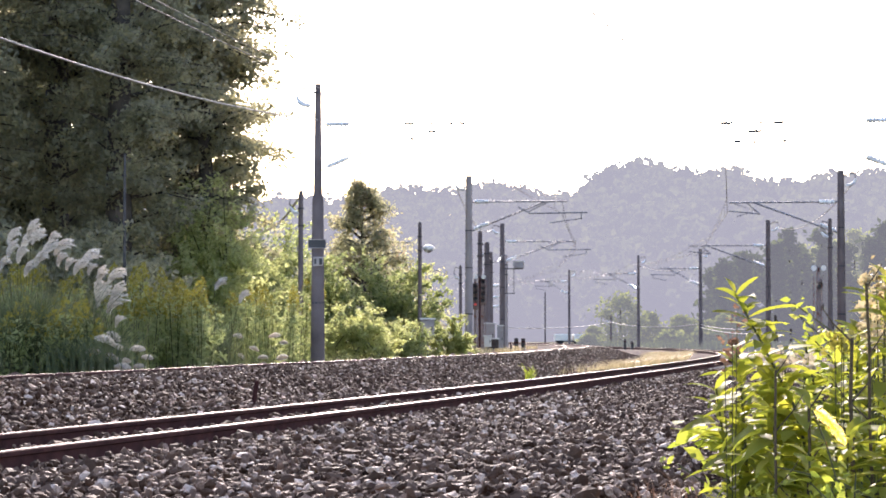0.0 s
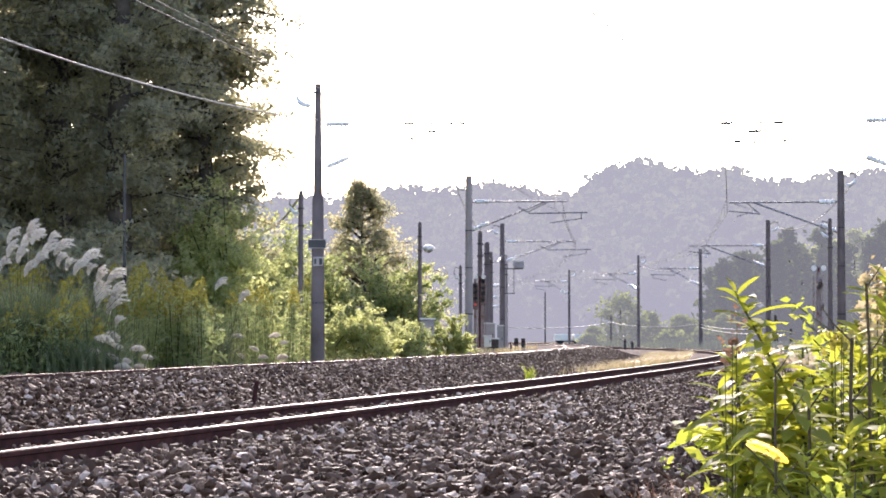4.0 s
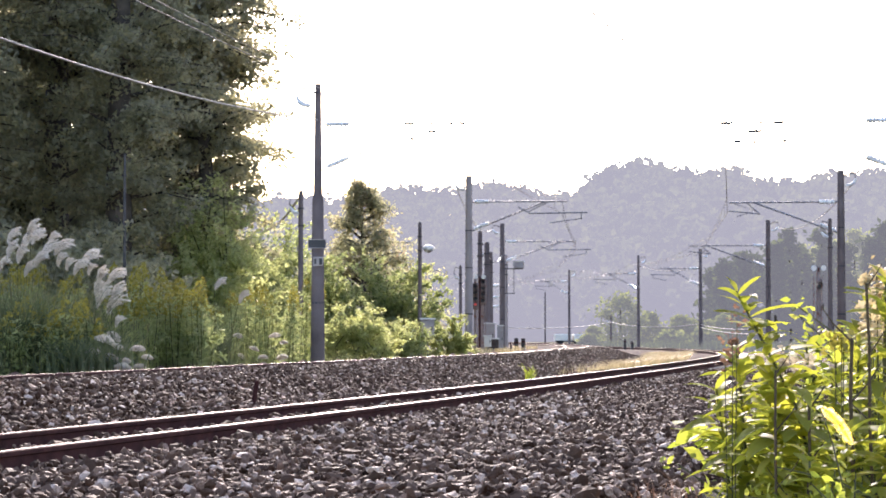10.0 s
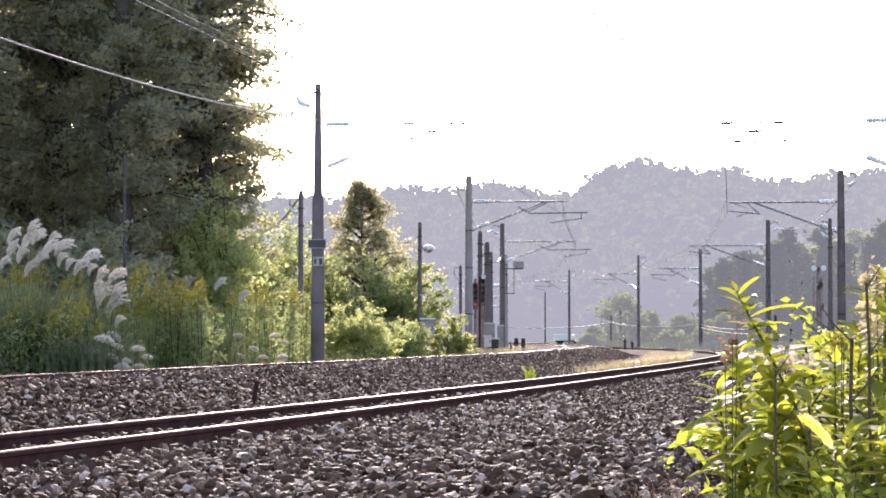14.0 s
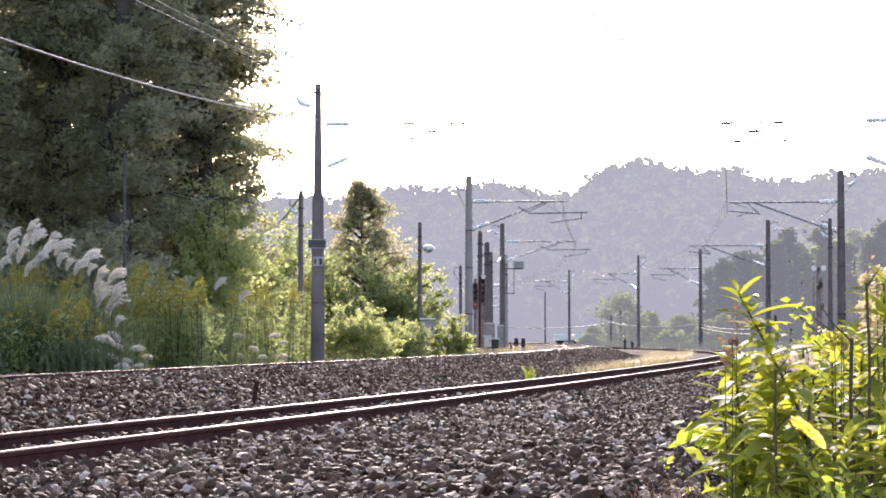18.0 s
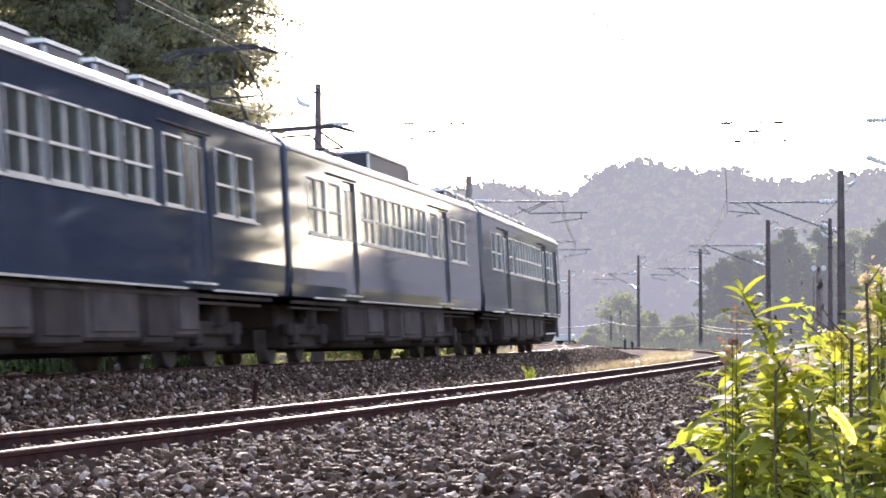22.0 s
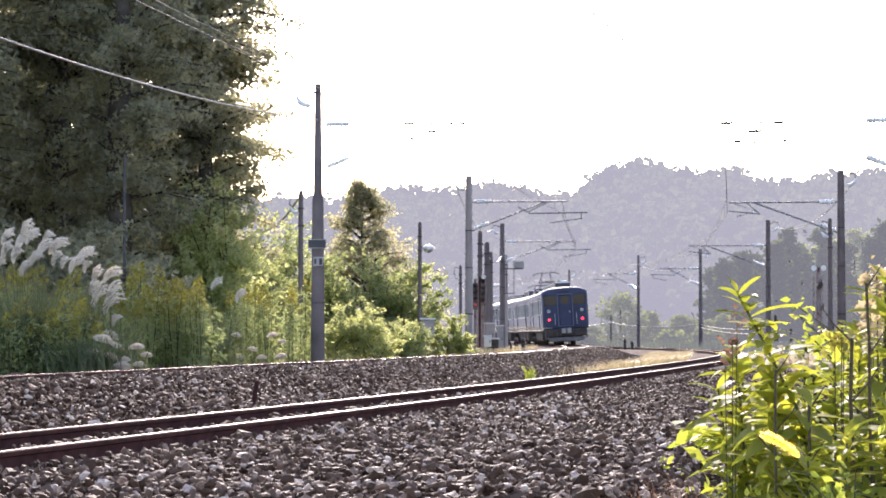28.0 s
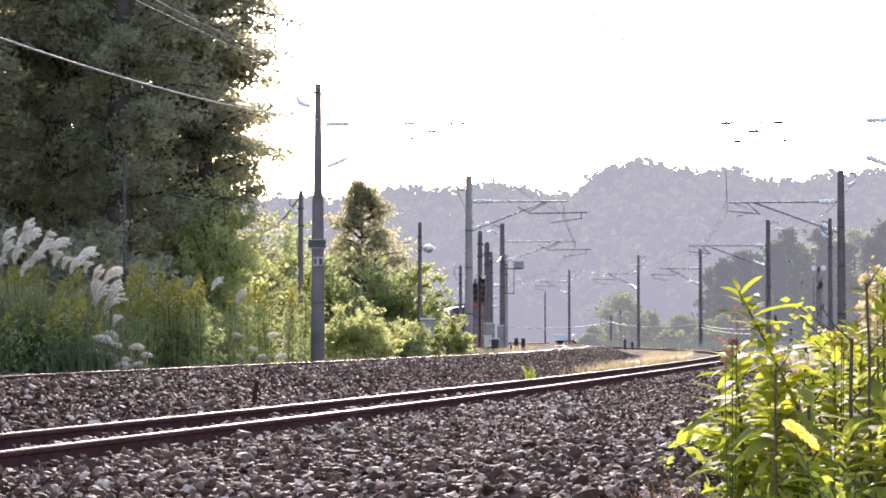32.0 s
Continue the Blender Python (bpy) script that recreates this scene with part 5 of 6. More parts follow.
def tiered_tree(x, y, height, reach, low, leaves, leaf, mat, label, seed, bias=0.0, thin=1.0, cone=False, name="tree", twigs=10):
    """A tall tree whose boughs carry flat drooping sprays of twigs; bias shifts the boughs towards +x."""
    global rng
    rng = np.random.default_rng(seed)
    g = height_at(x, y) - 0.1
    t = thing(name, pose(x, y, g), label, "tree", "lineside trees")
    top = height
    lean = rng.normal(0, 0.25, 2)
    spine = [Vector((lean[0] * k / 6 * (k / 6), lean[1] * k / 6, top * k / 6)) for k in range(7)]
    r0 = 0.018 * height + 0.05
    part("trunk", Shape().tube(spine, [r0 * (1 - 0.88 * k / 6) for k in range(7)], 10).mesh("trunk", True), BARK, t)
    limbs = Shape()
    A, B, W = [], [], []
    z = low
    while z < top * 0.99:
        f = z / top
        here = Vector((lean[0] * f * f, lean[1] * f, z))
        for k in range(5):
            a = rng.uniform(0, 2 * math.pi)
            length = reach * (0.35 + 0.65 * math.sin(math.pi * min(1, 0.18 + 0.82 * (1 - f)) ** 0.8)) * rng.uniform(0.5, 1.15)
            if cone:
                length = reach * (1.03 - f) ** 1.0 * rng.uniform(0.55, 1.15)
            length *= 1 + bias * math.cos(a)
            out = Vector((math.cos(a), math.sin(a), 0))
            side = Vector((-math.sin(a), math.cos(a), 0))
            rise = rng.uniform(-0.1, 0.5) if not cone else rng.uniform(0.2, 0.6)
            tip = here + out * length + Vector((0, 0, rise * length - 0.1 * length))
            mid = here.lerp(tip, 0.55) + Vector((0, 0, 0.1 * length))
            limbs.tube([here, mid, tip], [0.045 + 0.012 * length, 0.028, 0.008], 5)
            for j in range(twigs):
                u = (0.35 if cone else 0.1) + (0.67 if cone else 0.92) * (j + rng.uniform(0, 1)) / twigs
                c = here.lerp(mid, u / 0.55) if u < 0.55 else mid.lerp(tip, (u - 0.55) / 0.45)
                for q in (-1, 1):
                    w = (0.2 + length * 0.4 * (1.05 - u)) * rng.uniform(0.55, 1.2) * thin
                    d = out * rng.uniform(0.55, 1.0) + side * q * rng.uniform(0.4, 1.0) + Vector((0, 0, rng.uniform(-0.45, 0.12)))
                    A.append(c)
                    B.append(d.normalized() * w)
                    W.append(w)
        z += reach * (0.07 if cone else 0.17) * rng.uniform(0.6, 1.4)
    part("branchwork", limbs.mesh("branchwork"), BARK, t)
    A, B, W = np.array(A), np.array(B), np.array(W)
    W7 = W ** 0.7
    i = rng.choice(len(A), leaves, p=W7 / W7.sum())
    v = rng.uniform(0, 1.05, leaves)
    P = A[i] + B[i] * v[:, None] + rng.normal(0, 1, (leaves, 3)) * np.array([0.1, 0.1, 0.13])
    P[:, 2] -= 0.22 * W[i] * v * v
    V, F = leaf_cloud(P, leaf, 0.5, 0.5)
    part("crown", np_mesh("crown", V, F), mat, t)
    return t


def shrub(x, y, w, d, h, leaves, leaf, mat, label, seed, name="shrub", category="shrub", top=0.55, extra=(), wide=0.5, shoots=9):
    """A many-stemmed shrub: arching stems whose thin shoots carry the leaves."""
    global rng
    rng = np.random.default_rng(seed)
    g = height_at(x, y) - 0.06
    t = thing(name, pose(x, y, g), label, category, "lineside shrubs")
    stems = Shape()
    A, B, W = [], [], []

    def shoot(p, size, up):
        q = Vector((p.x / max(w, 0.1), p.y / max(d, 0.1), 0))
        dirn = q * 1.6 + Vector((rng.normal(0, 0.8), rng.normal(0, 0.8), up + rng.normal(0, 0.5)))
        sl = size * rng.uniform(0.5, 1.3)
        e = p + dirn.normalized() * sl
        stems.tube([p, p.lerp(e, 0.5) + Vector((0, 0, 0.06 * sl)), e], [0.006, 0.004, 0.002], 3, False)
        A.append(p)
        B.append(e - p)
        W.append(sl)

    n = max(9, int(w * d * 4))
    size = 0.22 + 0.19 * h
    for k in range(n):
        bx, by = rng.uniform(-0.3, 0.3) * w, rng.uniform(-0.3, 0.3) * d
        a = rng.uniform(0, 2 * math.pi)
        q = rng.uniform(0.2, 1.0)
        tx, ty = math.cos(a) * w * 0.46 * q, math.sin(a) * d * 0.46 * q
        tz = h * (1 - top * q * q) * rng.uniform(0.5, 1.0)
        foot, knee, end = Vector((bx, by, 0)), Vector(((bx + tx) / 2, (by + ty) / 2, tz * 0.62)), Vector((tx, ty, tz))
        stems.tube([foot, knee, end], [0.012 + 0.005 * h, 0.01 + 0.003 * h, 0.006], 5)
        for j in range(shoots):
            u = 0.15 + 0.85 * (j + rng.uniform(0, 1)) / shoots
            p = foot.lerp(knee, u * 2) if u < 0.5 else knee.lerp(end, u * 2 - 1)
            shoot(p, size * (1.15 - 0.4 * u), 0.35)
        shoot(end, size * 0.9, 0.8)
    for ex, ey, ez, er in extra:
        a, b, c = Vector((0, 0, 0.1)), Vector((ex * 0.6, ey * 0.6, ez * 0.85)), Vector((ex, ey, ez))
        stems.tube([a, b, c], [0.025, 0.015, 0.006], 5)
        for j in range(16):
            shoot(b.lerp(c, rng.uniform(-0.2, 1.02)), er * 1.5, 0.25)
    part("stem_tuft", stems.mesh("stem_tuft"), STEM, t)
    A, B, W = np.array(A), np.array(B), np.array(W)
    i = rng.choice(len(A), leaves, p=W / W.sum())
    P = A[i] + B[i] * rng.uniform(0.05, 1.05, (leaves, 1)) + rng.normal(0, 1, (leaves, 3)) * (0.35 * leaf + 0.05 * size)
    P[:, 2] = np.maximum(P[:, 2], 0.02)
    V, F = oval_cloud(P, leaf, wide) if name == "undergrowth" else leaf_cloud(P, leaf, wide, 0.2)
    part("crown", np_mesh("crown", V, F), mat, t)
    return t


def blades(P, h, wide, lean=0.35, seg=3):
    """Grass blades: bent tapering strips that stand on the places P."""
    n = len(P)
    a = rng.uniform(0, 2 * math.pi, n)
    hh = h * rng.uniform(0.55, 1.1, n)
    out = np.stack([np.cos(a), np.sin(a), np.zeros(n)], 1) * (hh * lean * rng.uniform(0.2, 1.3, n))[:, None]
    b = rng.uniform(0, 2 * math.pi, n)
    side = np.stack([np.cos(b), np.sin(b), np.zeros(n)], 1)
    rows = []
    for k in range(seg + 1):
        u = k / seg
        c = P + out * (u * u) + np.array([0, 0, 1.0]) * (hh * (u - 0.18 * u * u * lean * 2))[:, None]
        w = side * wide * (1 - 0.85 * u)
        rows += [c - w, c + w]
    V = np.stack(rows, 1).reshape(-1, 3)
    base = (np.arange(n) * 2 * (seg + 1))[:, None]
    F = np.concatenate([base + np.array([2 * k, 2 * k + 1, 2 * k + 3, 2 * k + 2]) for k in range(seg)], 1).reshape(-1, 4)
    return V, F


def plume_mesh(length, seed):
    """A feathery upright seed head that nods to one side."""
    r = np.random.default_rng(seed)
    n = 950
    ray = r.integers(0, 7, n)
    reach = r.uniform(0.55, 1.0, 7)[ray]
    fan = 0.25 + (ray / 6 - 0.5) * 0.55
    u = r.uniform(0, 1, n) ** 0.8 * reach
    c = np.stack([length * u * np.sin(fan + 0.8 * u * u), length * u * 0.3 * np.sin(ray * 2.1), length * u * np.cos(fan + 0.8 * u * u)], 1)
    d = r.normal(0, 0.35, (n, 3)) + np.array([0.8, 0, -0.05])
    d = unit(d) * (length * r.uniform(0.08, 0.17, n))[:, None]
    s = unit(np.cross(d, r.normal(size=(n, 3)))) * 0.01
    V = np.stack([c - s, c + s, c + d * 0.6 + s, c + d], 1).reshape(-1, 3)
    return np_mesh("plume", V, np.arange(4 * n).reshape(n, 4))


def puff_mesh(length, seed):
    """A plump nodding seed head of fine bristles."""
    r = np.random.default_rng(seed)
    n = 700
    u = r.uniform(0, 1, n)
    a = r.uniform(0, 2 * math.pi, n)
    rr = length * 0.22 * np.sqrt(np.sin(math.pi * np.clip(u, 0.05, 0.97)))
    c = np.stack([length * u, np.cos(a) * rr * 0.3, np.sin(a) * rr * 0.3 - 0.25 * length * u * u], 1)
    d = unit(np.stack([np.full(n, 0.7), np.cos(a), np.sin(a)], 1) + r.normal(0, 0.3, (n, 3))) * (rr * 1.0)[:, None]
    s = unit(np.cross(d, r.normal(size=(n, 3)))) * 0.005
    V = np.stack([c - s, c + s, c + d * 0.7 + s, c + d], 1).reshape(-1, 3)
    return np_mesh("puff", V, np.arange(4 * n).reshape(n, 4))


PUFFS = [puff_mesh(0.3, 21), puff_mesh(0.25, 22)]
PLUMES = [plume_mesh(0.5, 11), plume_mesh(0.56, 12), plume_mesh(0.42, 13)]
for me in PLUMES + PUFFS:
    me.materials.append(PLUME)


def silver_grass(x, y, w, d, h, n_blades, plumes, label, seed, turn=0.0):
    """A tuft of tall silver grass with its plumes, each on a thin stalk."""
    global rng
    rng = np.random.default_rng(seed)
    g = height_at(x, y) - 0.05
    t = thing("silver_grass", pose(x, y, g), label, "grass", "silver grass tufts")
    P = np.stack([rng.normal(0, w / 4, n_blades), rng.normal(0, d / 4, n_blades), np.zeros(n_blades)], 1)
    V, F = blades(P, h, 0.016, 0.5)
    part("blades", np_mesh("blades", V, F), GRASS, t, "green arching blades")
    stalks = Shape()
    for k, (px, py, pz, a) in enumerate(plumes):
        stalks.tube([(px * 0.35, py * 0.4, 0), (px * 0.8, py * 0.8, (pz - g) * 0.7), (px, py, pz - g - 0.2)], [0.007, 0.006, 0.004], 4)
        if pz < 1.5:
            part("plume", PUFFS[k % 2], None, t, "plump pale bristly seed head", pose(px, py, pz - g - 0.2, rng.uniform(-15, 15), rng.uniform(-25, 15), rng.uniform(-35, 35)) @ Matrix.Scale(rng.uniform(0.7, 1.1), 4))
            continue
        part("plume", PLUMES[k % 3], None, t, "silvery white feathery plume", pose(px, py, pz - g - 0.2, rng.uniform(-12, 12), rng.uniform(-12, 18) + (0 if pz > 1.3 else 35), rng.uniform(-30, 30)) @ Matrix.Scale(rng.uniform(0.62, 0.88), 4))
    part("stalk_tuft", stalks.mesh("stalk_tuft"), STEM, t)
    SWAYING.append((t, pose(x, y, g), rng.uniform(0, 6.28), 0.35, -2.6))
    return t


def goldenrod_stand(x, y, w, d, h, n, label, seed, flower=0.8):
    """A stand of tall goldenrod: straight leafy stalks with yellow heads."""
    global rng
    rng = np.random.default_rng(seed)
    g = height_at(x, y) - 0.05
    t = thing("goldenrod_stand", pose(x, y, g), label, "flowers", "goldenrod stands")
    stalks = Shape()
    L, Y = [], []
    for k in range(n):
        bx, by = rng.uniform(-0.5, 0.5) * w, rng.uniform(-0.5, 0.5) * d
        hh = h * rng.uniform(0.62, 1.0)
        dx, dy = rng.normal(0, 0.07, 2)
        stalks.tube([(bx, by, 0), (bx + dx * hh, by + dy * hh, hh)], [0.008, 0.004], 4)
        m = int(55 * hh)
        u = rng.uniform(0.05, 0.92, m)
        spread = 0.13 * (1.2 - 0.6 * u)
        L.append(np.stack([bx + dx * hh * u + rng.normal(0, 1, m) * spread, by + dy * hh * u + rng.normal(0, 1, m) * spread, hh * u], 1))
        if rng.uniform() < flower:
            q = 46
            v = rng.uniform(0, 1, q)
            a = rng.uniform(0, 2 * math.pi, q)
            rr = 0.11 * (1 - v) + 0.02
            Y.append(np.stack([bx + dx * hh + np.cos(a) * rr, by + dy * hh + np.sin(a) * rr, hh - 0.12 + 0.3 * v], 1))
    part("stalk_tuft", stalks.mesh("stalk_tuft"), STEM, t)
    V, F = leaf_cloud(np.concatenate(L), 0.055, 0.3, 0.3)
    part("leaves", np_mesh("leaves", V, F), LEAF_MID, t)
    if Y:
        V, F = leaf_cloud(np.concatenate(Y), 0.035, 0.6)
        part("flowering_top", np_mesh("flowering_top", V, F), YELLOW, t, "yellow flower heads")
    SWAYING.append((t, pose(x, y, g), rng.uniform(0, 6.28), 0.25, -1.2))
    return t


# big dark trees behind the far track
TREE_DARK = "tall dark green tree with drooping tiered boughs"
tiered_tree(-14.6, 70.0, 23.0, 4.6, 1.2, 60000, 0.085, LEAF_DARK, TREE_DARK, 101)
tiered_tree(-11.4, 72.0, 24.0, 4.4, 1.4, 60000, 0.085, LEAF_DARK, TREE_DARK, 102)
tiered_tree(-9.0, 68.0, 22.0, 3.6, 1.8, 64000, 0.08, LEAF_DARK, TREE_DARK, 103, 0.1)
tiered_tree(-7.7, 74.0, 19.0, 3.7, 2.4, 72000, 0.085, LEAF_DARK, TREE_DARK + ", sunlit at its edge", 104, 0.15, 0.8)
tiered_tree(-7.0, 73.0, 15.5, 3.0, 3.2, 34000, 0.08, LEAF_DARK, TREE_DARK + ", sunlit at its edge", 127, 0.1, 0.7)
tiered_tree(-12.8, 82.0, 23.0, 5.0, 1.0, 34000, 0.13, LEAF_DARK, TREE_DARK, 105)
tiered_tree(-17.5, 80.0, 22.0, 5.0, 1.0, 30000, 0.13, LEAF_DARK, TREE_DARK, 106)
tiered_tree(-17.0, 62.0, 19.0, 4.2, 1.0, 26000, 0.12, LEAF_DARK, TREE_DARK, 107)
tiered_tree(-12.2, 88.0, 17.0, 4.0, 0.8, 26000, 0.12, LEAF_DARK, TREE_DARK, 108)
tiered_tree(-10.6, 79.0, 21.0, 3.4, 1.0, 40000, 0.1, LEAF_DARK, TREE_DARK, 117)
tiered_tree(-13.2, 66.0, 21.0, 3.4, 1.0, 40000, 0.095, LEAF_DARK, TREE_DARK, 118)
tiered_tree(-15.5, 96.0, 21.0, 5.6, 0.8, 26000, 0.16, LEAF_DARK, TREE_DARK, 109)
tiered_tree(-22.0, 94.0, 21.0, 5.6, 0.8, 22000, 0.16, LEAF_DARK, TREE_DARK, 116)
shrub(-9.0, 62.5, 5.0, 3.0, 3.6, 18000, 0.08, LEAF_DARK, "dark leafy undergrowth below the tall trees", 110)
shrub(-12.5, 60.0, 5.5, 3.0, 3.8, 18000, 0.08, LEAF_DARK, "dark leafy undergrowth below the tall trees", 111)
shrub(-14.0, 76.0, 6.5, 4.0, 9.0, 26000, 0.1, LEAF_DARK, "dark leafy thicket below the tall trees", 119)
shrub(-10.8, 77.0, 4.5, 3.0, 8.0, 18000, 0.1, LEAF_DARK, "dark leafy thicket below the tall trees", 126)
# Brighter bramble leaf colour stands in for sunlight on this shaded shrub.
shrub(-6.5, 70.0, 3.0, 2.4, 5.4, 22000, 0.07, LEAF_BRAMBLE, "green leafy shrub at the edge of the wood", 112)
shrub(-5.4, 74.0, 2.4, 2.4, 3.4, 16000, 0.055, LEAF_MID, "green leafy shrub at the edge of the wood", 113)
shrub(-7.4, 78.0, 3.0, 3.0, 6.8, 15000, 0.085, LEAF_MID, "tall green leafy shrub at the edge of the wood", 114)
shrub(-6.1, 94.0, 3.2, 3.0, 5.4, 8000, 0.09, LEAF_MID, "young green tree beyond the wood", 115)

# shrubs and young trees between the masts
tiered_tree(-2.75, 86.0, 6.3, 3.5, 0.4, 20000, 0.065, LEAF_AUTUMN, "young pointed tree turning brown and reddish at its top", 120, 0.1, 0.85, True, "young_tree")
shrub(-1.8, 81.0, 3.5, 2.8, 3.4, 15000, 0.07, LEAF_MID, "broad green shrub with arching branches", 121, extra=((1.6, 0, 2.75, 0.22), (2.05, 0.1, 2.35, 0.17), (1.95, -0.2, 1.9, 0.2), (1.2, 0, 3.1, 0.25), (1.7, 0.2, 1.5, 0.25)))
shrub(-2.6, 72.0, 3.6, 1.8, 1.75, 14000, 0.045, LEAF_BRAMBLE, "pale green bramble sunlit from behind", 122)
shrub(-1.45, 76.0, 2.0, 1.8, 1.5, 7500, 0.046, LEAF_BRAMBLE, "pale green bramble sunlit from behind", 123)
shrub(0.15, 84.0, 1.7, 1.3, 1.6, 8000, 0.046, LEAF_BRAMBLE, "small pale green bush beside the track", 124)
shrub(-3.9, 79.0, 2.6, 2.2, 3.6, 11000, 0.065, LEAF_MID, "green leafy shrub behind the tall mast", 125)

# plants along the far track
silver_grass(-6.75, 39.5, 2.0, 1.5, 1.9, 1500, [(-0.3, 0.2, 2.95, 0), (0.1, 0.1, 2.92, 10), (0.35, 0.3, 2.95, 0), (-0.25, -0.1, 2.7, 0), (0.3, 0.0, 2.68, 10), (0.52, 0.1, 2.56, 5), (0.05, -0.2, 2.4, 0), (0.8, 0.0, 2.42, 10), (1.02, 0.1, 2.42, 15), (0.2, -0.2, 2.55, 0), (-0.1, 0.3, 2.85, 0), (-0.4, 0.0, 2.5, 0), (-0.12, 0.1, 2.62, 0), (0.45, 0.2, 2.75, 0), (0.65, 0.2, 2.5, 0), (0.0, 0.35, 3.05, 0), (0.9, 0.2, 2.55, 0)], "tall silver grass tuft with white plumes in tree shade", 130)
silver_grass(-5.85, 40.2, 1.2, 1.0, 1.55, 600, [(0.2, 0, 2.28, 10), (0.36, -0.1, 2.3, 20), (0.15, -0.1, 2.1, 0), (0.45, -0.1, 1.98, 10), (0.35, 0, 1.8, 20), (0.5, -0.15, 1.58, 20), (0.38, -0.2, 1.48, 10), (0.2, -0.2, 1.9, 0)], "silver grass tuft with drooping white plumes", 131)
silver_grass(-5.5, 38.4, 1.3, 0.9, 0.7, 450, [(-0.1, 0, 1.16, 20), (0.2, 0, 1.14, 20), (0.42, 0, 1.03, 20), (-0.45, 0, 0.86, -60), (-0.1, -0.1, 0.86, 10), (0.22, -0.1, 0.82, 20), (0.34, -0.1, 0.9, 20), (0.3, 0.1, 1.3, 0), (0.6, 0.0, 1.22, 0), (0.78, 0.0, 1.1, 0), (0.05, 0.0, 1.4, 0), (0.65, 0.0, 0.95, 0)], "low silver grass drooping towards the rails", 132)
silver_grass(-4.75, 52.0, 0.8, 0.8, 1.3, 220, [(-0.1, 0, 2.44, 0), (0.42, 0, 2.15, 0), (0.3, 0, 1.45, 0), (-0.2, 0, 1.3, 0)], "thin silver grass with sunlit white plumes", 133)
silver_grass(-3.85, 52.5, 0.7, 0.7, 0.8, 160, [(0.12, 0, 1.42, 0), (-0.08, -0.4, 0.98, 0), (-0.3, 0, 1.2, 0), (0.35, 0, 1.3, 0), (0.3, -0.2, 0.95, 0), (-0.55, 0.1, 1.05, 0)], "thin silver grass with sunlit white plumes", 134)
goldenrod_stand(-6.35, 38.9, 1.7, 0.9, 1.45, 40, "leafy stand of goldenrod among silver grass", 147, 0.45)
goldenrod_stand(-6.9, 42.0, 1.5, 1.2, 1.9, 34, "stand of yellow goldenrod behind silver grass", 140)
goldenrod_stand(-5.45, 43.5, 0.9, 1.0, 2.15, 26, "stand of yellow goldenrod in tree shade", 141)
goldenrod_stand(-4.75, 44.0, 1.1, 1.2, 1.65, 44, "dense stand of fading goldenrod", 142)
shrub(-5.0, 44.6, 2.0, 1.3, 1.5, 6500, 0.05, LEAF_MID, "dull green shrub beside the far track", 143)
goldenrod_stand(-3.95, 57.0, 1.0, 1.2, 1.9, 30, "stand of tall sunlit goldenrod stalks", 144, 0.6)
goldenrod_stand(-3.45, 60.5, 0.8, 1.0, 2.2, 22, "stand of tall sunlit goldenrod stalks beside the mast", 145, 0.7)
goldenrod_stand(-4.9, 57.5, 0.9, 1.2, 1.7, 18, "stand of goldenrod at the edge of the wood", 146, 0.4)


def grass_patch(name, line, s0, s1, o0, o1, n, h, mat, label, wide=0.006, lean=0.5, beyond=None):
    s, o = rng.uniform(s0, s1, n), rng.uniform(o0, o1, n)
    x, y, t = (np.interp(s, line[0], a) for a in line[1:])
    X, Y = x + o * np.cos(t), y - o * np.sin(t)
    if beyond:
        keep = offsets(FAR, X, Y)[1] > beyond + rng.normal(0, 0.15, len(X))
        X, Y = X[keep], Y[keep]
    V, F = blades(np.stack([X, Y, land(X, Y) - 0.03], 1), h, wide, lean, 2)
    return tagged(part(name, np_mesh(name, V, F), mat), label, "grass", "", "stuff")


rng = np.random.default_rng(5)
grass_patch("dry_grass", NEAR, 34, 96, -6.8, -1.8, 40000, 0.42, DRY, "patch of dry golden grass between the two tracks", 0.012, 0.9, beyond=3.4)
grass_patch("dry_grass", FAR, 60, 84, -4.4, -2.0, 2600, 0.4, DRY, "dry pale grass below the signal posts", 0.02)
grass_patch("verge_grass", FAR, -2, 50, -4.0, -2.1, 5000, 0.22, DRY, "short dry grass along the far track", 0.01)
grass_patch("verge_grass", FAR, -2, 60, -9.0, -3.2, 6000, 0.4, GRASS, "green grass below the lineside shrubs", 0.014)
grass_patch("dead_grass", NEAR, -12, -5, 5.0, 5.9, 1700, 0.32, BROWN, "dead brown grass at the edge of the ballast", 0.003, 1.0)
# The weeds share the haze glow painted into WOOD_LEAF.
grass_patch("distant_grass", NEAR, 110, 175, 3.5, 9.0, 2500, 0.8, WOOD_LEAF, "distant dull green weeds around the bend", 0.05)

weed = thing("weed", pose(1.72, 48.5, height_at(1.72, 48.5) - 0.02), "small bright green weed growing in the ballast", "weed")
V, F = blades(rng.normal(0, 0.05, (34, 3)) * np.array([1, 1, 0]), 0.42, 0.016, 0.4)
part("leaves", np_mesh("leaves", V, F), LEAF_BACK, weed)
part("stem", Shape().tube([(0, 0, 0), (0.01, 0, 0.26)], [0.008, 0.004], 5).mesh("stem"), STEM, weed)


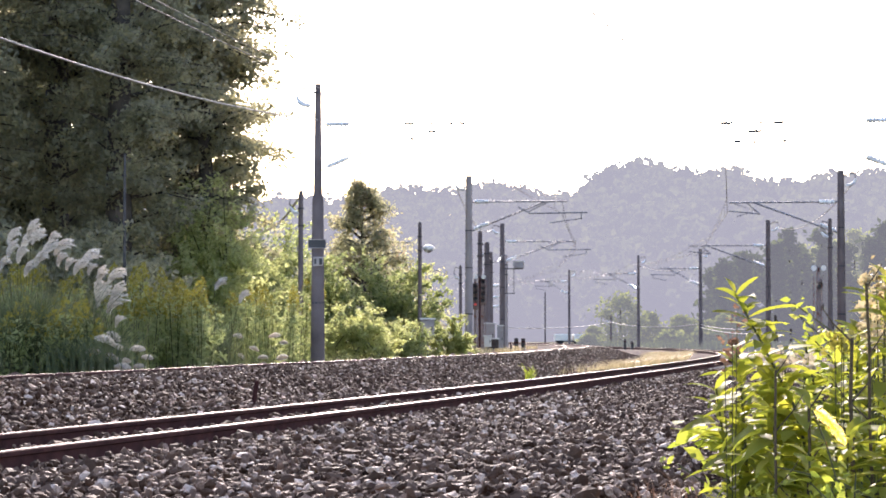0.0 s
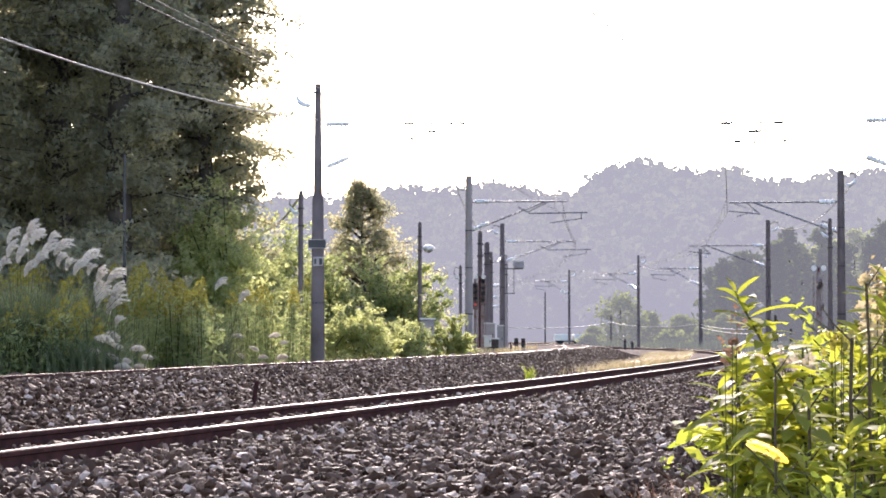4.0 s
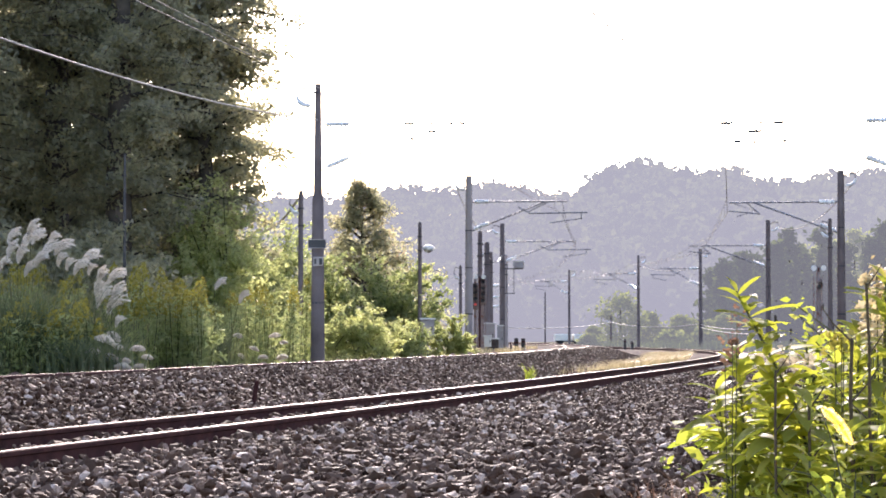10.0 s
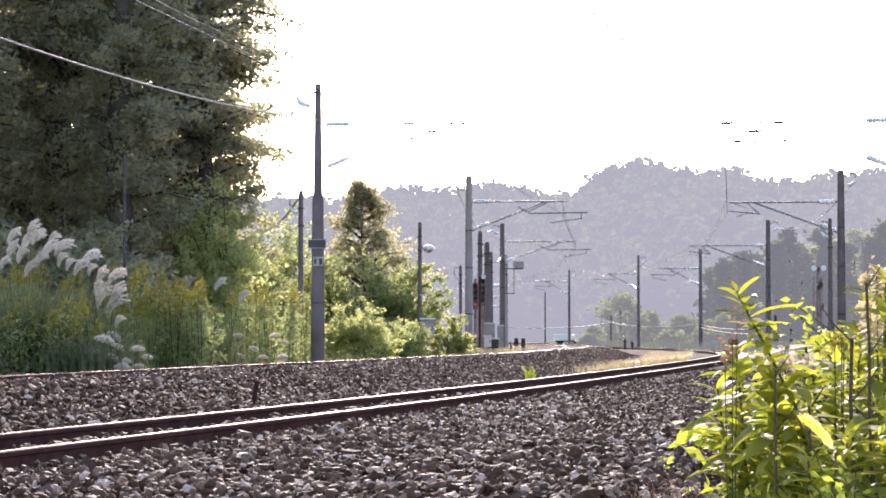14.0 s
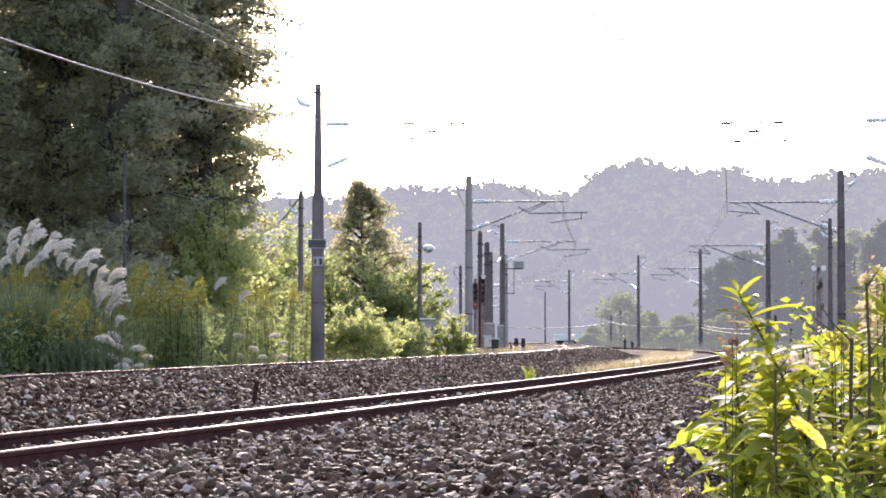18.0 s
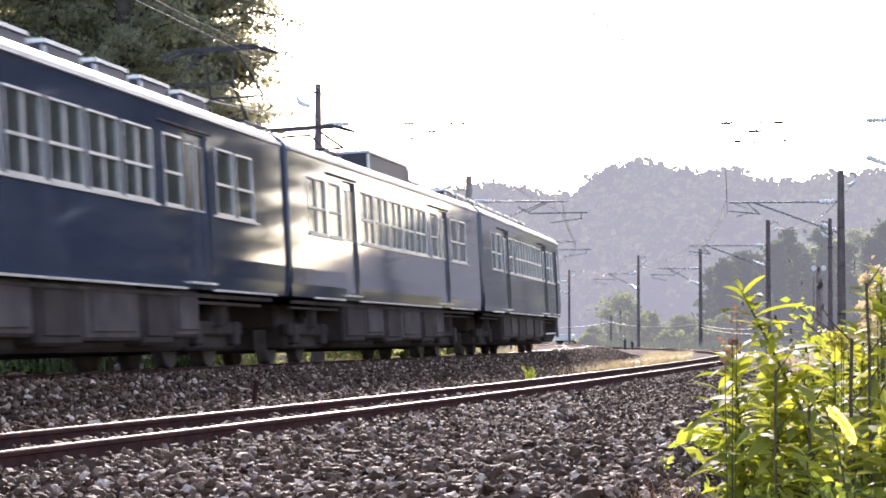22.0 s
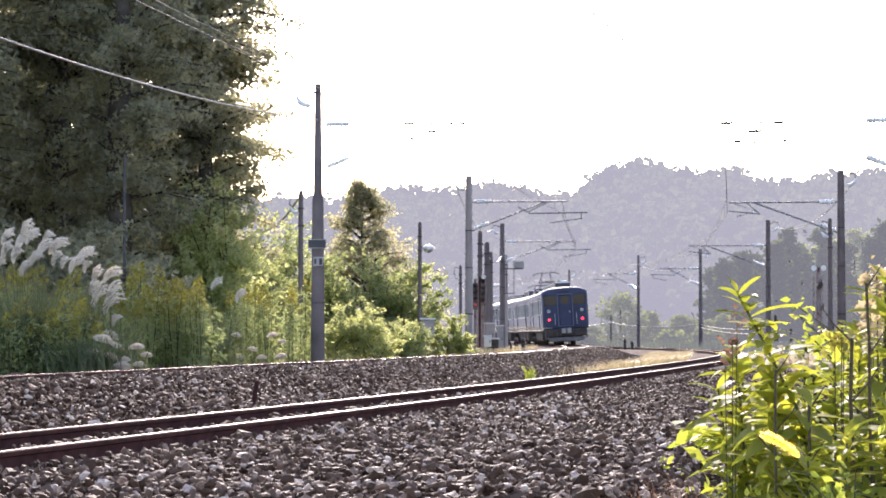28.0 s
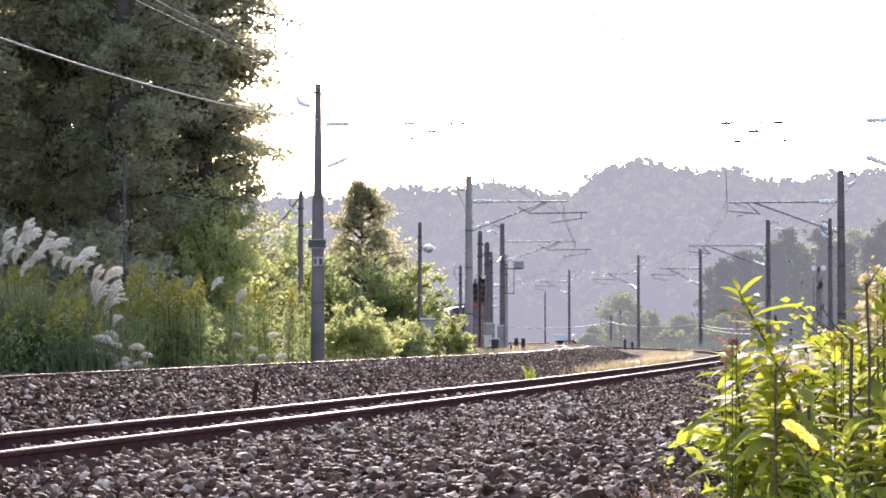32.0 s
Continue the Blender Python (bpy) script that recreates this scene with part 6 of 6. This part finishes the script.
# ---- the near plants beside the camera ----
def leaf_mesh(length, width, arch, fold, seed):
    """A lance-shaped leaf, folded along its midrib and arching down; it points along +x."""
    r = np.random.default_rng(seed)
    n = 7
    V, F = [], []
    twist = r.uniform(-0.25, 0.25)
    for k in range(n + 1):
        u = k / n
        w = width * (math.sin(math.pi * min(1, u * 0.94 + 0.06)) ** 0.8) * (1 - 0.25 * u)
        x, z = length * (u - 0.08 * arch * u * u), length * (0.22 * u - arch * u * u)
        wob = 0.06 * width * math.sin(9 * u + seed)
        ca, sa = math.cos(twist * u), math.sin(twist * u)
        for s in (-1, 0, 1):
            V.append((x, s * w * ca, z + abs(s) * w * fold + s * w * sa + wob * s))
        if k:
            a, b = (k - 1) * 3, k * 3
            F += [(a, a + 1, b + 1, b), (a + 1, a + 2, b + 2, b + 1)]
    return np_mesh("leaf", np.array(V), np.array(F), True)


LEAVES = [leaf_mesh(0.125, 0.023, 0.35, 0.22, 1), leaf_mesh(0.115, 0.025, 0.55, 0.18, 2), leaf_mesh(0.13, 0.023, 0.2, 0.2, 3), leaf_mesh(0.095, 0.021, 0.7, 0.22, 4)]
for me in LEAVES:
    me.materials.append(LEAF_NEAR)


def near_plant(x, y, h, lean, label, seed, leaves=46, size=1.0, top_curl=0.0):
    """A leafy stem: alternate lance-shaped leaves round it, smaller to the tip."""
    r = np.random.default_rng(seed)
    g = height_at(x, y) - 0.02
    base = pose(x, y, g)
    t = thing("goldenrod_plant", base, label, "plant", "leafy plants beside the track")
    H = h - g
    def spine(u):
        return Vector((lean[0] * u * u + top_curl * max(0, u - 0.75) * 2.0, lean[1] * u * u, H * (u - 0.06 * abs(top_curl) * u * u)))
    part("stem", Shape().tube([spine(k / 9) for k in range(10)], [0.009 * (1 - 0.7 * k / 9) for k in range(10)], 7).mesh("stem", True), STEM, t)
    leaves = int(leaves * 1.7)
    for k in range(leaves):
        if r.uniform() < 0.1:
            continue
        u = 0.4 + 0.6 * ((k + 0.5) / leaves) ** 0.8
        p = spine(u)
        az = math.degrees(k * 2.4) + r.uniform(-20, 20)
        pitch = r.uniform(-18, 24) - 42 * max(0, u - 0.82) * 5
        sc = size * r.uniform(0.55, 1.2) * (1.0 if u < 0.8 else 1 - 1.6 * (u - 0.8))
        m = Matrix.Translation(p) @ Euler((r.uniform(-0.3, 0.3), radians(pitch), radians(az))).to_matrix().to_4x4() @ Matrix.Scale(sc, 4)
        part("leaf", LEAVES[int(r.integers(4))], None, t, "", m)
    for k in range(leaves // 4):
        p = spine(r.uniform(0.55, 0.97))
        m = Matrix.Translation(p + Vector(r.normal(0, 0.012, 3))) @ Euler((r.uniform(-0.6, 0.6), radians(r.uniform(-60, -10)), r.uniform(0, 6.28))).to_matrix().to_4x4() @ Matrix.Scale(0.6 * size * r.uniform(0.7, 1.1), 4)
        part("leaf", LEAVES[int(r.integers(4))], None, t, "", m)
    SWAYING.append((t, base, r.uniform(0, 6.28), 0.5, 0.0))
    return t


PLANT = "leafy green goldenrod stem with sunlit yellow-green leaves"
near_plant(0.86, 6.3, 1.10, (-0.01, 0.0), PLANT, 201, 52, 1.3)
near_plant(0.85, 6.9, 1.06, (-0.08, 0.0), PLANT, 245, 44, 1.25)
near_plant(1.03, 6.3, 1.335, (-0.19, 0.0), PLANT + ", leaning over", 202, 54, 1.15, -0.17)
near_plant(1.04, 6.5, 1.14, (0.0, 0.02), PLANT, 203, 52, 1.1)
near_plant(1.17, 6.5, 1.36, (0.0, 0.0), PLANT + " and dry brown tip", 204, 54, 0.9)
near_plant(0.84, 6.6, 1.16, (-0.05, 0.02), PLANT, 205, 52, 1.15)
near_plant(0.85, 6.8, 1.02, (-0.03, 0.0), PLANT, 206, 46, 1.0)
near_plant(0.93, 6.9, 1.12, (0.0, 0.0), PLANT, 207, 52, 1.0)
near_plant(1.03, 7.1, 1.18, (0.02, 0.0), PLANT, 208, 52, 1.0)
near_plant(1.16, 7.0, 1.22, (0.03, 0.0), PLANT, 209, 52, 1.0)
near_plant(1.27, 7.2, 1.34, (0.0, 0.0), PLANT, 210, 52, 0.95)
near_plant(0.98, 6.1, 0.96, (0.02, 0.0), PLANT, 211, 44, 1.0)
near_plant(0.92, 6.0, 0.92, (-0.03, 0.0), PLANT, 212, 44, 1.0)
near_plant(1.09, 6.1, 1.02, (0.02, 0.0), PLANT, 213, 46, 1.0)
near_plant(1.32, 7.6, 1.36, (0.0, 0.0), PLANT, 214, 50, 0.95)
near_plant(0.98, 7.3, 1.04, (0.0, 0.0), PLANT, 215, 46, 1.0)
near_plant(1.22, 6.3, 1.0, (0.0, 0.0), PLANT, 218, 46, 1.05)
near_plant(1.15, 7.6, 1.16, (0.0, 0.0), PLANT, 219, 48, 1.05)
near_plant(1.3, 7.9, 1.2, (0.0, 0.0), PLANT, 240, 48, 1.05)
near_plant(1.05, 7.8, 1.08, (0.0, 0.0), PLANT, 241, 48, 1.05)
near_plant(1.42, 8.2, 1.22, (0.0, 0.0), PLANT, 242, 48, 1.05)
near_plant(1.28, 6.9, 1.05, (0.0, 0.0), PLANT, 243, 48, 1.05)
near_plant(0.92, 6.4, 0.98, (0.0, 0.0), PLANT, 216, 46, 1.05)
near_plant(1.12, 6.8, 1.06, (-0.02, 0.0), PLANT, 217, 46, 1.05)


def undergrowth(x, y, w, d, h, leaves, seed, leaf=0.034):
    """Low mixed weeds that fill the space between the near stems."""
    t = shrub(x, y, w, d, h, leaves, leaf, LEAF_BACK, "tangle of low yellow-green weeds beside the ballast", seed, "undergrowth", "weeds", 0.35, (), 0.5, 12)
    return t


undergrowth(1.6, 8.4, 0.9, 1.2, 1.12, 8000, 221)
undergrowth(1.9, 9.6, 0.9, 1.2, 1.0, 4200, 223)
for k, (x, y, w, h) in enumerate([(1.16, 7.2, 0.4, 1.0), (1.32, 7.5, 0.45, 1.16), (1.3, 6.9, 0.4, 1.06), (1.0, 6.9, 0.36, 0.98), (1.12, 6.4, 0.36, 0.96), (1.22, 6.5, 0.3, 1.04), (0.9, 6.5, 0.26, 0.9), (1.3, 7.3, 0.2, 1.12), (1.42, 7.8, 0.3, 1.2), (1.02, 5.9, 0.24, 0.86), (1.14, 5.8, 0.24, 0.88), (1.08, 6.05, 0.24, 0.92), (0.9, 6.0, 0.2, 0.84)]):
    undergrowth(x, y, w, 0.5, h, 3200, 224 + k, 0.0145)


def flower_sprays(x, y, z0, z1, w, n, mat, label, seed, size=0.012):
    r = np.random.default_rng(seed)
    g = height_at(x, y) - 0.02
    t = thing("flower_spray", pose(x, y, g), label, "flowers", "flower sprays beside the track")
    st = Shape()
    Q = []
    for k in range(n):
        px, py, pz = r.normal(0, w / 2), r.normal(0, w / 2), r.uniform(z0, z1) - g
        st.tube([(px * 0.3, py * 0.3, 0), (px * 0.7, py * 0.7, pz * 0.7), (px, py, pz)], [0.002, 0.0016, 0.0012], 4)
        Q.append(np.array([px, py, pz]) + r.normal(0, 0.016, (26, 3)))
    part("stalk_tuft", st.mesh("stalk_tuft"), STEM, t)
    V, F = leaf_cloud(np.concatenate(Q), size, 0.6)
    part("blossom_tuft", np_mesh("blossom_tuft", V, F), mat, t)
    return t


flower_sprays(0.93, 6.75, 1.1, 1.16, 0.05, 4, SEED_FLUFF, "fluffy white seed heads among the leaves", 230)
flower_sprays(0.76, 6.5, 1.12, 1.26, 0.04, 4, BROWN, "dry brown fluffy seed heads", 231, 0.008)
flower_sprays(1.18, 6.6, 1.15, 1.4, 0.06, 12, DRY, "dry fading goldenrod flower heads", 232)
flower_sprays(1.04, 6.45, 1.19, 1.22, 0.02, 3, YELLOW, "small yellow-orange flower head", 233)
flower_sprays(1.26, 7.0, 1.2, 1.38, 0.08, 10, DRY, "dry fading goldenrod flower heads", 234)


def foxtail():
    """A foxtail grass stem; its upper half with the drooping seed head nods in the wind."""
    x, y, z = 1.0, 5.9, 0.6
    g = height_at(x, y) - 0.02
    t = thing("foxtail_grass", pose(x, y, g), "foxtail grass stem with a drooping golden seed head", "grass")
    part("stem", Shape().tube([(0.04, 0, 0), (0.02, 0, (z - g) * 0.5), (0, 0, z - g)], [0.003, 0.003, 0.0028], 6).mesh("stem"), STEM, t)
    hang = pose(0, 0, z - g)
    bend = [(0, 0, 0), (-0.055, 0, 0.17), (-0.12, 0, 0.33), (-0.157, 0, 0.398), (-0.166, 0, 0.411), (-0.157, 0, 0.412)]
    upper = part("upper_stem", Shape().tube(bend, [0.0028, 0.0026, 0.0022, 0.002, 0.0018, 0.0018], 6).mesh("upper_stem"), STEM, t, "", hang)
    r = np.random.default_rng(9)
    n = 1500
    u = r.uniform(0, 1, n)
    c = np.stack([-0.157 + 0.079 * u, np.zeros(n), 0.412 - 0.036 * u - 0.036 * u * u], 1)
    d = unit(r.normal(size=(n, 3)) + np.array([0.7, 0, -0.5])) * 0.0165
    d *= (np.minimum(1, 4 * u + 0.45) * np.minimum(1, 3.2 * (1 - u) + 0.4))[:, None]
    s = unit(np.cross(d, r.normal(size=(n, 3)))) * 0.0009
    V = np.stack([c - s, c + s, c + d], 1).reshape(-1, 3)
    part("bristles", np_mesh("bristles", V, np.arange(3 * n).reshape(n, 3)), FOX, upper, "pale golden backlit bristles")
    w = np.linspace(0, 1, 9)
    core = [(-0.157 + 0.079 * a, 0, 0.412 - 0.036 * a - 0.036 * a * a) for a in w]
    part("seed_head", Shape().tube(core, [0.002, 0.0042, 0.0046, 0.0046, 0.0046, 0.0044, 0.004, 0.0032, 0.0015], 8).mesh("seed_head"), BROWN, upper, "brown seed spike")
    return upper, hang


FOXTAIL, FOXTAIL_BASE = foxtail()


def woody_stalk(x, y, top, lean, r, seed):
    """A bare dark stalk of an old weed with stubs of its side twigs."""
    q = random.Random(seed)
    g = height_at(x, y) - 0.03
    h = top - g
    t = thing("weed_stalk", pose(x, y, g), "dark woody stalk of an old weed among fresh leaves", "plant", "weed stalks")
    pts = [(lean * (k / 8) ** 1.5 + q.uniform(-0.004, 0.004), q.uniform(-0.004, 0.004), h * k / 8) for k in range(9)]
    part("stalk", Shape().tube(pts, [r * (1 - 0.05 * k) for k in range(9)], 8).mesh("stalk"), WOODY, t)
    for k in range(3, 9):
        bx, by, bz = pts[k]
        sgn = q.choice((-1, 1))
        n = q.uniform(0.04, 0.1)
        part("twig", Shape().tube([(bx, by, bz - 0.01), (bx + sgn * n * 0.6, by + 0.02, bz + n * 0.5), (bx + sgn * n, by + 0.03, bz + n * 1.1)], [r * 0.4, r * 0.3, r * 0.15], 6).mesh("twig"), WOODY, t)
    return t


woody_stalk(1.03, 6.2, 1.2, 0.0, 0.0075, 41)
woody_stalk(0.915, 6.2, 1.03, 0.01, 0.0065, 42)
woody_stalk(0.835, 6.15, 1.12, -0.005, 0.005, 43)
woody_stalk(1.1, 6.3, 1.34, -0.01, 0.006, 44)


# wood on the other side, which the train mirrors
for k, (x, y, h) in enumerate([(23.8, 96, 11), (26, 90, 12), (27.5, 99, 12), (28.5, 85, 12), (30.5, 94, 12), (32.5, 81, 13), (33.5, 90, 13), (36, 97, 13), (37, 84, 13), (40, 77, 13), (42, 88, 13), (44, 70, 13)]):
    tiered_tree(float(x), float(y), h * 1.6, 4.0, 0.3, 8500, 0.36, LEAF_DARK, "dark green tree beyond the near track", 150 + k)

# Out of view; added to darken what the train's lower side mirrors.
for k, (x, y, w, h) in enumerate([(23.5, 93, 5, 3.2), (29, 88, 7, 3.4), (36, 80, 8, 3.6), (42, 72, 8, 3.6), (25.5, 108, 6, 2.9), (28.5, 119, 7, 3.0), (31.5, 131, 7, 3.2), (35, 144, 8, 3.4), (39, 158, 8, 3.6)]):
    shrub(float(x), float(y), float(w), 4.0, h, 6000, 0.26, LEAF_DARK, "unseen dark thicket, mirrored in the train", 170 + k, "thicket", "thicket")


# ---- far woods and hills ----
def far_tree(name, x, y, h, w, n, leaf, mat, label, seed, pointed):
    global rng
    rng = np.random.default_rng(seed)
    g = height_at(x, y) if abs(x) < 80 and y < 300 else 0.4
    t = thing(name, pose(x, y, g - 0.2), label, "tree", "distant trees")
    part("trunk", Shape().tube([(0, 0, 0), (0, 0, h * 0.9)], [0.02 * h + 0.03, 0.03], 7).mesh("trunk"), BARK, t)
    z = rng.uniform(0.08, 1.0, 60)
    r = w / 2 * ((1.02 - z) ** 0.8 if pointed else np.sin(math.pi * np.clip(z, 0.1, 0.97)) ** 0.6)
    a = rng.uniform(0, 2 * math.pi, 60)
    C = np.stack([np.cos(a) * r * 0.6, np.sin(a) * r * 0.6, z * h], 1)
    V, F = leaf_cloud(clumps(C, 0.16 * w * rng.uniform(0.6, 1.3, 60), n, 0.6), leaf, 0.6, 0.2)
    part("crown", np_mesh("crown", V, F), mat, t)
    return t


CEDAR = "hazy dark green cedar at the foot of the hill"
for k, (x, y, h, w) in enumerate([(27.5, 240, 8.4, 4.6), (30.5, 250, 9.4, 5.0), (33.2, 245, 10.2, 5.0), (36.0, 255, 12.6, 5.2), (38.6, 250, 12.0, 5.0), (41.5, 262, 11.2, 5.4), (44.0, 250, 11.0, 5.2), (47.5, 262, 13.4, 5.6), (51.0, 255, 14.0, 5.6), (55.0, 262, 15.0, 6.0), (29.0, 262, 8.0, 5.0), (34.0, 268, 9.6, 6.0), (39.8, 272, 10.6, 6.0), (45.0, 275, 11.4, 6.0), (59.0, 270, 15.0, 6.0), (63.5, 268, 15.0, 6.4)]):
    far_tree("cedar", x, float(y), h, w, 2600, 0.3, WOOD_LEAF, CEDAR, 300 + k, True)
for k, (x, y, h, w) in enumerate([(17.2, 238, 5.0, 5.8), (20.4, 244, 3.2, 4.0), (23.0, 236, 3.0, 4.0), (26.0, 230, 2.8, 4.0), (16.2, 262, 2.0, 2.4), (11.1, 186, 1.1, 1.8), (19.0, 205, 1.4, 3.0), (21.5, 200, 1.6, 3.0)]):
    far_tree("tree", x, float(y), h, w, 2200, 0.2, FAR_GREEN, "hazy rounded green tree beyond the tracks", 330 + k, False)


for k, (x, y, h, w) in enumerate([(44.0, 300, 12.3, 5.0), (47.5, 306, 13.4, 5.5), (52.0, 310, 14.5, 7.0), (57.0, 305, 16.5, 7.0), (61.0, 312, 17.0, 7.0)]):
    far_tree("tree", x, float(y), h, w, 2200, 0.3, FAR_SUN_TINT, "hazy tree, yellow-green tint in place of low sunlight", 345 + k, False)


def hill(name, y0, ridge, x_lo, x_hi, deep, crowns, label, seed):
    """A wooded hill: its slope, and a crown for each tree on it; ridge gives the height by x."""
    r = np.random.default_rng(seed)
    xs = np.linspace(x_lo, x_hi, 90)
    vs = np.linspace(0, 1, 14)
    X, W = np.meshgrid(xs, vs)
    rx, rz = np.array([a for a, _ in ridge], float), np.array([b for _, b in ridge], float)
    def top(x):
        return np.interp(x, rx, rz) - 7.5
    Z = top(X) * W ** 0.75
    Y = y0 - deep * (1 - W)
    V = np.stack([X.ravel(), Y.ravel(), Z.ravel()], 1)
    nx = len(xs)
    i = np.arange(nx * 13).reshape(13, nx)[:, :-1].ravel()
    F = np.stack([i, i + 1, i + 1 + nx, i + nx], 1)
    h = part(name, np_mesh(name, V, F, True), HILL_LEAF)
    tagged(h, label, "hill", "", "structure")
    w = np.concatenate([r.uniform(0, 1, crowns) ** 0.8, np.full(crowns // 3, 1.0)])
    x = np.concatenate([r.uniform(x_lo, x_hi, crowns), np.linspace(x_lo, x_hi, crowns // 3)]) + r.normal(0, 1.0, len(w))
    n = 74
    big = r.uniform(0.65, 1.35, len(w))
    c = np.stack([x, y0 - deep * (1 - w) - 1, top(x) * w ** 0.75 + 3.2], 1)
    d = unit(r.normal(size=(len(w), n, 3))) * (r.uniform(0.5, 1, (len(w), n, 1)))
    d[:, :, 2] = d[:, :, 2] * 4.2
    d[:, :, :2] *= 2.9
    P = (c[:, None] + d * big[:, None, None]).reshape(-1, 3)
    global rng
    rng = r
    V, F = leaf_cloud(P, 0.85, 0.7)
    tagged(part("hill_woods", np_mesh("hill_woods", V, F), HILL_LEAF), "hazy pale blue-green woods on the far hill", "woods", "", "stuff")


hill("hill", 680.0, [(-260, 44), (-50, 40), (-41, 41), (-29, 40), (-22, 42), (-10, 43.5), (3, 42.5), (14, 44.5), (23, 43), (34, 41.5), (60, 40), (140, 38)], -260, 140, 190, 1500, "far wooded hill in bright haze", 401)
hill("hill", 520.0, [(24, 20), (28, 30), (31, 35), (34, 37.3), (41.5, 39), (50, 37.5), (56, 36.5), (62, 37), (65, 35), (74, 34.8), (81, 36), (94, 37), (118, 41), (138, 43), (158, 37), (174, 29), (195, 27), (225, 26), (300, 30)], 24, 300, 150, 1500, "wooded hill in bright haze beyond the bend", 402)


def motions():
    """All that moves: the train along the far track, and plants in the wind."""
    for car, gap in ((REAR_CAR, 0.0), (MIDDLE_CAR, 20.0), (FRONT_CAR, 40.0)):
        walk(car, train_rows(gap))
    sway = [(0, 32), (0.7, 25), (1.4, -30), (2.1, -46), (2.8, -70), (3.5, -80), (5.5, -38), (6.1, 24), (6.9, -38), (7.6, -60), (8.3, 60), (9, 44), (9.7, 46), (10.4, 25), (11.1, -30), (11.8, -33), (12.5, -34), (13.2, 10), (14, 7), (16.5, -85), (17, -83), (17.6, -40), (18.5, 30), (19, 52), (19.6, 5), (20.4, 40), (21, 26), (21.6, 20), (22.5, 93), (23, 80), (23.6, 18), (24.4, -50), (25, -38), (25.5, -72), (28, -56), (30, -70), (31, -46), (32, -18)]
    walk(FOXTAIL, [(t, FOXTAIL_BASE @ pose(0, 0, 0, 0, 0.215 * a, 0)) for t, a in sway])
    for ob, base, phase, amount, gust in SWAYING:
        rows = []
        for t in range(33):
            lean = amount * math.sin(1.3 * t + phase) * (0.6 + 0.4 * math.sin(0.37 * t))
            lean += gust * float(smooth(t, 22, 25)) * (1 - 0.25 * float(smooth(t, 26, 32)))
            rows.append((t, base @ pose(0, 0, 0, 0.6 * amount * math.sin(0.9 * t + phase), lean, 0)))
        walk(ob, rows)


motions()
